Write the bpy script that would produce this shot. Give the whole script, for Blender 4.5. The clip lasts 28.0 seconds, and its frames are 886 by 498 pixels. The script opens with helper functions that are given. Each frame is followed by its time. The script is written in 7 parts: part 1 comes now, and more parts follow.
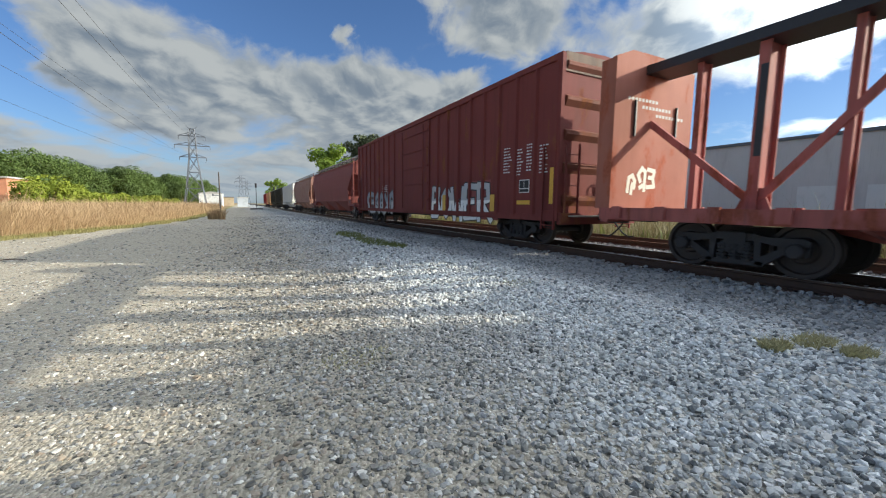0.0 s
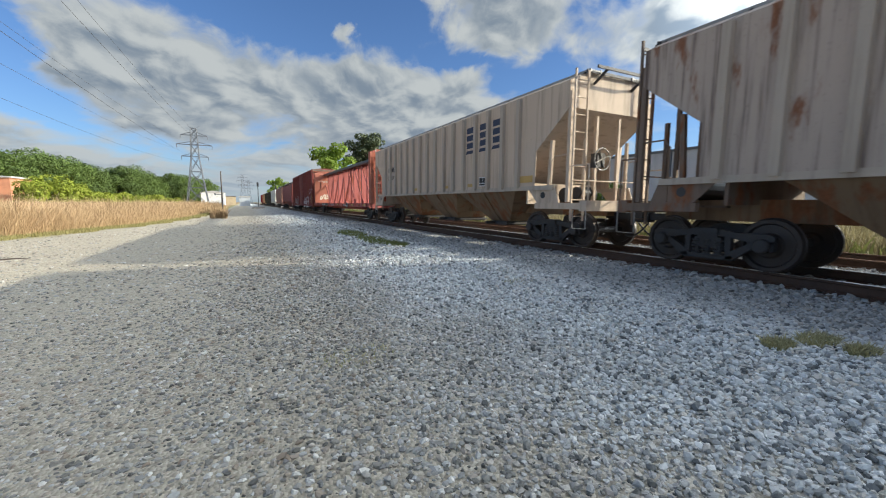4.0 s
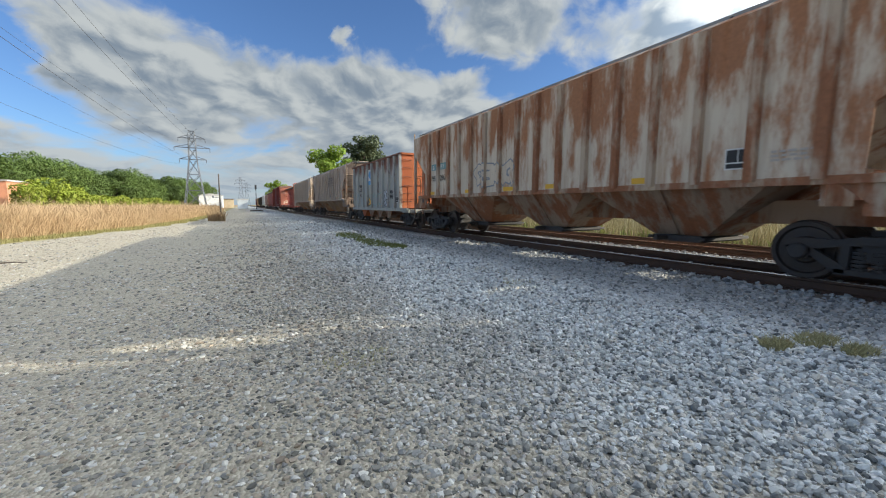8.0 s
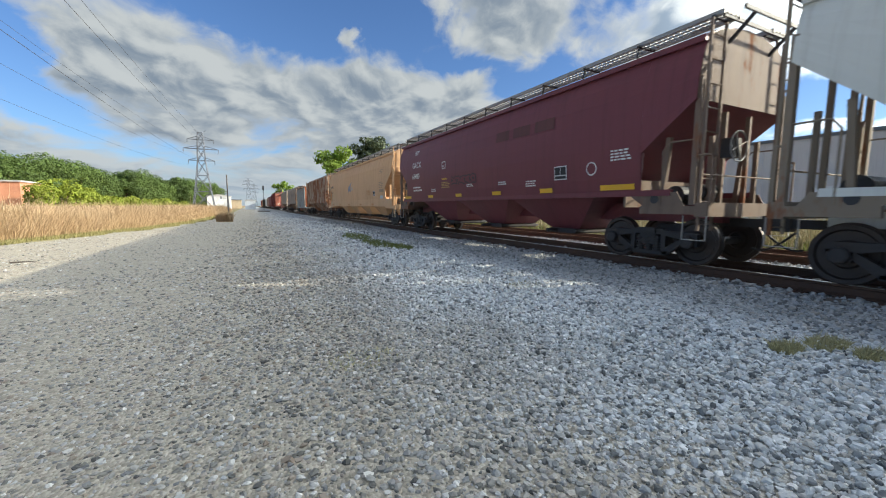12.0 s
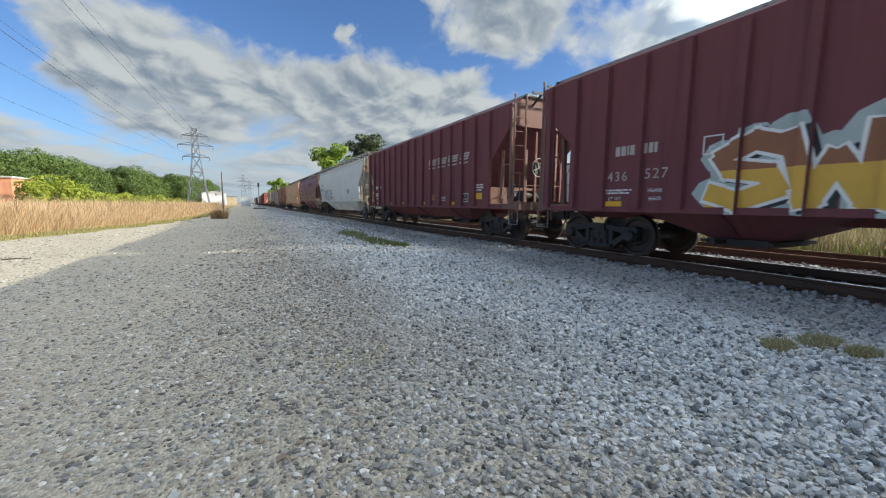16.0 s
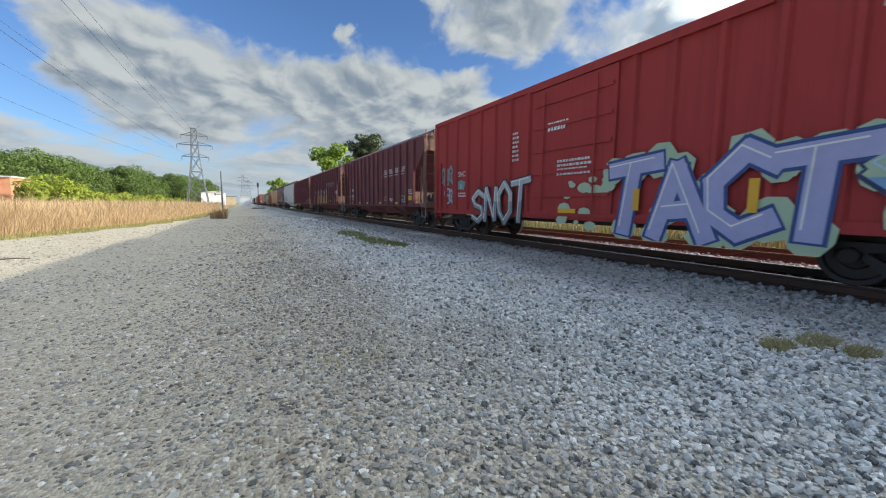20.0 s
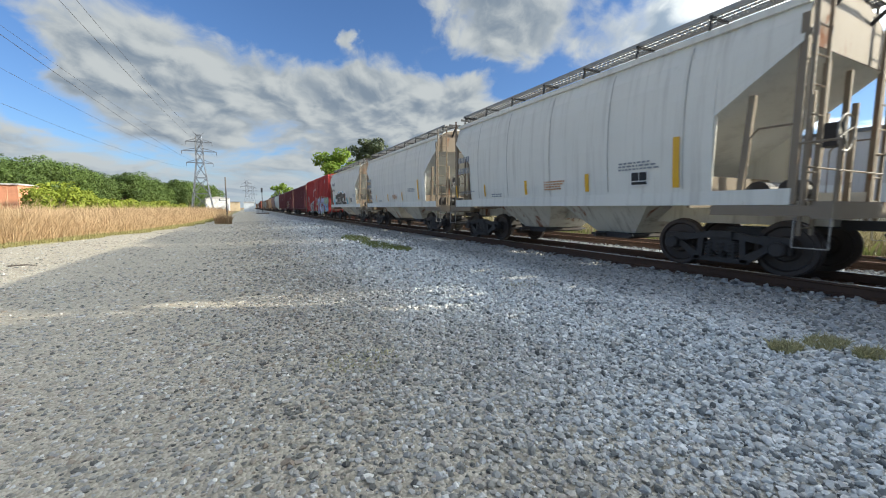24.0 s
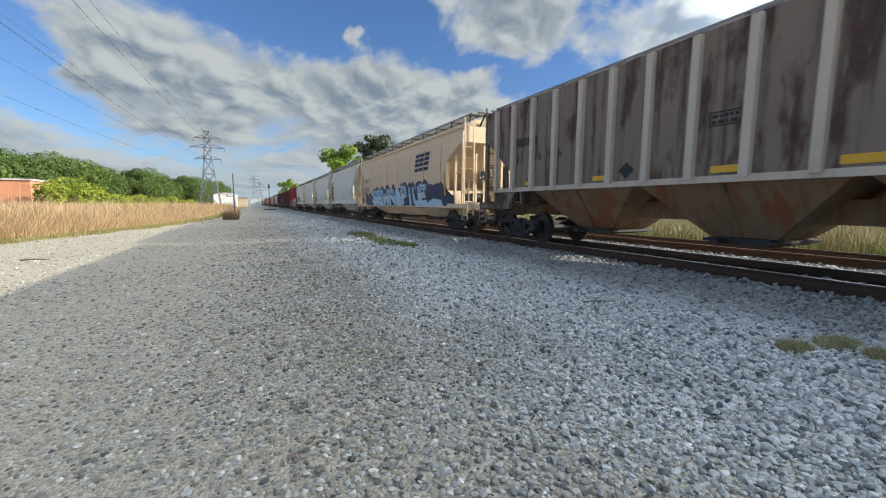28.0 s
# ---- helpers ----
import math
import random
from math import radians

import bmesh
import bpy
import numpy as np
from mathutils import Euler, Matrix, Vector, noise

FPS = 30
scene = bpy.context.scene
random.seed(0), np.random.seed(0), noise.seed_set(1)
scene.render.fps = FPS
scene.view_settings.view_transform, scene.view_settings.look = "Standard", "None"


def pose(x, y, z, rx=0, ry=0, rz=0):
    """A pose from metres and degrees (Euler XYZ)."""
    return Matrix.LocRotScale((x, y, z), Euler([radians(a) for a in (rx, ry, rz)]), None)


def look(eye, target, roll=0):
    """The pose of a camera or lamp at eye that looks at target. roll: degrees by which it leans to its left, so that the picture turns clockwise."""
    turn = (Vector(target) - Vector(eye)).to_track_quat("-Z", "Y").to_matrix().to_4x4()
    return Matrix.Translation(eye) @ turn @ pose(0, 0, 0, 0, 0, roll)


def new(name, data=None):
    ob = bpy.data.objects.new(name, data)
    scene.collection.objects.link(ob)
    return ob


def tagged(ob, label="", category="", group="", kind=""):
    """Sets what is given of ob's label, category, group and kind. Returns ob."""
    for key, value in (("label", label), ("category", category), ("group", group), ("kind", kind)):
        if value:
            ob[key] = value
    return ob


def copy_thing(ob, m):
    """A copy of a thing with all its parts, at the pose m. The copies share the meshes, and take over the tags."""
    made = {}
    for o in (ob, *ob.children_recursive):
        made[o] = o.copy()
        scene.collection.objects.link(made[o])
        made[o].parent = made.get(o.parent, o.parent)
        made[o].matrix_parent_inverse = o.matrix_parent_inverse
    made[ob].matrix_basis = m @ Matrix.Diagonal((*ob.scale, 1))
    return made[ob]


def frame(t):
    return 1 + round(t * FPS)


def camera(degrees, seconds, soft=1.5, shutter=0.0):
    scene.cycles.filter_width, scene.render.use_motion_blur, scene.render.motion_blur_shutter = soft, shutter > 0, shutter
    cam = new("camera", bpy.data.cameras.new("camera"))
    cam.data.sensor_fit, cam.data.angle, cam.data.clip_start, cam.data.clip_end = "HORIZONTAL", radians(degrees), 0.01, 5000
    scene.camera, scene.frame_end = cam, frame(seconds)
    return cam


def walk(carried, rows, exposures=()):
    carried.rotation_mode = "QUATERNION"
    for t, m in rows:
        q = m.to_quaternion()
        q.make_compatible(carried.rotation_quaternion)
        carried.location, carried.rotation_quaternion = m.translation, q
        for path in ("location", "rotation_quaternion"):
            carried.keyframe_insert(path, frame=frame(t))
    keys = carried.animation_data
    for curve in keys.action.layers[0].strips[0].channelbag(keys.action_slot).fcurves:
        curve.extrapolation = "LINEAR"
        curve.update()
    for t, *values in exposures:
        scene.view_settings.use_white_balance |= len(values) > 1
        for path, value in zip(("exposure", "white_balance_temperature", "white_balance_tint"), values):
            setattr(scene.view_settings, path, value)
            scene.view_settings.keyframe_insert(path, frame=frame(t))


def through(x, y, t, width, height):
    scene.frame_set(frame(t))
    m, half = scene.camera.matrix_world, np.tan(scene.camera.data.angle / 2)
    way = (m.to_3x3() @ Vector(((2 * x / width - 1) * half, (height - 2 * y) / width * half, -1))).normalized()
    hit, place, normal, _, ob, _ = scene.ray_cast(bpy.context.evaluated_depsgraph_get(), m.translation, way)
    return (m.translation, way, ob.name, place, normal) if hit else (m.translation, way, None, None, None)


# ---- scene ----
# ---------------------------------------------------------------- camera
cam = camera(97.46, 28.0, soft=1.1, shutter=0.1)
EYE = (0.0, 0.0, 1.56)
# seconds and the turn of the hand-held camera (Euler degrees)
PATH = [
    (0, 83.55, -0.56, -27.35), (0.5, 83.54, -0.56, -27.35), (1, 83.54, -0.56, -27.35), (1.5, 83.53, -0.55, -27.36),
    (2, 83.53, -0.55, -27.36), (2.5, 83.51, -0.57, -27.35), (3, 83.45, -0.47, -27.26), (3.5, 83.35, -0.38, -27.14),
    (5.5, 83.35, -0.52, -27.05), (6, 83.35, -0.54, -27.13), (6.5, 83.40, -0.43, -27.21), (7, 83.52, -0.24, -27.30),
    (7.5, 83.63, -0.09, -27.38), (8, 83.63, -0.21, -27.36), (8.5, 83.57, -0.46, -27.31), (9, 83.52, -0.55, -27.27),
    (9.5, 83.52, -0.55, -27.27), (10, 83.53, -0.52, -27.21), (10.5, 83.62, -0.40, -27.02), (11, 83.72, -0.28, -26.82),
    (11.5, 83.77, -0.26, -26.60), (12, 83.79, -0.32, -26.48), (12.5, 83.78, -0.40, -26.38), (14.5, 83.36, -0.50, -26.73),
    (15, 83.38, -0.53, -26.85), (15.5, 83.37, -0.52, -27.03), (16, 83.45, -0.51, -27.03), (16.5, 83.58, -0.33, -26.89),
    (17, 83.67, -0.10, -26.90), (17.5, 83.67, 0.04, -27.14), (18, 83.62, 0.07, -27.33), (18.5, 83.57, -0.08, -27.33),
    (19, 83.53, -0.31, -27.26), (19.5, 83.47, -0.45, -27.17), (20, 83.44, -0.54, -27.10), (20.5, 83.42, -0.53, -27.15),
    (21, 83.38, -0.51, -27.09), (21.5, 83.27, -0.40, -26.89), (23.5, 83.79, 0.08, -27.05), (24, 83.96, -0.05, -26.65),
    (24.5, 83.97, -0.15, -26.23), (25, 83.91, -0.26, -25.72), (25.5, 83.81, -0.34, -25.31), (26, 83.72, -0.36, -25.25),
    (26.5, 83.65, -0.34, -25.45), (27, 83.59, -0.31, -25.63), (27.5, 83.58, -0.32, -25.69), (28, 83.49, -0.28, -25.77),
]
walk(cam, [(t, pose(*EYE, rx, ry, rz)) for t, rx, ry, rz in PATH], exposures=[(0.0, 0.28, 6180, 4), (2.5, 0.40, 6180, 4), (8.0, 0.46, 6180, 4), (12.0, 0.54, 6180, 4), (22.0, 0.54, 6180, 4), (28.0, 0.46, 6180, 4)])

# ---------------------------------------------------------------- plan, in metres
TRACK_X = 8.84        # centre line of the track; it runs along +Y
SIDING_X = 12.62      # centre line of the empty second track behind it
RAIL_Z = 0.42         # top of the rail
SPEED = 10.10         # of the train, along +Y
SUN_ELEVATION = 20.6
SUN_SLANT = 26.0      # the sun stands to the right of the track and this much behind the camera

# ---------------------------------------------------------------- nodes
def nodes_of(name):
    m = bpy.data.materials.new(name)
    m.use_nodes = True
    nt = m.node_tree
    return m, nt, nt.nodes["Principled BSDF"]


class Tree:
    """Short-hand for building node trees."""

    def __init__(self, nt):
        self.nt = nt

    def add(self, kind, **sets):
        n = self.nt.nodes.new(kind)
        for k, v in sets.items():
            setattr_safe(n, k, v)
        return n

    def link(self, a, b):
        self.nt.links.new(a, b)

    def val(self, socket, v):
        if isinstance(v, bpy.types.NodeSocket):
            self.link(v, socket)
        elif isinstance(v, (tuple, list)) and len(v) == 3 and socket.type == "RGBA":
            socket.default_value = (*v, 1.0)
        else:
            socket.default_value = v

    def math(self, op, a, b=0.0, clamp=False):
        n = self.add("ShaderNodeMath")
        n.operation, n.use_clamp = op, clamp
        self.val(n.inputs[0], a)
        self.val(n.inputs[1], b)
        return n.outputs[0]

    def noise(self, vec, scale, detail=4.0, rough=0.55):
        n = self.add("ShaderNodeTexNoise")
        self.link(vec, n.inputs["Vector"])
        n.inputs["Scale"].default_value = scale
        n.inputs["Detail"].default_value = detail
        n.inputs["Roughness"].default_value = rough
        return n.outputs["Fac"]

    def stretch(self, vec, sx, sy, sz):
        n = self.add("ShaderNodeMapping")
        self.link(vec, n.inputs["Vector"])
        n.inputs["Scale"].default_value = (sx, sy, sz)
        return n.outputs["Vector"]

    def ramp(self, fac, lo, hi):
        n = self.add("ShaderNodeMapRange")
        n.interpolation_type = "SMOOTHSTEP"
        self.val(n.inputs["Value"], fac)
        n.inputs["From Min"].default_value, n.inputs["From Max"].default_value = lo, hi
        return n.outputs["Result"]

    def mix(self, fac, a, b):
        n = self.add("ShaderNodeMix")
        n.data_type = "RGBA"
        self.val(n.inputs[0], fac)
        self.val(n.inputs[6], a)
        self.val(n.inputs[7], b)
        return n.outputs[2]

    def coords(self, which="Object"):
        return self.add("ShaderNodeTexCoord").outputs[which]

    def split(self, vec):
        n = self.add("ShaderNodeSeparateXYZ")
        self.link(vec, n.inputs[0])
        return n.outputs

    def bump(self, height, strength, distance, normal_in):
        n = self.add("ShaderNodeBump")
        n.inputs["Strength"].default_value = strength
        n.inputs["Distance"].default_value = distance
        self.link(height, n.inputs["Height"])
        self.link(n.outputs["Normal"], normal_in)


def setattr_safe(n, k, v):
    if k == "operation":
        n.operation = v
    elif k == "data_type":
        n.data_type = v


# ---------------------------------------------------------------- world and sun
def make_sky():
    w = bpy.data.worlds.new("sky")
    w.use_nodes = True
    scene.world = w
    nt = w.node_tree
    T = Tree(nt)
    bg = nt.nodes["Background"]
    sky = T.add("ShaderNodeTexSky")
    sky.sky_type = "NISHITA"
    sky.sun_disc = False
    sky.sun_elevation = radians(SUN_ELEVATION)
    sky.sun_rotation = radians(90.0 + SUN_SLANT)
    sky.altitude, sky.air_density, sky.dust_density, sky.ozone_density = 0, 1.0, 0.6, 2.5
    # cloud layer: noise on a flat sheet overhead seen in perspective, gathered into banks (azimuth from the track, elevation)
    d = T.coords("Generated")
    x, y, z = T.split(d)
    az = T.math("MULTIPLY", T.math("ARCTAN2", x, y), 57.2958)
    el = T.math("MULTIPLY", T.math("ARCSINE", z), 57.2958)
    flat = T.add("ShaderNodeCombineXYZ")
    T.link(T.math("MULTIPLY", az, 0.050), flat.inputs[0])
    T.link(T.math("MULTIPLY", T.math("LOGARITHM", T.math("ADD", T.math("MAXIMUM", el, 0.0), 4.5), 2.71828), 1.55), flat.inputs[1])
    flat.inputs[2].default_value = CLOUD_SEED
    v = flat.outputs[0]
    # slow swirl, so that the banks have billowing edges
    swirl = T.add("ShaderNodeTexNoise")
    T.link(v, swirl.inputs["Vector"])
    swirl.inputs["Scale"].default_value, swirl.inputs["Detail"].default_value = 1.3, 3.0
    bend = T.add("ShaderNodeVectorMath")
    bend.operation = "MULTIPLY_ADD"
    T.link(swirl.outputs["Color"], bend.inputs[0])
    bend.inputs[1].default_value = (0.5, 0.5, 0.0)
    T.link(v, bend.inputs[2])
    v = bend.outputs[0]
    # the banks' own edges are ragged
    ragged = T.add("ShaderNodeTexNoise")
    T.link(v, ragged.inputs["Vector"])
    ragged.inputs["Scale"].default_value, ragged.inputs["Detail"].default_value, ragged.inputs["Roughness"].default_value = 5.5, 5.0, 0.6
    pull = T.add("ShaderNodeSeparateColor")
    T.link(ragged.outputs["Color"], pull.inputs[0])
    az = T.math("ADD", az, T.math("MULTIPLY", T.math("SUBTRACT", pull.outputs[0], 0.5), 7.0))
    el = T.math("ADD", el, T.math("MULTIPLY", T.math("SUBTRACT", pull.outputs[1], 0.5), 4.0))
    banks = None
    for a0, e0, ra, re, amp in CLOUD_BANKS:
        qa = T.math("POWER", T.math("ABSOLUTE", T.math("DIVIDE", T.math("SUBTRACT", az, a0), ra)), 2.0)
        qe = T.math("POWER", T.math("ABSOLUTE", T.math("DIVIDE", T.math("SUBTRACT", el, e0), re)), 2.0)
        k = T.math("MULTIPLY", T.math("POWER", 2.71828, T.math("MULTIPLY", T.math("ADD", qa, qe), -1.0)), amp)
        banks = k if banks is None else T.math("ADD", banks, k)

    def density(vec):
        return T.math("ADD", T.math("MULTIPLY", T.noise(vec, 1.0, 3.0, 0.5), 0.45), T.math("MULTIPLY", T.noise(vec, 2.3, 9.0, 0.54), 0.55))

    raw = density(v)
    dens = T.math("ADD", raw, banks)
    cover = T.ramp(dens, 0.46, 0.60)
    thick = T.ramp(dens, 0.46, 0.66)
    # bright upper edges: compare with the density a little higher up and nearer the sun
    up = T.add("ShaderNodeVectorMath")
    up.operation = "ADD"
    T.link(v, up.inputs[0])
    up.inputs[1].default_value = (0.06, 0.09, 0.0)
    lit = T.ramp(T.math("SUBTRACT", raw, density(up.outputs[0])), -0.075, 0.075)
    shade = T.math("MULTIPLY", thick, T.math("SUBTRACT", 1.0, T.math("MULTIPLY", lit, 0.95)))
    cloud = T.mix(shade, (1.02, 1.02, 1.015), (0.40, 0.475, 0.59))
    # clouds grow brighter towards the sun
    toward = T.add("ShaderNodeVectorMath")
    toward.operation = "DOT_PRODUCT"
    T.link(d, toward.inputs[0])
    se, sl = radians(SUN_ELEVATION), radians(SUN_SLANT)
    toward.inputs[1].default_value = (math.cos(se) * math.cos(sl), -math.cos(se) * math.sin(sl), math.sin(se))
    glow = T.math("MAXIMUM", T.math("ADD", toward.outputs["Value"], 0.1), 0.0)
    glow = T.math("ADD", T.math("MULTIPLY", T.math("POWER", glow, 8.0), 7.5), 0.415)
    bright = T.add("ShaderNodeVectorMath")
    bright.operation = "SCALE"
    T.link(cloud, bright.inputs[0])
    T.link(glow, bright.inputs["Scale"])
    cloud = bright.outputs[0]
    skyc = T.add("ShaderNodeMix")
    skyc.data_type, skyc.blend_type = "RGBA", "MULTIPLY"
    skyc.inputs[0].default_value = 1.0
    T.link(sky.outputs[0], skyc.inputs[6])
    skyc.inputs[7].default_value = (0.076, 0.087, 0.113, 1)
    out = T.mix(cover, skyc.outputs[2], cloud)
    # pale haze close to the horizon
    haze = T.ramp(z, 0.14, -0.02)
    out = T.mix(T.math("MULTIPLY", haze, 0.5), out, (0.30, 0.36, 0.44))
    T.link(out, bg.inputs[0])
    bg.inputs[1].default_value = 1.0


# the first bank is an unseen overhead addition that brightens the shade; others shape the visible sky
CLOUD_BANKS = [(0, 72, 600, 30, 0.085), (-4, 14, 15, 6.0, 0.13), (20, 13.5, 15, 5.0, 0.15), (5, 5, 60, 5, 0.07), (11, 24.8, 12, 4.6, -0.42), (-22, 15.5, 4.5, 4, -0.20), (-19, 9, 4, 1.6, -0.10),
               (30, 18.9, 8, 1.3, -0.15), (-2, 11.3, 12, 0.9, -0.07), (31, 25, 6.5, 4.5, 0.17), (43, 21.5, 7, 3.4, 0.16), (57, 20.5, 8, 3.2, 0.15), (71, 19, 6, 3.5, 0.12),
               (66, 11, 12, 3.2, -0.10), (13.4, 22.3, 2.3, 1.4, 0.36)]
CLOUD_SEED = 3.3
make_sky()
sun_data = bpy.data.lights.new("sun", "SUN")
sun_data.energy, sun_data.angle, sun_data.color = 5.0, radians(0.5), (1.0, 0.87, 0.68)
sun = new("sun", sun_data)
sx = math.cos(radians(SUN_ELEVATION)) * math.cos(radians(SUN_SLANT))
sy = -math.cos(radians(SUN_ELEVATION)) * math.sin(radians(SUN_SLANT))
sz = math.sin(radians(SUN_ELEVATION))
sun.matrix_world = look((60 * sx, 60 * sy, 60 * sz), (0, 0, 0))


# ---------------------------------------------------------------- materials
def surface(name, col, rough=0.7, metal=0.0, vary=0.25, grain=9.0, stain=(0.05, 0.045, 0.04), stain_amount=0.3,
            streak=0.0, bump=0.15, seed=0.0):
    """A worn plain surface: mottled colour, darker stains, optional vertical streaks, fine relief."""
    m, nt, b = nodes_of(name)
    T = Tree(nt)
    v = T.coords("Object")
    fine = T.noise(v, grain, 5.0, 0.6)
    broad = T.noise(T.stretch(v, 1, 1, 1.0 if streak == 0 else 0.25), 0.9 + seed * 0.1, 4.0)
    dark = tuple(c * (1 - vary) for c in col)
    light = tuple(min(1, c * (1 + vary * 0.6)) for c in col)
    c = T.mix(fine, dark, light)
    c = T.mix(T.math("MULTIPLY", T.ramp(broad, 0.48, 0.72), stain_amount), c, stain)
    if streak:
        s = T.noise(T.stretch(v, 5.0, 5.0, 0.22), 2.2, 5.0, 0.65)
        c = T.mix(T.math("MULTIPLY", T.ramp(s, 0.5, 0.72), streak), c, stain)
    T.link(c, b.inputs["Base Color"])
    b.inputs["Roughness"].default_value = rough
    b.inputs["Metallic"].default_value = metal
    if bump:
        T.bump(fine, bump, 0.01, b.inputs["Normal"])
    return m


def car_paint(name, col, rust=0.0, rust_high=0.0, dirt=0.35, dirt_col=(0.06, 0.05, 0.045), rust_col=(0.19, 0.075, 0.035),
              fade=0.25, rough=0.72):
    """Freight car paint: faded panels, vertical dirt streaks, rust in patches (rust_high: more of it towards the top)."""
    m, nt, b = nodes_of(name)
    T = Tree(nt)
    v = T.coords("Object")
    x, y, z = T.split(v)
    broad = T.noise(v, 0.7, 5.0)
    streak = T.noise(T.stretch(v, 1.0, 3.2, 0.16), 1.9, 6.0, 0.62)
    fine = T.noise(v, 14.0, 5.0, 0.65)
    c = T.mix(T.math("MULTIPLY", broad, fade * 2), tuple(k * (1 - fade * 0.5) for k in col), tuple(min(1, k * (1 + fade * 0.7) + fade * 0.03) for k in col))
    c = T.mix(T.math("MULTIPLY", T.ramp(streak, 0.47, 0.74), dirt), c, dirt_col)
    c = T.mix(T.math("MULTIPLY", T.ramp(fine, 0.56, 0.8), dirt * 0.45), c, dirt_col)
    rmask = None
    if rust or rust_high:
        patch = T.noise(T.stretch(v, 1.0, 1.4, 0.42), 1.5, 7.0, 0.66)
        if rust_high:
            h = T.ramp(z, 2.2, 3.9)
            patch = T.math("ADD", patch, T.math("MULTIPLY", T.math("SUBTRACT", h, 0.5), rust_high))
        rmask = T.ramp(patch, 0.60 - rust * 0.28 - rust_high * 0.12, 0.70 - rust * 0.2 + rust_high * 0.16)
        rc = T.mix(fine, tuple(k * 0.55 for k in rust_col), tuple(k * 1.7 for k in rust_col))
        c = T.mix(T.math("MULTIPLY", rmask, 0.9), c, rc)
        r = T.math("ADD", T.math("MULTIPLY", rmask, 0.3), rough)
        T.link(r, b.inputs["Roughness"])
    else:
        b.inputs["Roughness"].default_value = rough
    T.link(c, b.inputs["Base Color"])
    b.inputs["Specular IOR Level"].default_value = 0.2          # chalky, weathered paint
    T.bump(T.math("ADD", fine, T.math("MULTIPLY", broad, 2.0)), 0.12, 0.012, b.inputs["Normal"])
    return m


def plain(name, col, rough=0.6):
    return surface(name, col, rough, vary=0.12, grain=25.0, stain_amount=0.15, bump=0.05)


STEEL_DARK = surface("truck_steel", (0.038, 0.036, 0.037), 0.65, 0.2, 0.35, 18.0, (0.055, 0.038, 0.028), 0.5)
WHEEL_STEEL = surface("wheel_steel", (0.045, 0.038, 0.036), 0.5, 0.5, 0.3, 22.0, (0.07, 0.045, 0.03), 0.4)
RAIL_STEEL = surface("rail_rust", (0.085, 0.048, 0.032), 0.75, 0.2, 0.35, 12.0, (0.035, 0.03, 0.028), 0.5)
RAIL_ORANGE = surface("rail_head_rust", (0.20, 0.095, 0.045), 0.7, 0.1, 0.35, 20.0, (0.08, 0.045, 0.03), 0.4)
RAIL_TOP = surface("rail_head_polished", (0.45, 0.44, 0.43), 0.28, 0.9, 0.15, 30.0, (0.2, 0.15, 0.1), 0.2)
GALV = surface("galvanised_steel", (0.33, 0.32, 0.30), 0.55, 0.3, 0.2, 20.0, (0.2, 0.14, 0.09), 0.4)
YELLOW = plain("reflector_yellow", (0.75, 0.42, 0.02), 0.4)
WHITE = plain("stencil_white", (0.72, 0.72, 0.70))
BLACK = plain("stencil_black", (0.02, 0.02, 0.022))
BLACK_PAINT = surface("black_paint", (0.022, 0.022, 0.025), 0.5, 0.0, 0.3)
NAVY = plain("navy_paint", (0.02, 0.03, 0.07))
TIE_WOOD = surface("tie_wood", (0.20, 0.175, 0.15), 0.9, 0.0, 0.35, 8.0, (0.06, 0.05, 0.045), 0.5, bump=0.5)


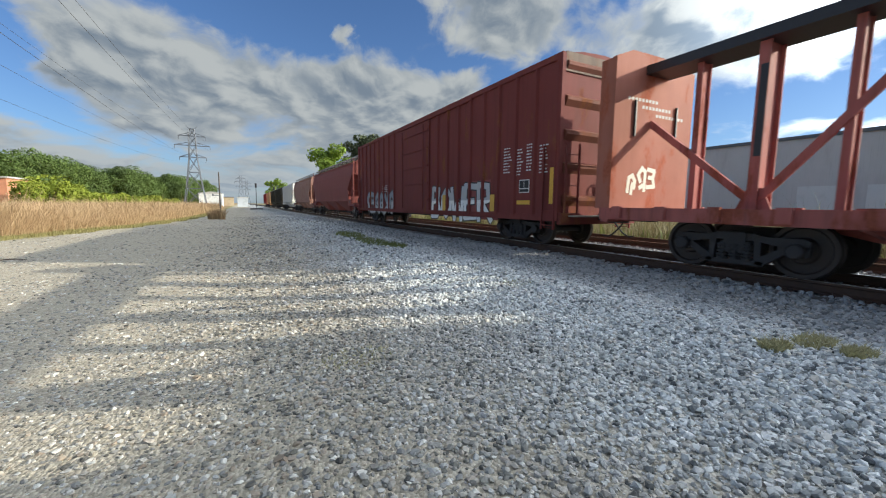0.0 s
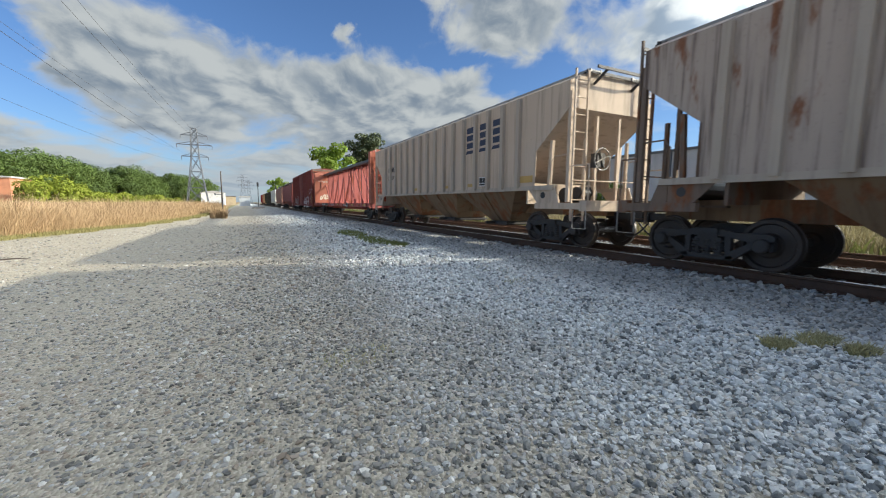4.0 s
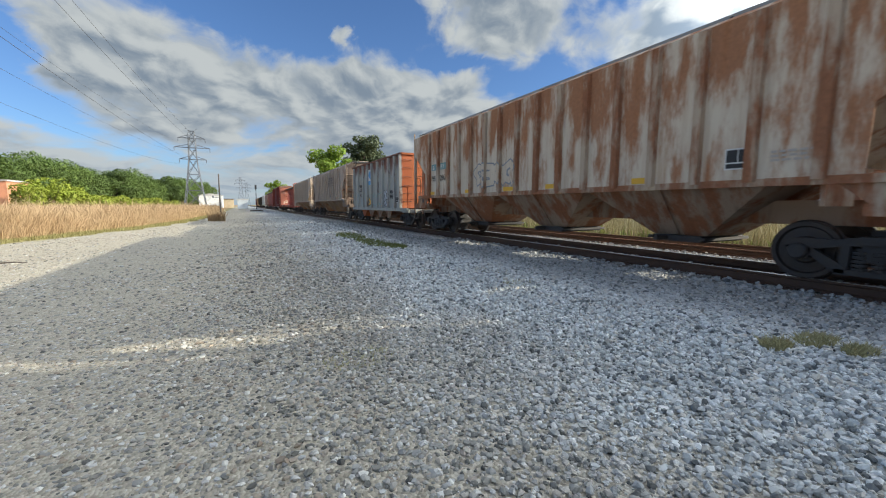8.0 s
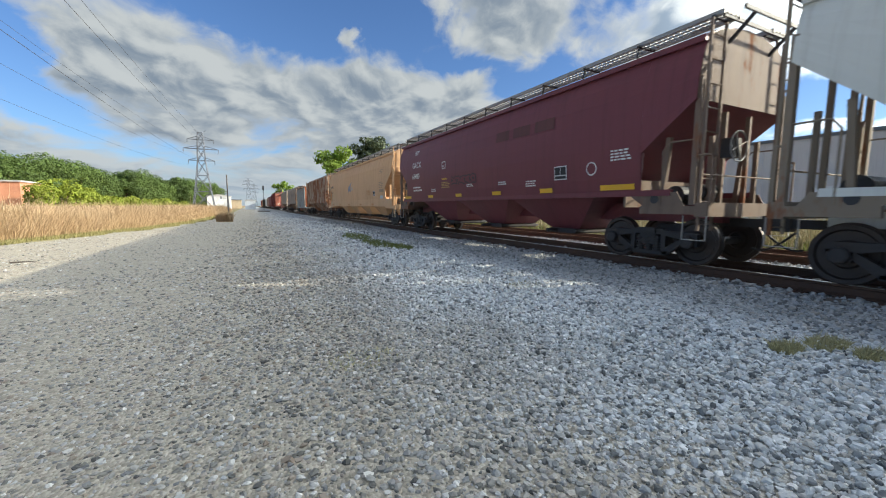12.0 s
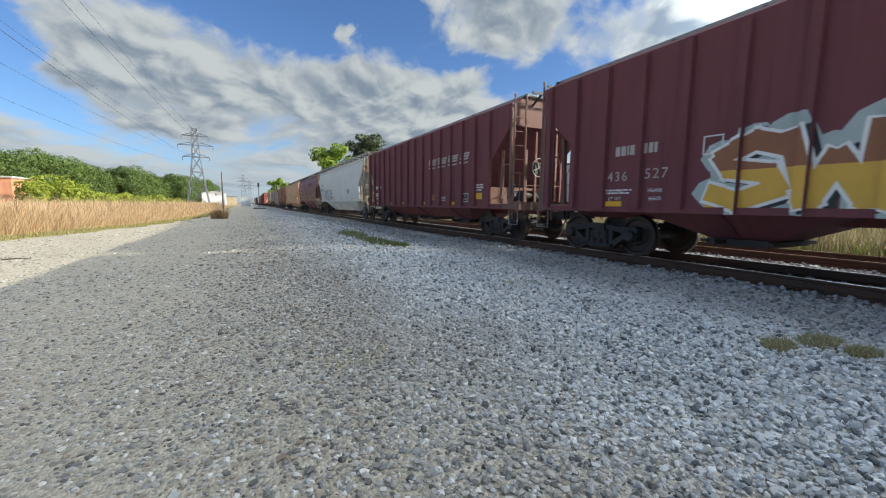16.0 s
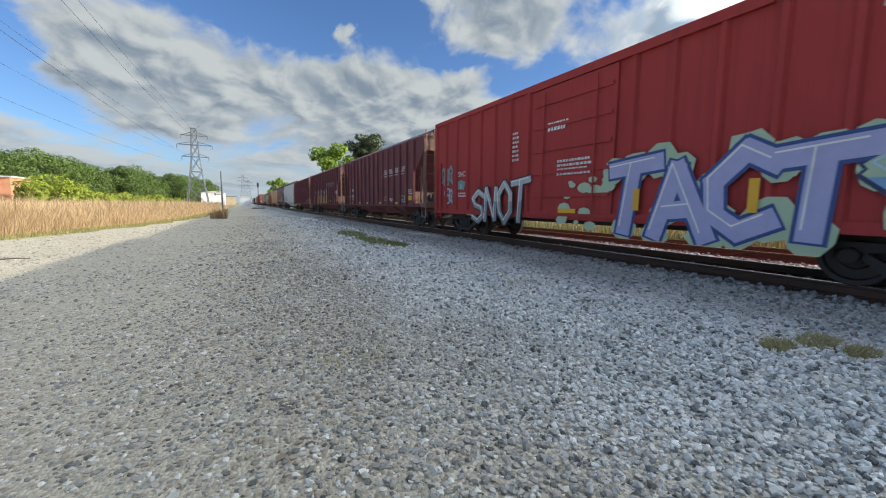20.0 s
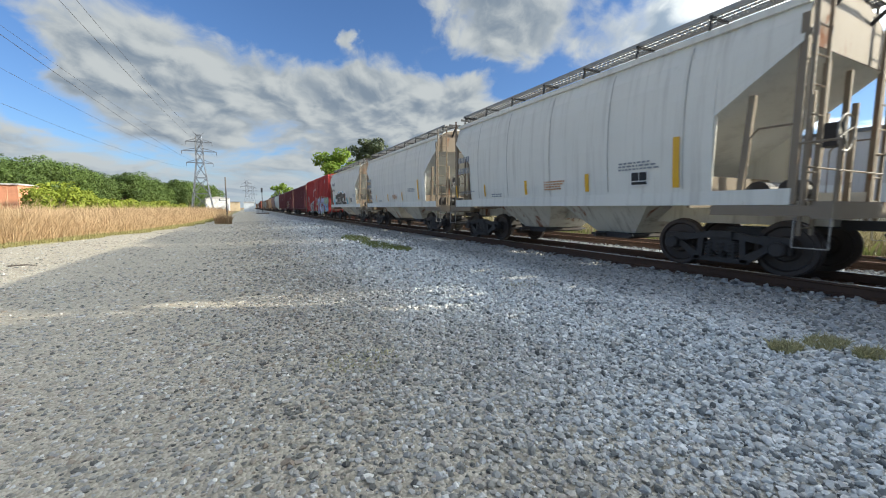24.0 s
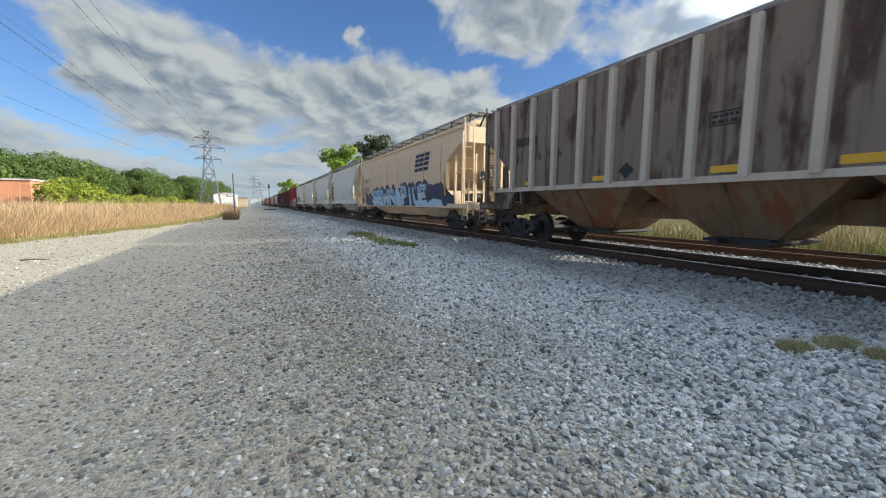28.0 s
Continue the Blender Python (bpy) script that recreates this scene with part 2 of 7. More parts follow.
# ---------------------------------------------------------------- mesh kit
class Geo:
    """Collects vertices and faces of one mesh."""

    def __init__(self):
        self.v, self.f = [], []

    def poly(self, pts):
        n = len(self.v)
        self.v += [tuple(p) for p in pts]
        self.f.append(tuple(range(n, n + len(pts))))
        return self

    def box(self, x0, x1, y0, y1, z0, z1):
        n = len(self.v)
        self.v += [(x, y, z) for x in (x0, x1) for y in (y0, y1) for z in (z0, z1)]
        self.f += [tuple(n + i for i in q) for q in ((0, 1, 3, 2), (4, 6, 7, 5), (0, 4, 5, 1), (2, 3, 7, 6), (0, 2, 6, 4), (1, 5, 7, 3))]
        return self

    def slab(self, pts, off):
        """A polygon given thickness along off."""
        n, k = len(self.v), len(pts)
        self.v += [tuple(p) for p in pts] + [tuple(a + b for a, b in zip(p, off)) for p in pts]
        self.f.append(tuple(range(n + k - 1, n - 1, -1)))
        self.f.append(tuple(range(n + k, n + 2 * k)))
        for i in range(k):
            j = (i + 1) % k
            self.f.append((n + i, n + j, n + k + j, n + k + i))
        return self

    def rod(self, a, b, r, n=6, r2=None):
        a, b = Vector(a), Vector(b)
        q = (b - a).to_track_quat("Z", "Y")
        k = len(self.v)
        for p, rr in ((a, r), (b, r if r2 is None else r2)):
            for i in range(n):
                w = 2 * math.pi * i / n
                self.v.append(tuple(p + q @ Vector((rr * math.cos(w), rr * math.sin(w), 0))))
        for i in range(n):
            j = (i + 1) % n
            self.f.append((k + i, k + j, k + n + j, k + n + i))
        self.f.append(tuple(k + n - 1 - i for i in range(n)))
        self.f.append(tuple(k + n + i for i in range(n)))
        return self

    def tube(self, pts, r, n=6, closed=False):
        """One continuous round tube through the points."""
        pts = [Vector(p) for p in pts]
        m, k = len(pts), len(self.v)
        for i, p in enumerate(pts):
            a = pts[i - 1] if (i or closed) else p
            b = pts[(i + 1) % m] if (i < m - 1 or closed) else p
            q = (b - a).to_track_quat("Z", "Y")
            for j in range(n):
                w = 2 * math.pi * j / n
                self.v.append(tuple(p + q @ Vector((r * math.cos(w), r * math.sin(w), 0))))
        for i in range(m if closed else m - 1):
            i2 = (i + 1) % m
            for j in range(n):
                j2 = (j + 1) % n
                self.f.append((k + i * n + j, k + i * n + j2, k + i2 * n + j2, k + i2 * n + j))
        return self

    def bar(self, a, b, w, h):
        """A square bar from a to b."""
        a, b = Vector(a), Vector(b)
        q = (b - a).to_track_quat("Z", "Y")
        k = len(self.v)
        for p in (a, b):
            for i, j in ((-1, -1), (1, -1), (1, 1), (-1, 1)):
                self.v.append(tuple(p + q @ Vector((i * w / 2, j * h / 2, 0))))
        self.f += [tuple(k + i for i in q4) for q4 in ((3, 2, 1, 0), (4, 5, 6, 7), (0, 1, 5, 4), (1, 2, 6, 5), (2, 3, 7, 6), (3, 0, 4, 7))]
        return self

    def lathe(self, prof, n, axis="x", centre=(0, 0, 0)):
        """Turn a profile of (along, radius) about an axis."""
        k = len(self.v)
        for a, r in prof:
            for i in range(n):
                w = 2 * math.pi * i / n
                c, s = r * math.cos(w), r * math.sin(w)
                p = (a, c, s) if axis == "x" else (c, s, a)
                self.v.append(tuple(u + o for u, o in zip(p, centre)))
        for t in range(len(prof) - 1):
            for i in range(n):
                j = (i + 1) % n
                self.f.append((k + t * n + i, k + t * n + j, k + (t + 1) * n + j, k + (t + 1) * n + i))
        self.f.append(tuple(k + n - 1 - i for i in range(n)))
        e = k + (len(prof) - 1) * n
        self.f.append(tuple(e + i for i in range(n)))
        return self

    def mesh(self, name, material, smooth=False):
        me = bpy.data.meshes.new(name)
        me.from_pydata(self.v, [], self.f)
        bm = bmesh.new()
        bm.from_mesh(me)
        bmesh.ops.recalc_face_normals(bm, faces=bm.faces)
        bm.to_mesh(me)
        bm.free()
        me.materials.append(material)
        if smooth:
            for p in me.polygons:
                p.use_smooth = True
        return me


def part(name, geo, material, parent, label="", smooth=False):
    me = geo if isinstance(geo, bpy.types.Mesh) else geo.mesh(name, material, smooth)
    ob = new(name, me)
    ob.parent = parent
    if label:
        ob["label"] = label
    return ob


def thing(name, label, category, group="", kind="", at=None):
    ob = tagged(new(name), label, category, group, kind)
    if at is not None:
        ob.matrix_basis = at
    return ob


def big_mesh(name, verts, faces, material, smooth=False):
    """A large mesh from numpy arrays; all faces have the same number of corners."""
    me = bpy.data.meshes.new(name)
    n, k = len(faces), faces.shape[1]
    me.vertices.add(len(verts))
    me.vertices.foreach_set("co", np.asarray(verts, np.float32).ravel())
    me.loops.add(n * k)
    me.loops.foreach_set("vertex_index", np.asarray(faces, np.int32).ravel())
    me.polygons.add(n)
    me.polygons.foreach_set("loop_start", np.arange(0, n * k, k, dtype=np.int32))
    me.polygons.foreach_set("loop_total", np.full(n, k, dtype=np.int32))
    me.polygons.foreach_set("use_smooth", np.full(n, smooth))
    me.update(calc_edges=True)
    me.materials.append(material)
    return me


def lettering(text, size, material, spacing=1.0, shear=0.0):
    """The mesh of a line of text: it stands on the near side of a car, right-hand end towards -Y, around the origin."""
    cu = bpy.data.curves.new("text", "FONT")
    cu.body, cu.size, cu.extrude, cu.align_x, cu.space_character, cu.shear = text, size, 0.002, "LEFT", spacing, shear
    ob = new("text", cu)
    me = bpy.data.meshes.new_from_object(ob.evaluated_get(bpy.context.evaluated_depsgraph_get()))
    bpy.data.objects.remove(ob)
    me.transform(Matrix(((0, 0, -1, 0), (-1, 0, 0, 0), (0, 1, 0, 0), (0, 0, 0, 1))))
    me.materials.clear()
    me.materials.append(material)
    return me


# ---------------------------------------------------------------- ground
def ground_height(x, y):
    """Height of the ground sheet: a gravel pad, the ballast bank of the track, a shallow ditch behind it."""
    a = np.clip((x - 5.35) / (7.15 - 5.35), 0, 1)
    bank = 0.20 * a * a * (3 - 2 * a) + 0.07 * np.exp(-((x - 4.2) / 1.5) ** 2) - 0.05 * np.exp(-((x + 1.0) / 2.2) ** 2)
    c = np.clip((x - 14.4) / (16.4 - 14.4), 0, 1)
    fall = -0.65 * c * c * (3 - 2 * c)
    rise = 0.5 * np.clip((x - 17) / 9, 0, 1)
    bank = bank + (0.055 + 0.016 * np.clip(x, -4.0, 5.0)) * np.clip((7.2 - x) / 2.2, 0, 1) * np.clip((60 - y) / 30, 0, 1)
    wav = 0.02 * np.sin(x * 1.3 + 0.4 * y) + 0.02 * np.sin(0.7 * y - x)
    near = np.clip(1 - np.hypot(x, y) / 60, 0, 1)
    return bank + fall + rise + wav * near * (1 - a) - 0.05 * np.clip((y - 60) / 60, 0, 1)


def field_edge(y):
    """Where the dry field begins on the left of the gravel."""
    return -3.4 - 5.6 * np.exp(-(y - 21.0) / 13.0)


def ground_material():
    m, nt, b = nodes_of("ground")
    T = Tree(nt)
    v = T.coords("Object")
    x, y, z = T.split(v)
    n1 = T.noise(v, 0.35, 5.0)
    n2 = T.noise(v, 3.0, 5.0)
    cell = T.add("ShaderNodeTexVoronoi")
    T.link(v, cell.inputs["Vector"])
    cell.inputs["Scale"].default_value = 38.0
    pick = T.add("ShaderNodeSeparateColor")
    T.link(cell.outputs["Color"], pick.inputs[0])
    grit = T.noise(v, 60.0, 3.0)
    wob = T.math("MULTIPLY", T.math("SUBTRACT", n1, 0.5), 3.0)
    # blue-grey ballast by the track, sandier crushed stone away from it
    cool = T.ramp(T.math("ADD", x, wob), 0.2, 5.2)
    sand = T.mix(pick.outputs[0], (0.28, 0.245, 0.185), (0.53, 0.47, 0.37))
    stone = T.mix(pick.outputs[0], (0.15, 0.156, 0.155), (0.70, 0.715, 0.705))
    c = T.mix(cool, sand, stone)
    c = T.mix(T.math("MULTIPLY", T.ramp(n2, 0.5, 0.75), 0.3), c, (0.24, 0.215, 0.175))
    # dry field on the left, rough grass behind the track
    e = T.math("MULTIPLY", T.math("POWER", 2.71828, T.math("DIVIDE", T.math("SUBTRACT", y, 21.0), -13.0)), -5.6)
    edge = T.math("ADD", T.math("SUBTRACT", x, e), 3.4)
    field = T.ramp(T.math("ADD", edge, T.math("MULTIPLY", wob, 0.25)), 0.2, -0.3)
    verge = T.math("MULTIPLY", T.ramp(T.math("ADD", edge, T.math("MULTIPLY", wob, 0.5)), 0.5, -0.2), T.ramp(edge, -2.2, -0.4))
    c = T.mix(field, c, T.mix(n2, (0.24, 0.155, 0.075), (0.36, 0.245, 0.125)))
    c = T.mix(verge, c, T.mix(n2, (0.22, 0.20, 0.07), (0.40, 0.34, 0.15)))
    right = T.ramp(T.math("ADD", x, T.math("MULTIPLY", wob, 0.4)), 14.2, 15.4)
    c = T.mix(right, c, T.mix(n2, (0.10, 0.085, 0.035), (0.24, 0.185, 0.085)))
    T.link(c, b.inputs["Base Color"])
    b.inputs["Roughness"].default_value = 0.95
    h = T.math("ADD", T.math("MULTIPLY", cell.outputs["Distance"], -0.8), T.math("MULTIPLY", grit, 0.5))
    T.bump(h, 0.6, 0.03, b.inputs["Normal"])
    return m


def make_ground():
    xs = np.unique(np.concatenate([np.linspace(-3000, -60, 16), np.linspace(-60, -12, 25), np.linspace(-12, 14, 131), np.linspace(14, 60, 24), np.linspace(60, 3000, 16)]))
    ys = np.unique(np.concatenate([np.linspace(-600, -12, 14), np.linspace(-12, 30, 106), np.linspace(30, 120, 46), np.linspace(120, 4500, 30)]))
    X, Y = np.meshgrid(xs, ys)
    Z = ground_height(X, Y)
    n, k = X.shape
    idx = np.arange(n * k).reshape(n, k)
    faces = np.stack([idx[:-1, :-1], idx[:-1, 1:], idx[1:, 1:], idx[1:, :-1]], -1).reshape(-1, 4)
    me = big_mesh("ground", np.stack([X, Y, Z], -1).reshape(-1, 3), faces, ground_material(), True)
    return tagged(new("ground", me), "crushed-stone yard beside the ballast, dry field beyond", "ground", kind="structure")


make_ground()


def stone_material():
    m, nt, b = nodes_of("crushed_stone")
    T = Tree(nt)
    g = T.add("ShaderNodeNewGeometry")
    rnd = g.outputs["Random Per Island"]
    v = T.coords("Object")
    x, y, z = T.split(v)

    def palette(stops):
        cr = T.add("ShaderNodeValToRGB")
        el = cr.color_ramp.elements
        el[0].position, el[0].color = 0.0, (*stops[0][1], 1)
        el[1].position, el[1].color = 1.0, (*stops[-1][1], 1)
        for p, col in stops[1:-1]:
            el.new(p).color = (*col, 1)
        T.link(rnd, cr.inputs[0])
        return cr.outputs[0]

    # blue-grey granite by the track; buff and brown chips mixed in where the yard is sandy
    cool = palette(((0.0, (0.10, 0.108, 0.112)), (0.14, (0.27, 0.285, 0.285)), (0.28, (0.66, 0.675, 0.665)), (0.38, (0.38, 0.395, 0.385)), (0.50, (0.82, 0.83, 0.815)),
                    (0.60, (0.58, 0.53, 0.46)), (0.72, (0.86, 0.865, 0.85)), (0.86, (0.50, 0.53, 0.54)), (1.0, (0.90, 0.90, 0.88))))
    warm = palette(((0.0, (0.07, 0.067, 0.058)), (0.2, (0.23, 0.215, 0.18)), (0.4, (0.38, 0.36, 0.32)), (0.52, (0.17, 0.17, 0.165)), (0.64, (0.47, 0.43, 0.36)),
                    (0.76, (0.26, 0.20, 0.14)), (0.88, (0.43, 0.425, 0.405)), (1.0, (0.66, 0.63, 0.565))))
    n1 = T.noise(v, 0.45, 4.0)
    edge = T.math("ADD", x, T.math("MULTIPLY", T.math("SUBTRACT", n1, 0.5), 4.5))
    c = T.mix(T.ramp(edge, 0.4, 3.6), warm, cool)
    # stones darken close to the rails: train grime, plus the bank's shade put into the colour
    c = T.mix(T.math("MULTIPLY", T.ramp(T.math("ADD", x, T.math("MULTIPLY", n1, 1.2)), 5.6, 7.2), 0.55), c, (0.16, 0.155, 0.15))
    fine = T.noise(v, 55.0, 4.0)
    c = T.mix(T.math("MULTIPLY", T.ramp(fine, 0.45, 0.75), 0.4), c, (0.27, 0.26, 0.24))
    T.link(c, b.inputs["Base Color"])
    b.inputs["Roughness"].default_value = 0.85
    T.bump(fine, 0.4, 0.006, b.inputs["Normal"])
    return m


def make_stones():
    """Loose crushed stone: many small angular lumps, dense near the camera, thinning out with distance."""
    rng = np.random.default_rng(7)
    bm = bmesh.new()
    bmesh.ops.create_icosphere(bm, subdivisions=1, radius=1.0)
    base = np.array([v.co[:] for v in bm.verts])
    tri = np.array([[v.index for v in f.verts] for f in bm.faces])
    bm.free()
    kinds = []
    for _ in range(32):
        w = base * rng.uniform(0.66, 1.2, (len(base), 1)) + rng.normal(0, 0.11, base.shape)
        w *= rng.uniform(0.80, 1.2, 3)
        kinds.append(w)
    kinds = np.array(kinds)
    # (x0, x1, y0, y1, stones per square metre, mean radius)
    fields = [(-3.0, 6.6, 0.5, 4.5, 1600, 0.0150), (-6.0, 6.8, 4.5, 7.0, 950, 0.0175), (-7.0, 6.9, 7.0, 11.0, 480, 0.021), (-7.0, 6.9, 11.0, 17.0, 130, 0.026),
              (-9.0, 5.0, 17.0, 30.0, 42, 0.030), (-5.0, 5.0, 30.0, 50.0, 14, 0.034), (4.6, 7.0, 1.0, 12.0, 560, 0.0185), (4.8, 7.3, 17.0, 40.0, 90, 0.034), (7.0, 15.0, 1.0, 14.0, 150, 0.026), (6.9, 7.3, 1.0, 14.0, 520, 0.020)]
    P, R = [], []
    for x0, x1, y0, y1, d, r in fields:
        n = int((x1 - x0) * (y1 - y0) * d)
        p = np.stack([rng.uniform(x0, x1, n), rng.uniform(y0, y1, n)], 1)
        # keep to what lies in front of the camera, thinner over the sandy patches
        az = np.degrees(np.arctan2(p[:, 0], p[:, 1]))
        fines = 0.5 + 0.5 * np.sin(p[:, 0] * 0.9 + 1.7 * np.sin(p[:, 1] * 0.35)) * np.sin(p[:, 1] * 0.5 + 0.8)
        sparse = np.clip((2.6 - p[:, 0]) / 6.0, 0, 0.70) * (0.6 + 0.5 * fines)
        keep = (az > -30) & (az < 82) & (rng.uniform(0, 1, n) > sparse)
        p = p[keep]
        P.append(p)
        R.append(r * np.exp(np.clip(rng.normal(0, 0.42, len(p)), -1, 0.70)) * (1 + 0.16 * np.clip((p[:, 0] - 1.2) / 4.0, -1, 0.8)))
    P, R = np.concatenate(P), np.concatenate(R)
    n = len(P)
    shape = kinds[rng.integers(0, len(kinds), n)]
    a = rng.uniform(0, 2 * np.pi, n)
    ca, sa = np.cos(a)[:, None], np.sin(a)[:, None]
    loose = np.clip((P[:, 0:1] + 1.0) / 4.0, 0, 1)          # trodden flat on the sandy side, loose by the ballast
    flat = rng.uniform(0.42, 0.66, (n, 1)) + loose * rng.uniform(0.18, 0.34, (n, 1))
    vx, vy, vz = shape[:, :, 0], shape[:, :, 1], shape[:, :, 2] * flat
    tilt = rng.normal(0, 0.18, (n, 1)) + loose * rng.normal(0, 0.42, (n, 1))
    vx, vz = vx * np.cos(tilt) - vz * np.sin(tilt), vx * np.sin(tilt) + vz * np.cos(tilt)
    rx, ry = vx * ca - vy * sa, vx * sa + vy * ca
    Z = ground_height(P[:, 0], P[:, 1]) + R * (rng.uniform(-0.12, 0.22, n) + loose[:, 0] * rng.uniform(0.1, 0.45, n))
    V = np.stack([rx * R[:, None] + P[:, 0:1], ry * R[:, None] + P[:, 1:2], vz * R[:, None] + Z[:, None]], -1).reshape(-1, 3)
    F = (tri[None] + (np.arange(n) * len(base))[:, None, None]).reshape(-1, 3)
    me = big_mesh("gravel", V, F, stone_material())
    tagged(new("gravel", me), "loose blue-grey crushed stone lying over the yard", "gravel", kind="stuff")


make_stones()


# ---------------------------------------------------------------- track
def make_track(centre, label, head, seed):
    bed = thing("railway_track", label, "track", kind="structure")
    y0, y1 = -60.0, 900.0
    for side in (-1, 1):
        c = centre + side * 0.7525
        g = Geo()
        prof = [(-0.076, -0.19), (0.076, -0.19), (0.076, -0.172), (0.012, -0.15), (0.012, -0.055), (0.036, -0.038), (0.036, -0.004),
                (-0.036, -0.004), (-0.036, -0.038), (-0.012, -0.055), (-0.012, -0.15), (-0.076, -0.172)]
        g.slab([(c + x, y0, RAIL_Z + z) for x, z in prof], (0, y1 - y0, 0))
        rail = part("rail", g, RAIL_STEEL, bed)
        part("rail_head", Geo().box(c - 0.03, c + 0.03, y0, y1, RAIL_Z - 0.004, RAIL_Z), head, rail, "polished running surface" if head is RAIL_TOP else "rust-brown running surface")
    tie = Geo().box(-1.3, 1.3, -0.115, 0.115, -0.18, 0.0).mesh("tie", TIE_WOOD)
    plate = Geo().box(-0.17, 0.17, -0.09, 0.09, 0.0, 0.02)
    for sx_ in (-1, 1):
        for sy_ in (-1, 1):
            plate.box(sx_ * 0.1 - 0.02, sx_ * 0.1 + 0.02, sy_ * 0.06 - 0.015, sy_ * 0.06 + 0.015, 0.02, 0.045)
    plate = plate.mesh("tie_plate", RAIL_STEEL)
    rng = random.Random(seed)
    y = -6.0
    while y < 95.0:
        t = part("tie", tie, None, bed)
        t.matrix_basis = pose(centre + rng.uniform(-0.05, 0.05), y, RAIL_Z - 0.212 + rng.uniform(-0.006, 0.006), 0, 0, rng.uniform(-1.2, 1.2))
        if y < 30:
            for side in (-1, 1):
                p = part("tie_plate", plate, None, t)
                p.matrix_basis = pose(side * 0.7525, 0, 0.0)
        y += 0.5
    return bed


make_track(TRACK_X, "rusty steel rails on weathered wooden ties in ballast", RAIL_TOP, 3)
make_track(SIDING_X, "empty second track with orange-rusted rails in ballast", RAIL_ORANGE, 4)


# ---------------------------------------------------------------- freight cars
# A car stands along Y with its middle at the origin, z = 0 on the rail head; its -Y end comes last.
WHEEL_R = 0.457
TRAIN = []            # (car, place of its middle along the track at the start)
WHEELSETS = []


def wheel_mesh():
    g = Geo()
    prof = [(-0.068, 0.10), (-0.075, 0.11), (-0.072, 0.19), (-0.035, 0.22), (-0.03, 0.36), (-0.07, 0.385), (-0.072, 0.45), (-0.066, WHEEL_R),
            (0.035, WHEEL_R + 0.004), (0.05, WHEEL_R + 0.026), (0.068, WHEEL_R + 0.02), (0.07, 0.385), (0.03, 0.36), (0.025, 0.2), (0.08, 0.16), (0.08, 0.10)]
    g.lathe(prof, 36)
    return g.mesh("wheel", WHEEL_STEEL)


def side_frame_mesh():
    """Cast truck side frame seen from outside: arched top chord, dropped bottom chord, two windows, pedestal jaws."""
    g = Geo()
    t = 0.11
    top = [(-1.06, 0.62), (-0.98, 0.66), (-0.45, 0.66), (-0.3, 0.70), (0.3, 0.70), (0.45, 0.66), (0.98, 0.66), (1.06, 0.62), (1.06, 0.50),
           (0.74, 0.50), (0.42, 0.56), (0.3, 0.58), (-0.3, 0.58), (-0.42, 0.56), (-0.74, 0.50), (-1.06, 0.50)]
    g.slab([(-t / 2, y, z) for y, z in top], (t, 0, 0))
    for s in (-1, 1):
        g.slab([(-t / 2, s * y, z) for y, z in ((0.74, 0.52), (0.88, 0.5), (0.62, 0.30), (0.46, 0.17), (0.34, 0.17), (0.34, 0.27))], (t, 0, 0))
        g.slab([(-t / 2 + 0.01, s * y, z) for y, z in ((0.30, 0.6), (0.40, 0.6), (0.42, 0.2), (0.32, 0.2))], (t, 0, 0))
        g.slab([(-t / 2, s * y, z) for y, z in ((0.74, 0.52), (0.80, 0.52), (0.80, 0.36), (0.76, 0.36))], (t, 0, 0))
        g.slab([(-t / 2, s * y, z) for y, z in ((1.0, 0.54), (1.06, 0.54), (1.05, 0.38), (0.99, 0.38))], (t, 0, 0))
    g.box(-t / 2, t / 2, -0.46, 0.46, 0.15, 0.23)
    g.box(-t / 2 - 0.05, t / 2 + 0.05, -0.2, 0.2, 0.60, 0.72)
    return g.mesh("side_frame", STEEL_DARK)


def spring_mesh():
    g = Geo()
    for k in range(5):
        z = 0.25 + 0.06 * k
        g.lathe([(z - 0.018, 0.05), (z - 0.018, 0.09), (z + 0.018, 0.09), (z + 0.018, 0.05)], 10, "z")
    g.rod((0, 0, 0.22), (0, 0, 0.55), 0.05, 8)
    return g.mesh("spring", STEEL_DARK)


WHEEL = wheel_mesh()
SIDE_FRAME = side_frame_mesh()
SPRING = spring_mesh()
AXLE = Geo().rod((-0.98, 0, 0), (0.98, 0, 0), 0.085, 12).mesh("axle", STEEL_DARK)
BEARING = Geo().lathe([(-0.13, 0.10), (-0.11, 0.125), (0.08, 0.13), (0.1, 0.1)], 14).mesh("bearing", STEEL_DARK)
BOLSTER = Geo().box(-1.05, 1.05, -0.18, 0.18, 0.36, 0.62).box(-0.3, 0.3, -0.3, 0.3, 0.6, 0.78).mesh("bolster", STEEL_DARK)
COUPLER = Geo().box(-0.08, 0.08, -0.1, 0.75, 0.78, 0.94).box(-0.13, 0.13, -0.32, -0.08, 0.72, 1.0).box(-0.2, -0.05, -0.42, -0.2, 0.74, 0.98).mesh("coupler", STEEL_DARK)
HOSE = Geo().tube([(0.35 - 0.02 * k, 0.05 - 0.09 * k, 0.72 - 0.36 * math.sin(k / 8 * 1.9)) for k in range(9)], 0.022).mesh("air_hose", BLACK)


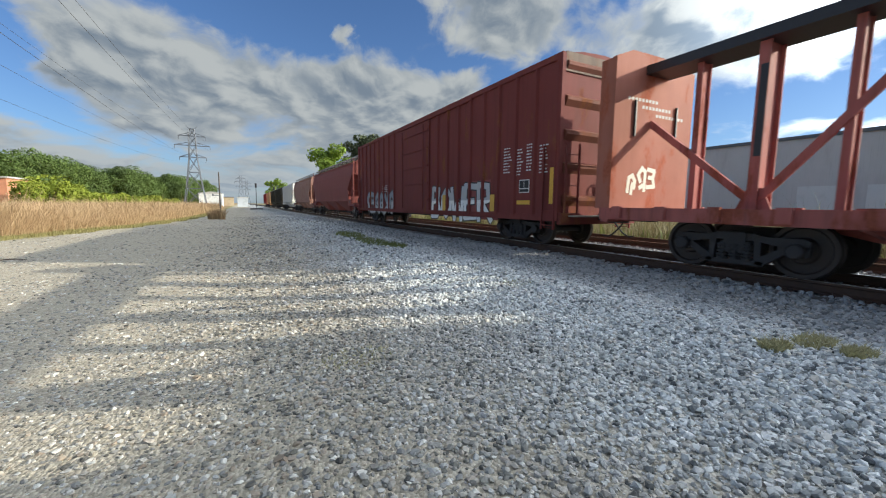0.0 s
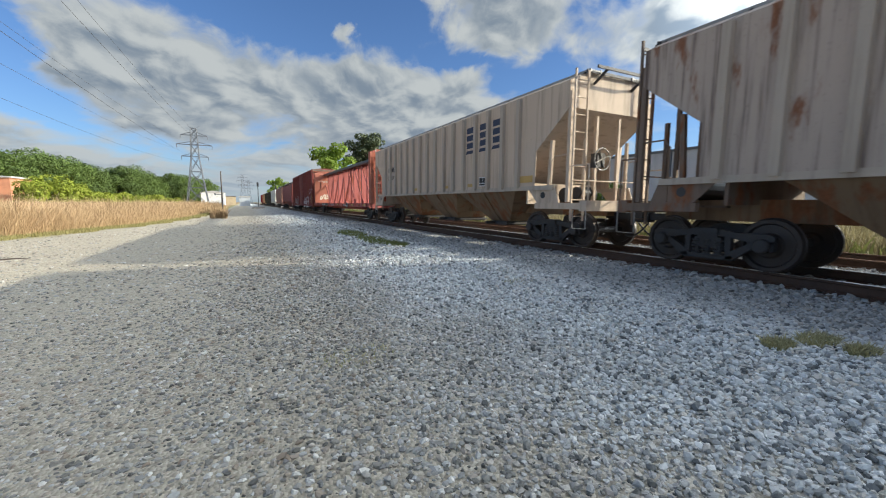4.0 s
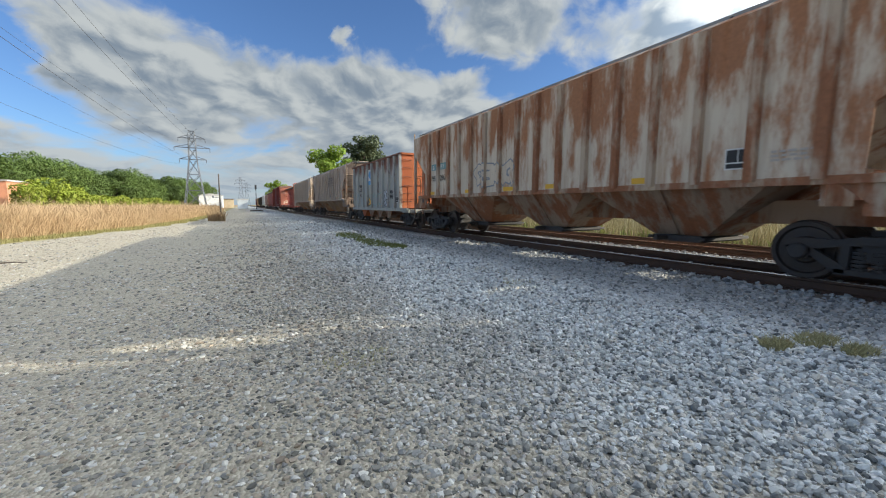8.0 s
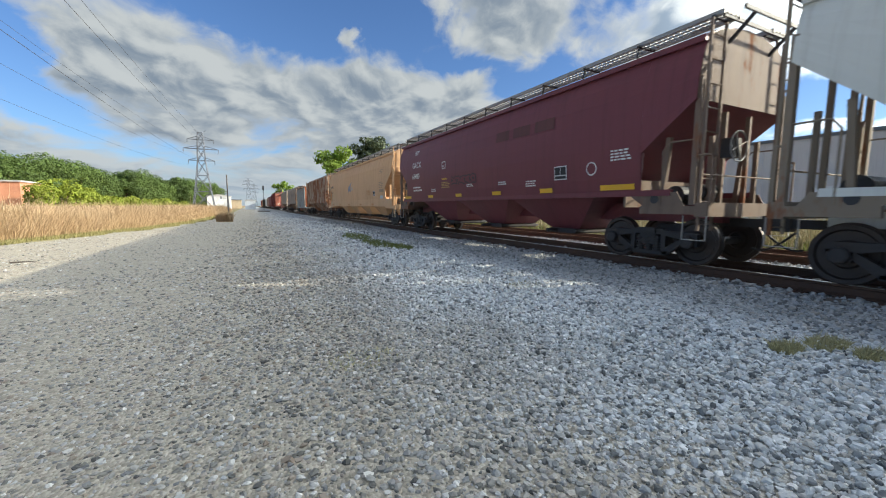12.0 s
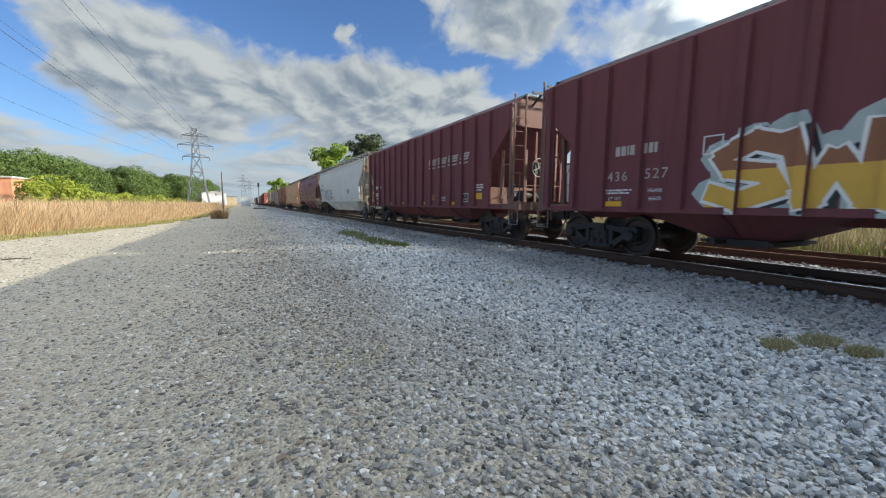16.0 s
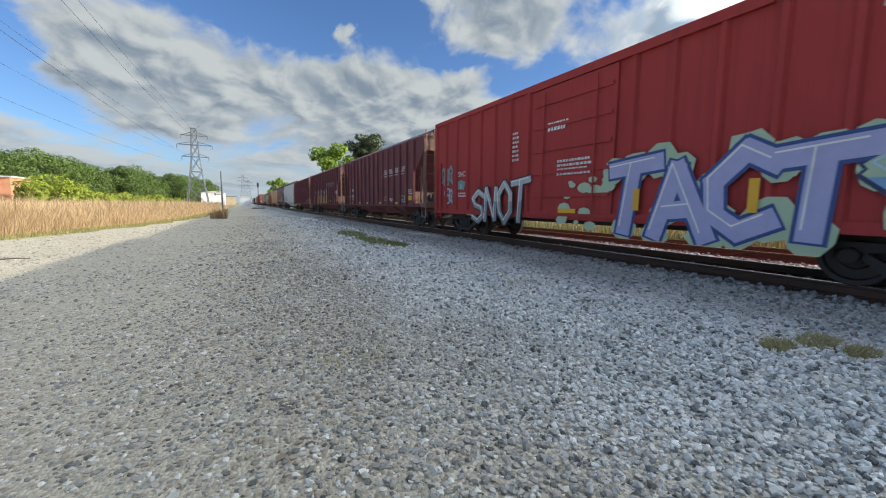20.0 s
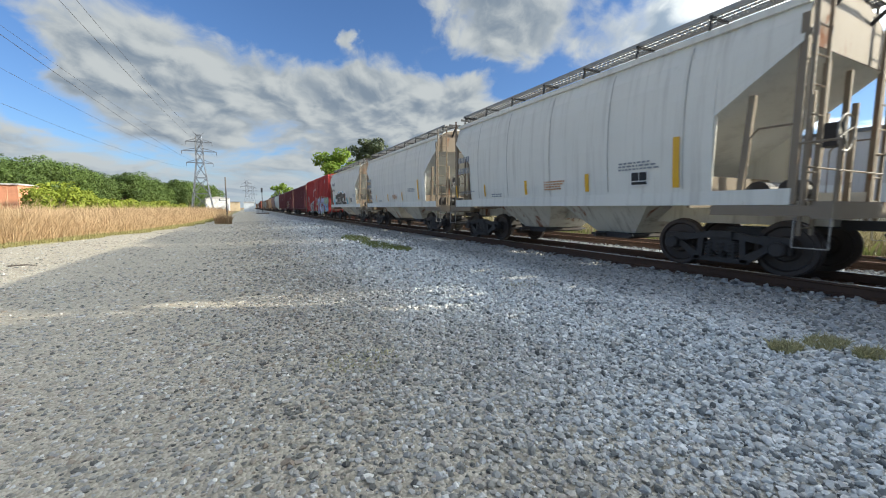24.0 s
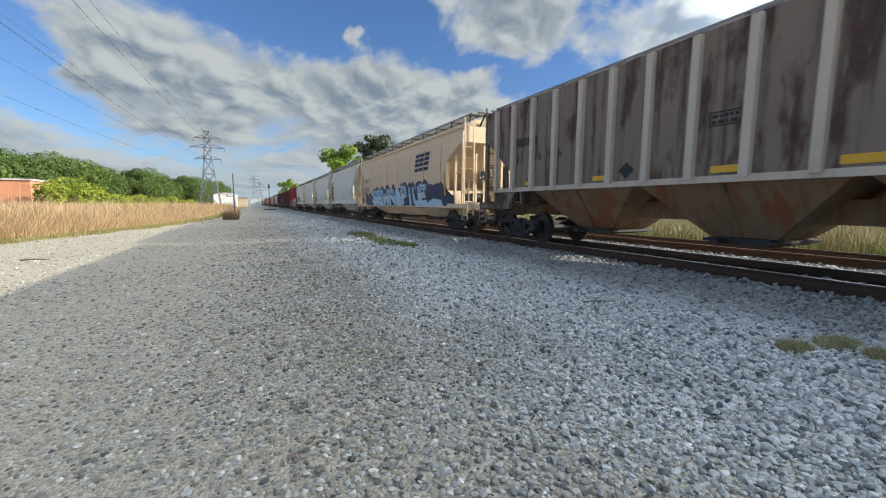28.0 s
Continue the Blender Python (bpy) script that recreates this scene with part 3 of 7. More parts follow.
def running_gear(car, L, offset, hub=None):
    """Two trucks, couplers and hoses. L: length over the couplers; offset: truck centre from the coupler face."""
    for e in (-1, 1):
        yc = e * (L / 2 - offset)
        b = part("bolster", BOLSTER, None, car)
        b.location.y = yc
        for s in (-1, 1):
            f = part("side_frame", SIDE_FRAME, None, car)
            f.location = (s * 1.0, yc, 0)
            for dy in (-0.2, 0.0, 0.2):
                part("spring", SPRING, None, f).location.y = dy
            for w in (-1, 1):
                bb = part("bearing", hub or BEARING, None, f)
                bb.location = (0.02 * s, w * 0.889, WHEEL_R)
                if s > 0:
                    bb.rotation_euler.z = math.pi
        for w in (-1, 1):
            ax = part("wheelset", AXLE, None, car)
            ax.location = (0, yc + w * 0.889, WHEEL_R)
            for s in (-1, 1):
                wh = part("wheel", WHEEL, None, ax)
                wh.location.x = s * 0.7525
                if s > 0:
                    wh.rotation_euler.z = math.pi
            WHEELSETS.append(ax)
        c = part("coupler", COUPLER, None, car)
        c.rotation_euler.z = 0 if e < 0 else math.pi
        c.location.y = e * (L / 2 - 0.3)
        h = part("air_hose", HOSE, None, car)
        h.location.y = e * (L / 2 - 0.35)
        h.rotation_euler.z = 0 if e < 0 else math.pi


def ladder(car, material, x, y, z0, z1, width, along="y", step=0.42, r=0.014):
    """Two stiles and rungs; along: the direction of the rungs."""
    g = Geo()
    dx, dy = (0, width) if along == "y" else (width, 0)
    for k in (-0.5, 0.5):
        g.bar((x + dx * k, y + dy * k, z0), (x + dx * k, y + dy * k, z1), 0.045, 0.045)
    lad = part("ladder", g, material, car)
    z = z0 + 0.12
    while z < z1:
        part("rung", Geo().rod((x - dx / 2, y - dy / 2, z), (x + dx / 2, y + dy / 2, z), r), material, lad)
        z += step
    return lad


def grab_iron(car, material, a, b, out):
    """A bent hand-hold between a and b that stands off by the vector out."""
    a, b, o = Vector(a), Vector(b), Vector(out)
    g = Geo().rod(a, a + o, 0.013).rod(a + o, b + o, 0.013).rod(b + o, b, 0.013)
    return part("grab_iron", g, material, car)


def brake_wheel(car, x, y, z, material):
    g = Geo().tube([(x + 0.28 * math.cos(math.pi * i / 10), y, z + 0.28 * math.sin(math.pi * i / 10)) for i in range(20)], 0.016, 6, True)
    w = part("brake_wheel", g, material, car)
    for i in range(4):
        a = math.pi * i / 2 + 0.4
        part("spoke", Geo().bar((x, y + 0.03, z), (x + 0.28 * math.cos(a), y, z + 0.28 * math.sin(a)), 0.03, 0.014), material, w)
    part("brake_housing", Geo().box(x - 0.14, x + 0.14, y + 0.03, y + 0.25, z - 0.2, z + 0.16), STEEL_DARK, w)


def section_x(z, prof):
    """Half width of the body at height z from a list of (z, half width)."""
    for (za, xa), (zb, xb) in zip(prof, prof[1:]):
        if z <= zb:
            return xa + (xb - xa) * max(0, (z - za) / (zb - za))
    return prof[-1][1]


def hopper_body(L, prof, z_sill, z_eave, roof, slope_len, z_low, z_high):
    """Covered hopper body: the side sheets are cut away at each end, and a slope sheet runs inward between them down to the sill."""
    half = L / 2
    fall = (z_high - z_low) / slope_len
    foot = (z_high - z_sill) / fall
    stations = [(-half, z_high), (-half + slope_len * 0.5, (z_high + z_low) / 2), (-half + slope_len, z_low), (-half + slope_len + 0.02, z_sill), (-half + foot, z_sill)]
    inner = np.linspace(-half + foot + 0.3, half - foot - 0.3, 9)
    stations += [(y, z_sill) for y in inner] + [(-y, z) for y, z in reversed(stations)]
    levels = 9
    rings = []
    for y, zm in stations:
        ring = []
        for k in range(levels):
            z = zm + (z_eave - zm) * k / (levels - 1)
            ring.append((-section_x(z, prof), y, z))
        ring += [(-x, y, z) for x, z in roof] + [(x, y, z) for x, z in reversed(roof) if x > 0.001]
        ring += [(-x, yy, z) for x, yy, z in reversed(ring[:levels])]
        z_in = max(zm, z_high - fall * (half - abs(y)))
        xi = section_x(zm, prof) - 0.03
        ring += [(xi, y, z_in + 0.002), (-xi, y, z_in + 0.002)]
        rings.append(ring)
    g = Geo()
    n = len(rings[0])
    for r in rings:
        g.v += r
    for i in range(len(rings) - 1):
        for j in range(n):
            k = (j + 1) % n
            g.f.append((i * n + j, i * n + k, (i + 1) * n + k, (i + 1) * n + j))
    g.f.append(tuple(range(n)))
    g.f.append(tuple((len(rings) - 1) * n + j for j in range(n)))
    return g


RIB_X = 1.60
FLAT_SIDE = [(0.8, 1.50), (1.45, 1.50), (4.2, 1.50)]
FLAT_ROOF = [(1.48, 4.20), (1.15, 4.38), (0.6, 4.50), (0.0, 4.53)]
ROUND_SIDE = [(0.8, 1.36), (1.2, 1.42), (1.7, 1.50), (2.4, 1.555), (3.0, 1.56), (3.5, 1.52), (3.9, 1.44), (4.15, 1.33)]
ROUND_ROOF = [(1.22, 4.28), (1.0, 4.40), (0.55, 4.50), (0.0, 4.54)]


def covered_hopper(label, y_front, y_back, paint, ribs=(), bays=3, z_sill=1.45, round_side=False, end_paint=None, bay_paint=None,
                   offset=2.1, sill_band=0.0, slope=1.4, z_low=2.2, z_high=3.3, rib_paint=None, ends=(0.9, 0.95), keel=True, detail=True):
    """y_front, y_back: where the couplers meet the next cars, along the track at the start. ribs: places of the outside posts along the car."""
    L = y_front - y_back
    car = thing("covered_hopper_car", label, "freight car", "cars of the train")
    end_paint, bay_paint, rib_paint = end_paint or paint, bay_paint or paint, rib_paint or paint
    f_end, b_end = L / 2 - ends[0], -L / 2 + ends[1]
    prof, roof = (ROUND_SIDE, ROUND_ROOF) if round_side else (FLAT_SIDE, FLAT_ROOF)
    z_eave = 4.15 if round_side else 4.2
    g = hopper_body(f_end - b_end, prof, z_sill, z_eave, roof, slope, z_low, z_high)
    mid = (f_end + b_end) / 2
    g.v = [(x, y + mid, z) for x, y, z in g.v]
    part("body", g, paint, car)
    # hopper bays between the trucks
    y0, y1 = -L / 2 + offset + 1.15, L / 2 - offset - 1.15
    w = (y1 - y0) / bays
    for i in range(bays):
        c = y0 + w * (i + 0.5)
        g = Geo()
        xt, xb = section_x(z_sill, prof) - 0.05, 0.66
        n = len(g.v)
        g.v += [(x, y, z_sill + 0.01) for x, y in ((-xt, c - w / 2), (xt, c - w / 2), (xt, c + w / 2), (-xt, c + w / 2))]
        g.v += [(x, y, 0.55) for x, y in ((-xb, c - 0.55), (xb, c - 0.55), (xb, c + 0.55), (-xb, c + 0.55))]
        g.f += [(n, n + 1, n + 5, n + 4), (n + 1, n + 2, n + 6, n + 5), (n + 2, n + 3, n + 7, n + 6), (n + 3, n, n + 4, n + 7), (n + 4, n + 5, n + 6, n + 7)]
        bay = part("hopper_bay", g, bay_paint, car)
        gate = Geo().box(-0.78, 0.78, c - 0.5, c + 0.5, 0.42, 0.545).box(-0.82, 0.82, c - 0.6, c - 0.5, 0.46, 0.52).box(-0.82, 0.82, c + 0.5, c + 0.6, 0.46, 0.52)
        part("discharge_gate", gate, STEEL_DARK, bay)
        part("gate_shaft", Geo().rod((-1.15, c + 0.2, 0.49), (-0.8, c + 0.2, 0.49), 0.05, 8), STEEL_DARK, bay)
        if detail and not round_side:
            part("bay_rib", Geo().bar((-xt - 0.01, c, z_sill), (-xb - 0.02, c, 0.58), 0.05, 0.07), bay_paint, bay)
    if keel:
        part("centre_sill", Geo().box(-0.34, 0.34, -L / 2 + 0.8, L / 2 - 0.8, 0.84, 1.25), bay_paint, car)
    else:
        for e in (-1, 1):
            part("centre_sill", Geo().box(-0.3, 0.3, min(e * (L / 2 - 0.8), e * y1), max(e * (L / 2 - 0.8), e * y1), 0.78, 1.2), STEEL_DARK, car)
    # side sills run the whole length to the end sills
    for s in (-1, 1):
        x = s * (section_x(z_sill, prof) + 0.03)
        zlo, zhi = (z_sill - sill_band, z_sill + 0.02) if sill_band else (z_sill - 0.07, z_sill + 0.05)
        part("side_sill", Geo().box(min(x, x - s * 0.1), max(x, x - s * 0.1), b_end + (0.0 if sill_band else slope * 0.4), f_end - (0.0 if sill_band else slope * 0.4), zlo, zhi), paint if sill_band else rib_paint, car)
    for s in (-1, 1):
        for y in ribs:
            g = Geo().slab([(s * 1.50, y - 0.085, z_sill), (s * RIB_X, y - 0.07, z_sill), (s * RIB_X, y + 0.07, z_sill), (s * 1.50, y + 0.085, z_sill)], (0, 0, 4.16 - z_sill))
            part("side_post", g, rib_paint, car)
        if round_side:
            x = s * 1.36
            part("top_chord", Geo().box(x - 0.05, x + 0.05, b_end, f_end, 4.13, 4.24), paint, car)
    # ends
    for e, ye in ((-1, b_end), (1, f_end)):
        if end_paint is not paint:
            edge_ = [(section_x(z_high + (z_eave - z_high) * k / 4, prof) - 0.02, z_high + (z_eave - z_high) * k / 4) for k in range(5)] + [(max(0, x - 0.02), z - 0.02) for x, z in roof]
            part("end_sheet", Geo().slab([(-x, ye, z) for x, z in edge_] + [(x, ye, z) for x, z in reversed(edge_[:-1])], (0, e * 0.012, 0)), end_paint, car, "end sheet, coloured apart from the sides")
        yi = ye - e * slope
        yo = e * (L / 2 - 0.45)
        part("end_sill", Geo().box(-1.5, 1.5, min(yo, yo - e * 0.22), max(yo, yo - e * 0.22), 0.98, 1.24), end_paint, car)
        yb = yi - e * 0.45
        part("end_bulkhead", Geo().box(-1.40, 1.40, yb - 0.03, yb + 0.03, 1.15, 1.75), end_paint, car)
        part("end_floor", Geo().box(-0.5, 0.5, min(yo, yi), max(yo, yi), 1.10, 1.14), end_paint, car)
        for s in (-1, 1):
            part("end_floor_beam", Geo().box(s * 1.44 - 0.06, s * 1.44 + 0.06, min(yo, yi), max(yo, yi), 1.02, 1.18), end_paint, car)
            part("corner_post", Geo().box(s * 1.44 - 0.045, s * 1.44 + 0.045, ye - 0.05, ye + 0.05, 1.2, z_high + 0.4), end_paint, car)
            part("slope_brace", Geo().bar((s * 1.32, yi + e * 0.35, 1.2), (s * 1.32, yi + e * 0.45, z_low + 0.25), 0.09, 0.09), end_paint, car)
            if not detail:
                continue
            if z_sill > 1.3:
                gp = part("gusset_plate", Geo().slab([(s * 1.47, yi - e * 0.35, z_sill), (s * 1.47, yi + e * 0.12, 1.12), (s * 1.47, yi + e * 0.95, 1.12), (s * 1.47, yi + e * 0.75, z_sill)], (-s * 0.03, 0, 0)), end_paint, car)
                part("jacking_hole", Geo().rod((s * 1.465, yi + e * 0.3, (z_sill + 1.12) / 2 + 0.03), (s * 1.474, yi + e * 0.3, (z_sill + 1.12) / 2 + 0.03), 0.09, 14), BLACK_PAINT, gp)
            for xs, zs_ in ((0.42, z_high - 0.1), (0.80, z_low + 0.25)):
                part("end_stanchion", Geo().box(s * xs - 0.035, s * xs + 0.035, ye - e * 0.10 - 0.04, ye - e * 0.10 + 0.04, 1.15, zs_), end_paint, car)
            ladder(car, end_paint, s * 1.23, ye + e * 0.12, 0.72, 4.45, 0.42, "x")
            part("hand_rail", Geo().tube([(s * 1.47, ye - e * 0.62, 1.2), (s * 1.47, ye - e * 0.62, 2.25), (s * 1.46, ye - e * 0.5, 2.4), (s * 1.44, ye + e * 0.05, 2.4)], 0.017), end_paint, car)
            part("stirrup_step", Geo().bar((s * 1.5, yo, 1.0), (s * 1.5, yo, 0.55), 0.03, 0.014)
                 .bar((s * 1.5, yo, 0.55), (s * 1.5, yo - e * 0.42, 0.55), 0.03, 0.014)
                 .bar((s * 1.5, yo - e * 0.42, 0.55), (s * 1.5, yo - e * 0.42, 1.0), 0.03, 0.014), GALV, car)
        if detail:
            zr = 4.60 if round_side else 4.46
            part("roof_crosswalk", Geo().box(-1.05, 1.05, min(ye + e * 0.06, ye + e * 0.10), max(ye + e * 0.06, ye + e * 0.10), zr - 0.03, zr + 0.04)
                 .box(-1.05, 1.05, min(ye + e * 0.40, ye + e * 0.44), max(ye + e * 0.40, ye + e * 0.44), zr - 0.03, zr + 0.04)
                 .bar((-0.7, ye, 4.2), (-0.7, ye + e * 0.42, zr), 0.05, 0.05).bar((0.7, ye, 4.2), (0.7, ye + e * 0.42, zr), 0.05, 0.05), STEEL_DARK, car)
            for z in (1.75,):
                part("end_rail", Geo().rod((-1.46, ye + e * 0.14, z), (1.46, ye + e * 0.14, z), 0.016), end_paint, car)
            part("platform_rail", Geo().rod((-1.45, yo, 1.2), (-1.45, yo, 2.1), 0.02).rod((-1.45, yo, 2.1), (-1.45, ye, 2.1), 0.02).rod((1.45, yo, 1.2), (1.45, yo, 2.1), 0.02).rod((1.45, yo, 2.1), (1.45, ye, 2.1), 0.02), end_paint, car)
    if detail:
        brake_wheel(car, -0.55, b_end - 0.25, 2.3, GALV)
        part("brake_cylinder", Geo().rod((-0.9, b_end + 0.25, 1.45), (-0.3, b_end + 0.25, 1.45), 0.16, 12).rod((-0.9, b_end + 0.7, 1.4), (0.2, b_end + 0.7, 1.4), 0.2, 12), STEEL_DARK, car)
        part("air_reservoir", Geo().rod((-0.7, f_end - 0.6, 1.45), (0.5, f_end - 0.6, 1.45), 0.2, 12), STEEL_DARK, car)
    # roof: hatches and running boards
    n = int((f_end - b_end) // 1.3)
    for k in range(n):
        y = b_end + 0.75 + (f_end - b_end - 1.5) * k / (n - 1)
        part("roof_hatch", Geo().box(-0.38, 0.38, y - 0.5, y + 0.5, 4.5, 4.61), paint, car)
    for s in (-1, 1):
        z = 4.63 if round_side else 4.47
        xo = 1.10 if round_side else 0.95
        rb = part("running_board", Geo().box(s * xo - 0.014, s * xo + 0.014, b_end - 0.12, f_end + 0.12, z - 0.03, z + 0.05)
                  .box(s * 0.60 - 0.014, s * 0.60 + 0.014, b_end - 0.12, f_end + 0.12, z - 0.03, z + 0.05), GALV, car, "galvanised steel grating walkway")
        if detail:
            grate = Geo()
            y = b_end - 0.1
            while y < f_end + 0.1:
                grate.box(min(s * 0.6, s * xo), max(s * 0.6, s * xo), y - 0.007, y + 0.007, z, z + 0.025)
                y += 0.13
            for x in ((0.69, 0.78, 0.86) if xo < 1 else (0.72, 0.85, 0.98)):
                grate.box(s * x - 0.005, s * x + 0.005, b_end - 0.12, f_end + 0.12, z - 0.01, z + 0.03)
            gr = part("grating", grate, GALV, rb)
            gr["kind"] = "stuff"
        n = int((f_end - b_end) / 1.5)
        for k in range(n + 1):
            y = b_end + 0.05 + (f_end - b_end - 0.1) * k / n
            part("board_bracket", Geo().bar((s * 1.15, y, 4.32), (s * xo, y, z), 0.04, 0.04).box(min(s * 0.6, s * (xo + 0.05)), max(s * 0.6, s * (xo + 0.05)), y - 0.025, y + 0.025, z - 0.05, z - 0.01), STEEL_DARK, rb)
    running_gear(car, L, offset)
    TRAIN.append((car, (y_front + y_back) / 2))
    return car


def text_on(car, text, y, z, size, material, x=-1.51, spacing=1.0, shear=0.0, parent=None):
    """Stencilled text; y is where its left end stands."""
    ob = part("stencil", lettering(text, size, material, spacing, shear), None, parent or car)
    ob.location = (x, y, z)
    return ob


def boxcar(label, y_front, y_back, paint, z_sill, z_eave, ribs, door, offset, roof_paint=None, end_paint=None):
    """door: (front, back) along the car, measured from its middle."""
    L = y_front - y_back
    car = thing("boxcar", label, "freight car", "cars of the train")
    half = L / 2 - 0.75
    hw = 1.45
    z_top = z_eave + 0.14
    g = Geo()
    g.slab([(-hw, -half, z_sill), (-hw, -half, z_eave), (-0.8, -half, z_top), (0, -half, z_top + 0.04), (0.8, -half, z_top), (hw, -half, z_eave), (hw, -half, z_sill)], (0, 2 * half, 0))
    part("body", g, paint, car)
    for s in (-1, 1):
        part("top_chord", Geo().box(s * hw - 0.05, s * hw + 0.05, -half - 0.03, half + 0.03, z_eave - 0.12, z_eave + 0.03), paint, car)
        part("side_sill", Geo().box(s * hw - 0.05, s * hw + 0.05, -half, half, z_sill - 0.12, z_sill + 0.06), paint, car)
        # side posts, missing where the door is
        n = ribs
        for k in range(n + 1):
            y = half - 0.1 - (2 * half - 0.2) * k / n
            if door[1] - 0.1 < y < door[0] + 0.1:
                continue
            part("side_post", Geo().slab([(s * hw, y - 0.09, z_sill), (s * (hw + 0.07), y - 0.045, z_sill), (s * (hw + 0.07), y + 0.045, z_sill), (s * hw, y + 0.09, z_sill)], (0, 0, z_eave - z_sill - 0.1)), paint, car)
        d = part("sliding_door", Geo().box(min(s * hw, s * (hw + 0.06)), max(s * hw, s * (hw + 0.06)), door[1], door[0], z_sill + 0.05, z_eave - 0.2), paint, car)
        for k in range(5):
            z = z_sill + 0.5 + (z_eave - z_sill - 1.1) * k / 4
            part("door_rib", Geo().box(min(s * (hw + 0.05), s * (hw + 0.1)), max(s * (hw + 0.05), s * (hw + 0.1)), door[1] + 0.08, door[0] - 0.08, z - 0.04, z + 0.04), paint, d)
        for y in (door[0] - 0.5, door[1] + 0.5):
            part("lock_rod", Geo().rod((s * (hw + 0.12), y, z_sill + 0.1), (s * (hw + 0.12), y, z_eave - 0.3), 0.02), paint, d)
        for z in (z_sill + 0.0, z_eave - 0.14):
            part("door_track", Geo().box(min(s * hw, s * (hw + 0.09)), max(s * hw, s * (hw + 0.09)), door[1] - (door[0] - door[1]), door[0] + 0.1, z - 0.04, z + 0.04), paint, car)
    # corrugated ends
    for e in (-1, 1):
        ye = e * half
        n = 5
        for k in range(n):
            z = z_sill + 0.45 + (z_eave - z_sill - 0.7) * k / (n - 1)
            part("end_corrugation", Geo().slab([(-hw + 0.12, ye, z - 0.17), (-hw + 0.12, ye + e * 0.09, z - 0.02), (-hw + 0.12, ye + e * 0.09, z + 0.06), (-hw + 0.12, ye, z + 0.12)], (2 * hw - 0.24, 0, 0)), end_paint or paint, car)
        part("end_sill", Geo().box(-hw, hw, min(ye, ye + e * 0.15), max(ye, ye + e * 0.15), z_sill - 0.2, z_sill + 0.1), paint, car)
        for s in (-1, 1):
            part("corner_post", Geo().box(s * hw - 0.06, s * hw + 0.06, ye - 0.05, ye + 0.05, z_sill - 0.1, z_eave), paint, car)
            ladder(car, paint, s * (hw + 0.06), e * (half - 0.3), z_sill - 0.35, z_sill + 1.9, 0.46, "y", 0.4)
            ladder(car, paint, s * 1.1, e * (half + 0.13), z_sill - 0.1, z_sill + 1.9, 0.46, "x", 0.4)
            part("stirrup_step", Geo().bar((s * 1.44, e * (half - 0.1), z_sill), (s * 1.44, e * (half - 0.1), 0.55), 0.03, 0.012)
                 .bar((s * 1.44, e * (half - 0.1), 0.55), (s * 1.44, e * (half - 0.5), 0.55), 0.03, 0.012)
                 .bar((s * 1.44, e * (half - 0.5), 0.55), (s * 1.44, e * (half - 0.5), z_sill), 0.03, 0.012), paint, car)
        part("crossover_step", Geo().box(-1.2, 1.2, min(ye + e * 0.12, ye + e * 0.4), max(ye + e * 0.12, ye + e * 0.4), z_sill + 0.0, z_sill + 0.04), GALV, car)
        part("end_rail", Geo().rod((-1.3, ye + e * 0.15, z_sill + 1.4), (1.3, ye + e * 0.15, z_sill + 1.4), 0.016), paint, car)
        part("centre_sill", Geo().box(-0.2, 0.2, min(ye, e * (half - 3)), max(ye, e * (half - 3)), 0.72, z_sill), STEEL_DARK, car)
    if roof_paint:
        part("end_top_panel", Geo().box(-hw + 0.08, hw - 0.08, -half - 0.03, -half, z_eave - 0.42, z_eave + 0.06), roof_paint, car, "pale upper end panel")
    brake_wheel(car, 0.6, -half - 0.35, z_sill + 0.9, GALV)
    part("underframe", Geo().box(-0.3, 0.3, -half + 2, half - 2, 0.62, z_sill - 0.05).box(-1.3, 1.3, -2.2, -1.9, 0.75, z_sill).box(-1.3, 1.3, 1.9, 2.2, 0.75, z_sill), STEEL_DARK, car)
    running_gear(car, L, offset)
    TRAIN.append((car, (y_front + y_back) / 2))
    return car


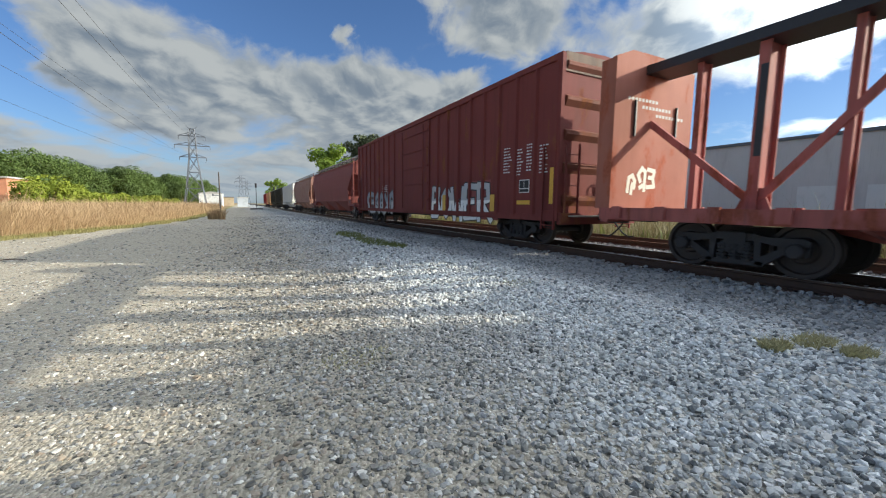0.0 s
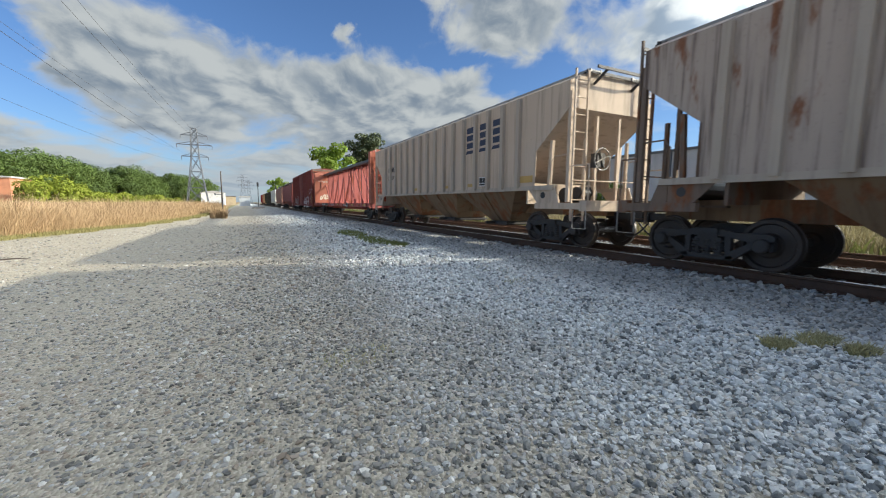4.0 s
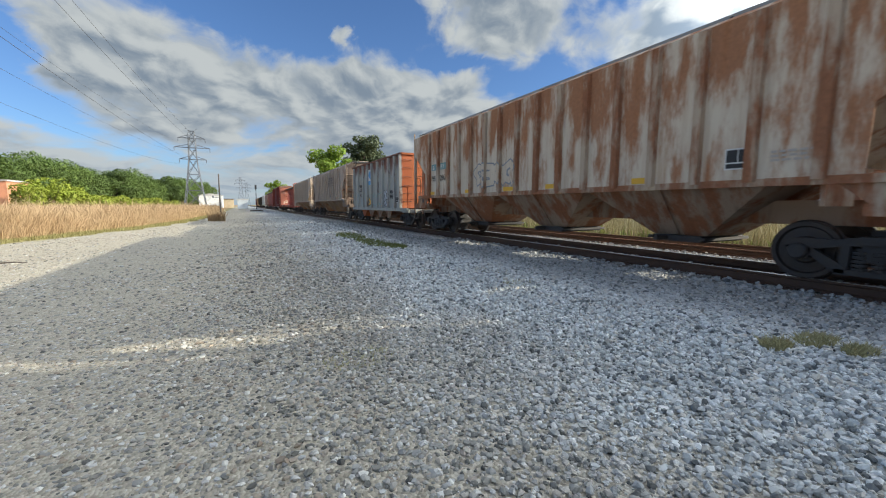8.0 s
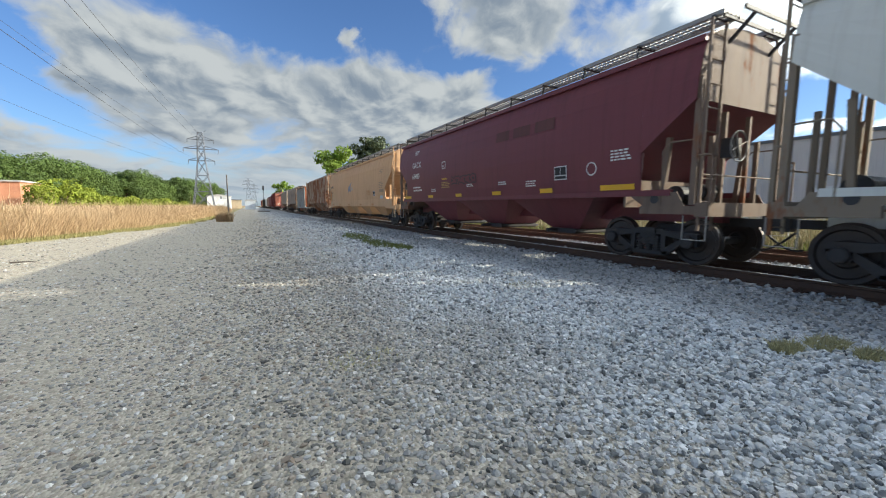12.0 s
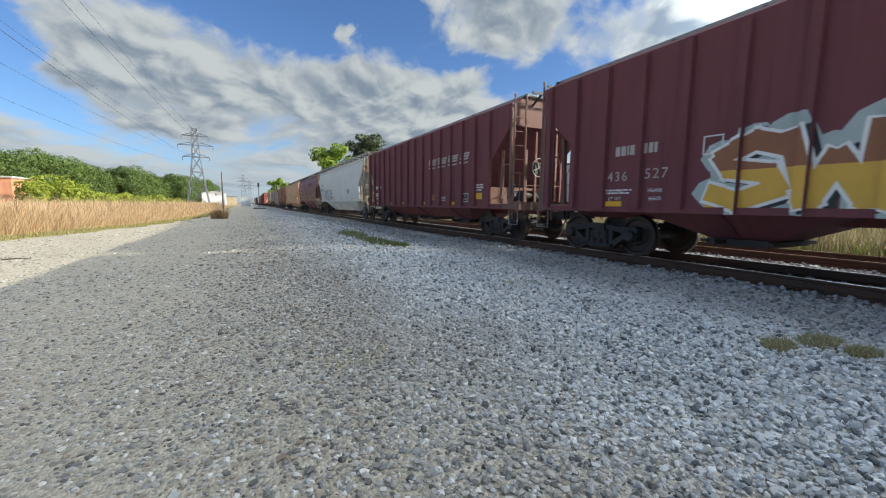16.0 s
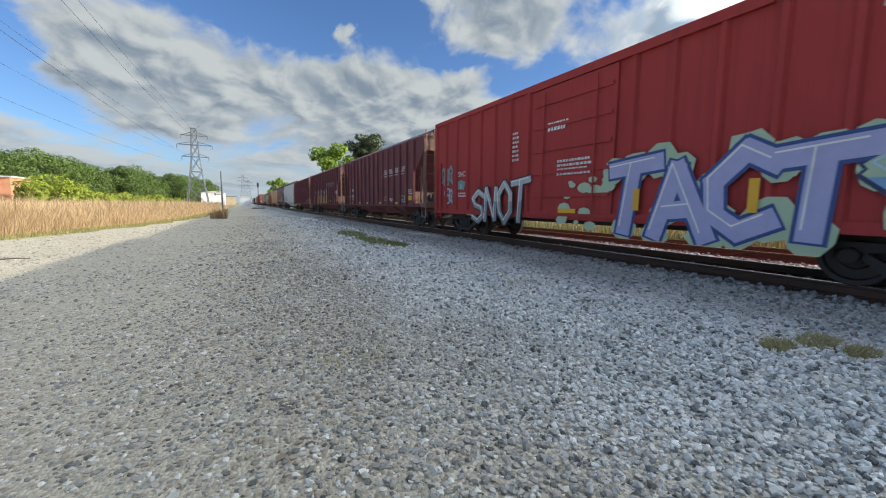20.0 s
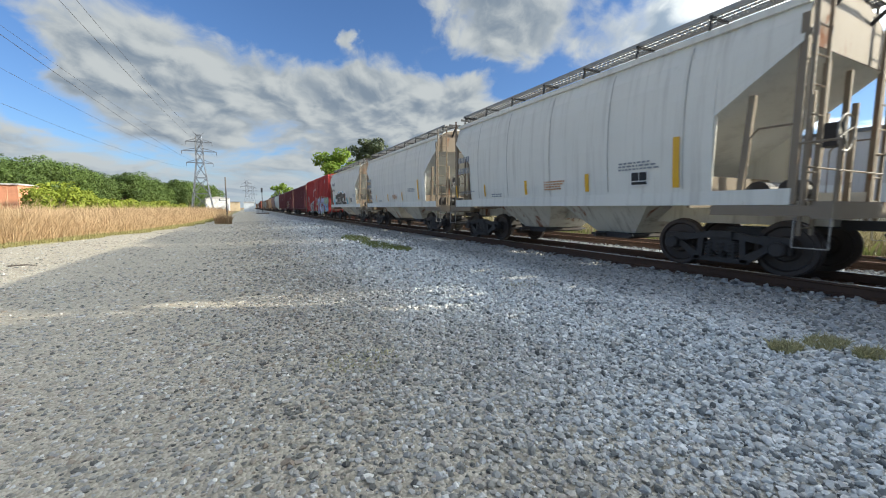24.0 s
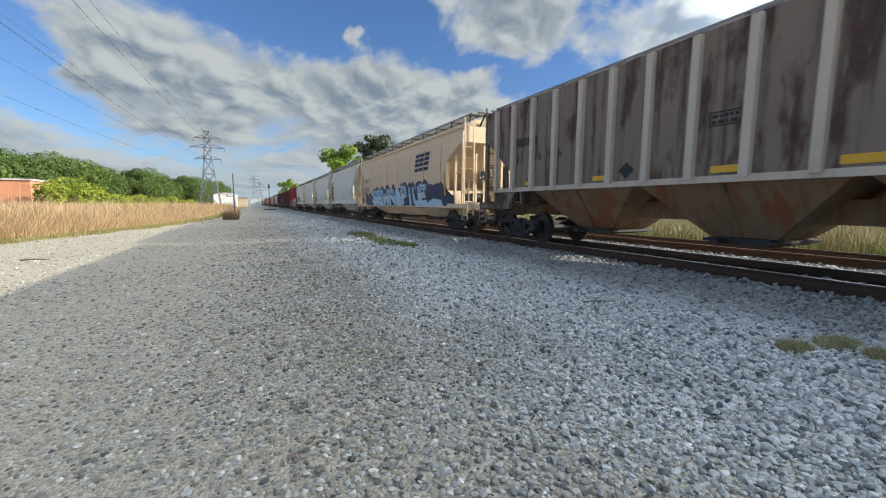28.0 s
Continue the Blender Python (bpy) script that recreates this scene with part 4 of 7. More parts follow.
def centerbeam(label, y_front, y_back, paint):
    """Centre-beam flat car: bulkheads at both ends, a truss along the middle."""
    L = y_front - y_back
    car = thing("centerbeam_flatcar", label, "freight car", "cars of the train")
    half = L / 2 - 0.65
    zd, zt = 1.10, 4.36
    back = 1.15           # the rear bulkhead stands further in from the coupler
    part("deck", Geo().box(-1.42, 1.42, -half + back, half, zd - 0.10, zd), paint, car)
    part("centre_sill", Geo().slab([(-0.25, -half, 0.95), (-0.25, -half + 2.8, 0.95), (-0.25, -half + 4.2, 0.62), (-0.25, half - 4.2, 0.62), (-0.25, half - 2.8, 0.95), (-0.25, half, 0.95), (-0.25, half, zd - 0.1), (-0.25, -half, zd - 0.1)], (0.5, 0, 0)), paint, car)
    for s in (-1, 1):
        part("side_sill", Geo().box(s * 1.45 - 0.05, s * 1.45 + 0.05, -half + back, half, zd - 0.24, zd + 0.02), paint, car)
        n = 22
        for k in range(n):
            y = -half + back + 0.4 + (2 * half - back - 0.9) * k / (n - 1)
            part("stake_pocket", Geo().box(s * 1.53 - 0.05, s * 1.53 + 0.05, y - 0.1, y + 0.1, zd - 0.2, zd + 0.05), paint, car)
        n = 9
        for k in range(n):
            y = -half + 4.3 + (2 * half - 8.6) * k / (n - 1)
            part("cross_bearer", Geo().slab([(s * 0.2, y - 0.05, 0.64), (s * 1.4, y - 0.05, zd - 0.24), (s * 1.4, y - 0.05, zd - 0.1), (s * 0.2, y - 0.05, zd - 0.1)], (0, 0.1, 0)), paint, car)
    # bulkheads
    for e in (-1, 1):
        h_end = half if e > 0 else half - back
        ye = e * (h_end - 0.2)
        b = part("bulkhead", Geo().slab([(-1.42, ye, zd), (-1.42, ye, 4.42), (-0.9, ye, 4.62), (0.9, ye, 4.62), (1.42, ye, 4.42), (1.42, ye, zd)], (0, e * 0.12, 0)), P_BULKHEAD, car)
        for s in (-1, 1):
            part("bulkhead_post", Geo().box(s * 1.29 - 0.13, s * 1.29 + 0.13, min(ye + e * 0.1, ye + e * 0.4), max(ye + e * 0.1, ye + e * 0.4), zd, 4.40), P_BULKHEAD, b)
            part("load_guide", Geo().box(s * 0.75 - 0.02, s * 0.75 + 0.02, min(ye, ye - e * 0.05), max(ye, ye - e * 0.04), 2.75, 3.55), BLACK_PAINT, b)
            ladder(car, P_BULKHEAD, s * 0.9, e * (h_end + 0.3), 0.9, 4.2, 0.4, "x", 0.38)
        for k in range(7):
            z = zd + 0.35 + k * 0.5
            part("bulkhead_rib", Geo().box(-1.16, 1.16, min(ye + e * 0.1, ye + e * 0.2), max(ye + e * 0.1, ye + e * 0.2), z - 0.05, z + 0.05), paint, b)
        part("end_sill", Geo().box(-1.45, 1.45, min(ye, e * h_end), max(ye, e * h_end), zd - 0.3, zd), paint, car)
        part("centre_post", Geo().box(-0.2, 0.2, min(ye + e * 0.1, ye + e * 0.42), max(ye + e * 0.1, ye + e * 0.42), zd, 4.52), P_BULKHEAD, b)
        part("top_beam", Geo().box(-1.16, 1.16, min(ye + e * 0.1, ye + e * 0.4), max(ye + e * 0.1, ye + e * 0.4), 4.12, 4.40), P_BULKHEAD, b)
    # truss
    part("top_chord", Geo().box(-0.42, 0.42, -half + back + 0.2, half - 0.2, zt - 0.20, zt), BLACK_PAINT, car, "black top chord")
    step = 1.20
    for e in (-1, 1):
        for k in range(9):
            y = e * (0.6 + step * k)
            w2, x2 = (0.09, 0.28) if k % 2 else (0.06, 0.16)
            ring = [(-x2, -w2), (-x2 + 0.03, -w2), (-x2 + 0.03, -0.02), (x2 - 0.03, -0.02), (x2 - 0.03, -w2), (x2, -w2), (x2, w2), (x2 - 0.03, w2), (x2 - 0.03, 0.02), (-x2 + 0.03, 0.02), (-x2 + 0.03, w2), (-x2, w2)]
            part("truss_post", Geo().slab([(px, y + py, zd) for px, py in ring], (0, 0, zt - 0.18 - zd)), paint, car)
            if k % 2:
                part("wear_pad", Geo().box(-x2 - 0.014, -x2, y - w2 * 0.9, y + w2 * 0.4, 1.9 + 0.2 * (k % 3), 3.3 + 0.15 * (k % 4)), BLACK_PAINT, car)
        for a, b in ((-0.6, 1.8), (1.8, 4.2), (4.2, 6.6), (6.6, 9.0)):
            part("truss_diagonal", Geo().bar((-0.18, e * a, zt - 0.3), (-0.18, e * b, zd + 0.12), 0.07, 0.14), paint, car)
            part("gusset_plate", Geo().slab([(-0.2, e * b - 0.3, zd), (-0.2, e * b + 0.3, zd), (-0.2, e * b + 0.12, zd + 0.42), (-0.2, e * b - 0.12, zd + 0.42)], (0.03, 0, 0)), paint, car)
        part("truss_diagonal", Geo().bar((-0.18, e * 9.0, zd + 0.12), (-0.18, e * (half - 0.2) if e > 0 else -half + back + 0.2, zd + (2.0 if e > 0 else 0.95)), 0.07, 0.14), paint, car)
    running_gear(car, L, 3.25)
    TRAIN.append((car, (y_front + y_back) / 2))
    return car


GON_POSTS = [4.46, 3.35, 2.22, 1.23, 0.28, -0.84, -1.82, -2.8, -3.75, -4.56]


def open_hopper(label, y_front, y_back, paint, end_paint):
    """Short open-top hopper with outside posts and sloped chutes below."""
    L = y_front - y_back
    car = thing("open_hopper_car", label, "freight car", "cars of the train")
    f, b = L / 2 - 1.1, -L / 2 + 1.3
    zs, zt, hw, t = 1.0, 3.72, 1.46, 0.05
    part("side_sheet", Geo().box(-hw, -hw + t, b, f, zs, zt), paint, car)
    part("side_sheet", Geo().box(hw - t, hw, b, f, zs, zt), paint, car)
    part("front_plate", Geo().box(-hw + t, hw - t, f - t, f, zs, zt), paint, car)
    part("floor", Geo().box(-hw + t, hw - t, b + t, f - t, zs, zs + 0.1), paint, car)
    part("end_plate", Geo().box(-hw + 0.01, hw - 0.01, b, b + t, zs, zt), end_paint, car, "rusty orange end plate")
    for s in (-1, 1):
        for y in GON_POSTS:
            part("side_post", Geo().slab([(s * hw, y - 0.09, zs), (s * (hw + 0.11), y - 0.075, zs), (s * (hw + 0.11), y + 0.075, zs), (s * hw, y + 0.09, zs)], (0, 0, zt - zs)), P_GON_POST, car)
        part("top_chord", Geo().box(s * hw - 0.08, s * hw + 0.08, b - 0.03, f + 0.03, zt, zt + 0.1), paint, car)
        part("side_sill", Geo().box(s * hw - 0.06, s * hw + 0.06, -L / 2 + 0.45, f + 0.1, zs - 0.16, zs), paint, car)
    part("top_chord", Geo().box(-hw, hw, b - 0.06, b + 0.08, zt, zt + 0.1), end_paint, car)
    w = (f - b - 3.0) / 4
    for k in range(4):
        y = b + 1.5 + w * (k + 0.5)
        g = Geo().slab([(-1.35, y - w / 2, zs), (-1.35, y + w / 2, zs), (-1.35, y + 0.16, 0.42), (-1.35, y - 0.16, 0.42)], (2.7, 0, 0))
        part("hopper_bay", g, end_paint if k % 4 == 3 else P_BAY_RUST, car)
    part("end_platform", Geo().box(-1.45, 1.45, -L / 2 + 0.4, b, zs - 0.22, zs - 0.06), paint, car)
    for z in (1.35, 1.75, 2.15, 2.6, 3.05, 3.45):
        grab_iron(car, STEEL_DARK, (-1.36, b - 0.0, z), (-0.95, b, z), (0, -0.09, 0))
    part("hand_rail", Geo().rod((-1.42, -L / 2 + 0.55, zs), (-1.42, -L / 2 + 0.55, 2.1), 0.025).rod((-1.42, -L / 2 + 0.55, 2.1), (-1.42, b, 2.1), 0.025)
         .rod((1.42, -L / 2 + 0.55, zs), (1.42, -L / 2 + 0.55, 2.1), 0.025).rod((-1.42, -L / 2 + 0.55, 2.1), (1.42, -L / 2 + 0.55, 2.1), 0.02), end_paint, car)
    running_gear(car, L, 1.4)
    TRAIN.append((car, (y_front + y_back) / 2))
    return car


# paints
P_BOX = car_paint("boxcar_brown", (0.19, 0.046, 0.040), rust=0.1, dirt=0.3, dirt_col=(0.06, 0.03, 0.025))
P_PINK = car_paint("faded_pink", (0.34, 0.105, 0.09), rust=0.25, dirt=0.45, fade=0.5, rust_col=(0.2, 0.06, 0.035))
P_GREY = car_paint("weathered_grey", (0.58, 0.465, 0.36), rust=0.0, dirt=0.5, dirt_col=(0.15, 0.115, 0.085))
P_GREY_DARK = car_paint("sooty_grey", (0.25, 0.20, 0.163), rust=0.42, dirt=1.0, dirt_col=(0.045, 0.034, 0.032), rust_col=(0.075, 0.045, 0.04))
P_RUSTY_POST = car_paint("rusty_posts", (0.50, 0.40, 0.30), rust=0.75, dirt=0.6, dirt_col=(0.22, 0.11, 0.055), rust_col=(0.24, 0.095, 0.045))
P_GON_POST = car_paint("grey_posts", (0.46, 0.46, 0.43), rust=0.3, dirt=0.5, dirt_col=(0.16, 0.11, 0.08), rust_col=(0.16, 0.065, 0.04))
P_BULKHEAD = car_paint("faded_orange_pink", (0.33, 0.12, 0.08), rust=0.3, dirt=0.35, dirt_col=(0.25, 0.09, 0.06), fade=0.5, rust_col=(0.3, 0.09, 0.05))
P_RUSTY = car_paint("rusty_white", (0.68, 0.60, 0.48), rust=0.62, rust_high=0.12, dirt=0.55, dirt_col=(0.36, 0.20, 0.10), rust_col=(0.30, 0.125, 0.055))
P_GON = car_paint("rusty_grey", (0.40, 0.41, 0.38), rust=0.28, rust_high=0.62, dirt=0.5, dirt_col=(0.18, 0.12, 0.085), rust_col=(0.14, 0.055, 0.035))
P_ORANGE = car_paint("rusty_orange", (0.36, 0.10, 0.04), rust=0.3, dirt=0.4, dirt_col=(0.2, 0.08, 0.04), rust_col=(0.34, 0.12, 0.05))
P_ORANGE_END = car_paint("boxcar_end_faded", (0.19, 0.065, 0.042), rust=0.2, dirt=0.4, dirt_col=(0.08, 0.04, 0.03))
P_TAN = car_paint("tan_paint", (0.68, 0.43, 0.24), dirt=0.42, dirt_col=(0.36, 0.165, 0.07), rust_col=(0.36, 0.16, 0.06))
P_MAROON = car_paint("maroon_paint", (0.175, 0.052, 0.062), dirt=0.25, dirt_col=(0.05, 0.03, 0.03), rough=0.45)
P_CREAM = car_paint("light_grey_paint", (0.78, 0.77, 0.71), dirt=0.3, dirt_col=(0.34, 0.31, 0.26))
P_CEFX = car_paint("blue_grey_paint", (0.70, 0.72, 0.68), dirt=0.25, dirt_col=(0.25, 0.22, 0.18))
P_BROWN = car_paint("mineral_brown", (0.185, 0.066, 0.074), dirt=0.3, dirt_col=(0.04, 0.022, 0.02))
P_BROWN_END = car_paint("brown_end_faded", (0.21, 0.12, 0.10), dirt=0.4, rust=0.15)
P_RED = car_paint("boxcar_red", (0.40, 0.055, 0.052), dirt=0.25, dirt_col=(0.10, 0.03, 0.025))
P_BEIGE = car_paint("beige_paint", (0.76, 0.60, 0.42), dirt=0.25, dirt_col=(0.46, 0.33, 0.19))
P_GREY_WARM = car_paint("warm_grey", (0.46, 0.38, 0.32), rust=0.18, dirt=1.0, dirt_col=(0.10, 0.07, 0.06))
P_BAY = car_paint("hopper_bay_brown", (0.23, 0.155, 0.095), rust=0.4, dirt=0.6, dirt_col=(0.10, 0.06, 0.035))
P_BAY_RUST = car_paint("hopper_bay_rust", (0.30, 0.22, 0.16), rust=0.65, dirt=0.5, dirt_col=(0.08, 0.04, 0.025))
P_BAY_PALE = car_paint("hopper_bay_pale", (0.60, 0.58, 0.51), rust=0.2, dirt=0.6, dirt_col=(0.16, 0.12, 0.08))
P_RIB = car_paint("pale_posts", (0.60, 0.53, 0.45), dirt=0.35, dirt_col=(0.25, 0.18, 0.13))
# tan ends darkened against the pale sides, so direct sun doesn't bleach them
P_END_SUN_TONED = car_paint("end_tan_sun_toned", (0.25, 0.205, 0.155), dirt=0.5, rust=0.1, dirt_col=(0.22, 0.17, 0.12))
P_END_GREY = car_paint("end_grey", (0.20, 0.145, 0.11), dirt=0.5, rust=0.2)
P_RIB_DULL = car_paint("dull_posts", (0.47, 0.40, 0.33), dirt=0.4, dirt_col=(0.18, 0.13, 0.10))

P_ROSE = car_paint("faded_maroon_rose", (0.27, 0.085, 0.075), dirt=0.35, dirt_col=(0.10, 0.04, 0.035))
P_ROSE_TAN = car_paint("faded_rose_tan", (0.36, 0.20, 0.155), dirt=0.45, dirt_col=(0.13, 0.07, 0.05), rust=0.15)
P_OLIVE = car_paint("dull_olive", (0.075, 0.065, 0.045), dirt=0.4, dirt_col=(0.03, 0.027, 0.02))


def posts(first, last, n):
    return [first + (last - first) * k / (n - 1) for k in range(n)]


c_box = boxcar("brown sixty-foot boxcar with vertical side posts and graffiti", 27.7, 7.0, P_BOX, 0.86, 4.98, 22, (1.7, -1.8), 2.9, P_END_GREY, P_ORANGE_END)
c_beam = centerbeam("empty faded pink centre-beam flat car with black top chord", 7.0, -17.2, P_PINK)
c_h1 = covered_hopper("weathered grey covered hopper with outside posts", -16.45, -34.05, P_GREY, ribs=posts(6.225, -5.725, 16), z_sill=1.6, ends=(0.55, 1.12), slope=1.2, z_low=2.6, z_high=3.55, rib_paint=P_RIB_DULL, bay_paint=P_BAY)
c_h2 = covered_hopper("dirty grey covered hopper with pale end ladders", -34.05, -51.3, P_GREY_WARM, ribs=posts(6.2, -5.5, 15), z_sill=1.6, rib_paint=P_RIB_DULL, bay_paint=P_BAY, end_paint=P_END_GREY, ends=(0.9, 1.15), slope=1.2, z_low=2.6, z_high=3.5)
c_gon = open_hopper("short open-top hopper, rusted grey sides and orange end", -51.3, -63.2, P_GON, P_ORANGE)
c_sir = covered_hopper("heavily rusted white covered hopper with outside posts", -63.2, -80.95, P_RUSTY, ribs=posts(6.68, -6.2, 16), z_sill=1.53, rib_paint=P_RUSTY_POST, end_paint=P_RUSTY_POST, bay_paint=P_BAY_RUST, ends=(0.5, 1.0), slope=1.2, z_low=2.5, z_high=3.45)
c_dow = covered_hopper("tan round-sided covered hopper stained with rust", -80.95, -100.9, P_TAN, round_side=True, bays=4, z_sill=1.57, sill_band=0.44, keel=False, ends=(0.6, 0.9), offset=1.8, slope=1.25, z_low=2.2, z_high=3.1)
c_gac = covered_hopper("dark maroon round-sided covered hopper", -100.9, -117.5, P_MAROON, round_side=True, z_sill=1.45, end_paint=P_END_GREY, offset=1.9, ends=(0.5, 0.75), slope=1.05, z_low=2.27, z_high=3.1)
c_cef = covered_hopper("pale blue-grey covered hopper with black graffiti", -117.5, -136.0, P_CEFX, round_side=True, z_sill=1.38, ends=(0.6, 0.9), end_paint=P_END_SUN_TONED, slope=1.1, z_low=2.4, z_high=3.3)
c_bna = covered_hopper("mineral-brown covered hopper with outside posts and pale end", -136.0, -152.6, P_BROWN, ribs=posts(7.2, -6.3, 16), z_sill=1.08, end_paint=P_BROWN_END, offset=2.2, ends=(0.55, 0.9), slope=1.02, z_low=2.62, z_high=3.55)
c_bnb = covered_hopper("mineral-brown covered hopper with yellow and blue graffiti", -152.6, -169.75, P_BROWN, ribs=posts(7.7, -6.6, 17), z_sill=1.08, end_paint=P_BROWN_END, offset=2.2, ends=(0.6, 0.95), slope=1.02, z_low=2.62, z_high=3.55)
c_bnc = covered_hopper("mineral-brown covered hopper with outside posts", -169.75, -186.4, P_BROWN, ribs=posts(7.3, -6.6, 16), z_sill=1.08, end_paint=P_BROWN_END, offset=2.2, ends=(0.9, 0.7), slope=1.02, z_low=2.62, z_high=3.55)
c_cai = boxcar("red fifty-foot boxcar with large lilac graffiti", -186.2, -203.05, P_RED, 0.90, 4.42, 18, (1.45, -1.3), 2.45)
c_mwc = covered_hopper("short light grey two-bay covered hopper with black graffiti", -203.05, -215.4, P_CREAM, round_side=True, bays=2, z_sill=1.42, sill_band=0.23, ends=(0.5, 1.1), slope=1.12, z_low=2.72, z_high=3.56, bay_paint=P_BAY_PALE, end_paint=P_END_SUN_TONED)
c_w2 = covered_hopper("short light grey two-bay covered hopper", -215.4, -228.0, P_CREAM, round_side=True, bays=2, z_sill=1.42, sill_band=0.23, slope=1.12, z_low=2.72, z_high=3.56, bay_paint=P_BAY_PALE, end_paint=P_END_SUN_TONED)
c_w3 = covered_hopper("short light grey two-bay covered hopper with yellow marks", -228.0, -240.4, P_CREAM, round_side=True, bays=2, z_sill=1.42, sill_band=0.23, slope=1.12, z_low=2.72, z_high=3.56, bay_paint=P_BAY_PALE, end_paint=P_END_SUN_TONED)
c_aok = covered_hopper("clean light grey two-bay covered hopper", -240.4, -252.7, P_CREAM, round_side=True, bays=2, z_sill=1.42, sill_band=0.23, ends=(0.6, 0.85), slope=1.12, z_low=2.72, z_high=3.56, bay_paint=P_BAY_PALE, end_paint=P_END_SUN_TONED)
c_cs2 = covered_hopper("beige round-sided covered hopper with blue graffiti", -252.7, -270.2, P_BEIGE, round_side=True, z_sill=1.06, sill_band=0.05, ends=(0.8, 0.95), offset=2.2, slope=1.27, z_low=2.9, z_high=3.57)
c_las = covered_hopper("soot-stained grey covered hopper with pale posts", -270.2, -287.2, P_GREY_DARK, ribs=posts(6.95, -5.9, 15), z_sill=1.62, rib_paint=P_RIB, ends=(0.85, 0.95), bay_paint=P_BAY)
# cars far ahead
ahead = [27.7, 46.8, 64.5, 82.9, 100.5, 118, 136, 154]
for i_, (ya, pa, rb_) in enumerate(zip(ahead, (P_ROSE, P_ROSE_TAN, P_CREAM, P_OLIVE, P_OLIVE, P_TAN, P_RED), (0, 0, 14, 14, 14, 14, 14))):
    covered_hopper("covered hopper at the front of the train, far off", ahead[i_ + 1], ya, pa, ribs=posts(6.3, -6.3, rb_) if rb_ else (), round_side=rb_ == 0, detail=i_ < 1)


# ---------------------------------------------------------------- plants
def leaf_material(name, dark, light, through=0.35):
    m, nt, b = nodes_of(name)
    T = Tree(nt)
    g = T.add("ShaderNodeNewGeometry")
    v = T.coords("Object")
    big = T.noise(v, 0.45, 3.0)
    info = T.add("ShaderNodeObjectInfo")
    f = T.math("ADD", T.math("MULTIPLY", g.outputs["Random Per Island"], 0.5), T.math("MULTIPLY", big, 0.5))
    c = T.mix(f, dark, light)
    c = T.mix(T.math("MULTIPLY", info.outputs["Random"], 0.4), c, tuple(k * 0.65 for k in dark))
    T.link(c, b.inputs["Base Color"])
    b.inputs["Roughness"].default_value = 0.7
    tr = T.add("ShaderNodeBsdfTranslucent")
    T.link(c, tr.inputs[0])
    mx = T.add("ShaderNodeMixShader")
    mx.inputs[0].default_value = through
    T.link(b.outputs[0], mx.inputs[1])
    T.link(tr.outputs[0], mx.inputs[2])
    T.link(mx.outputs[0], nt.nodes["Material Output"].inputs[0])
    return m


LEAF_WOOD = leaf_material("wood_leaves", (0.028, 0.056, 0.010), (0.19, 0.27, 0.055))
LEAF_BRIGHT = leaf_material("bright_leaves", (0.16, 0.25, 0.03), (0.36, 0.46, 0.08), 0.5)
LEAF_PINE = leaf_material("pine_needles", (0.045, 0.062, 0.028), (0.13, 0.155, 0.065), 0.2)
LEAF_BUSH = leaf_material("bush_leaves", (0.17, 0.22, 0.02), (0.38, 0.43, 0.05))
STRAW = leaf_material("dry_grass", (0.36, 0.235, 0.115), (0.66, 0.49, 0.295), 0.3)
REED = leaf_material("reeds", (0.11, 0.10, 0.045), (0.40, 0.34, 0.19), 0.35)
VERGE = leaf_material("verge_grass", (0.22, 0.20, 0.07), (0.42, 0.38, 0.16), 0.3)
GRASS = leaf_material("green_grass", (0.13, 0.16, 0.04), (0.34, 0.36, 0.12), 0.3)
WEED = leaf_material("yellowing_weed", (0.36, 0.34, 0.18), (0.58, 0.53, 0.30), 0.3)
BARK = surface("bark", (0.11, 0.085, 0.065), 0.9, 0, 0.4, 6.0, (0.04, 0.035, 0.03), 0.4, bump=0.6)


def leaf_cloud(blobs, n, size, seed, droop=0.0):
    """Small bent leaf sprays scattered through the outer part of ellipsoid blobs (x, y, z, rx, ry, rz)."""
    rng = np.random.default_rng(seed)
    blobs = np.array(blobs)
    wt = (blobs[:, 3] * blobs[:, 4] * blobs[:, 5]) ** (2 / 3)
    pick = rng.choice(len(blobs), n, p=wt / wt.sum())
    d = rng.normal(0, 1, (n, 3))
    d /= np.linalg.norm(d, axis=1)[:, None]
    rad = rng.uniform(0.45, 1.06, n) ** 0.6
    c = blobs[pick, :3] + d * blobs[pick, 3:] * rad[:, None]
    # each spray: two triangles folded along the middle, turned at random but mostly outward
    nrm = d + rng.normal(0, 0.55, (n, 3)) + np.array([0, 0, 0.35])
    nrm /= np.linalg.norm(nrm, axis=1)[:, None]
    a = np.cross(nrm, rng.normal(0, 1, (n, 3)))
    a /= np.linalg.norm(a, axis=1)[:, None]
    b = np.cross(nrm, a)
    s = size * np.exp(rng.normal(0, 0.35, n))[:, None]
    p0, p1 = c - a * s, c + a * s
    p2 = c + b * s * 0.75 - nrm * s * 0.3
    p3 = c - b * s * 0.75 - nrm * s * 0.3
    V = np.stack([p0, p2, p1, p3], 1).reshape(-1, 3)
    k = np.arange(n)[:, None] * 4
    F = np.concatenate([k + np.array([[0, 1, 2]]), k + np.array([[0, 2, 3]])], 0)
    return V, F


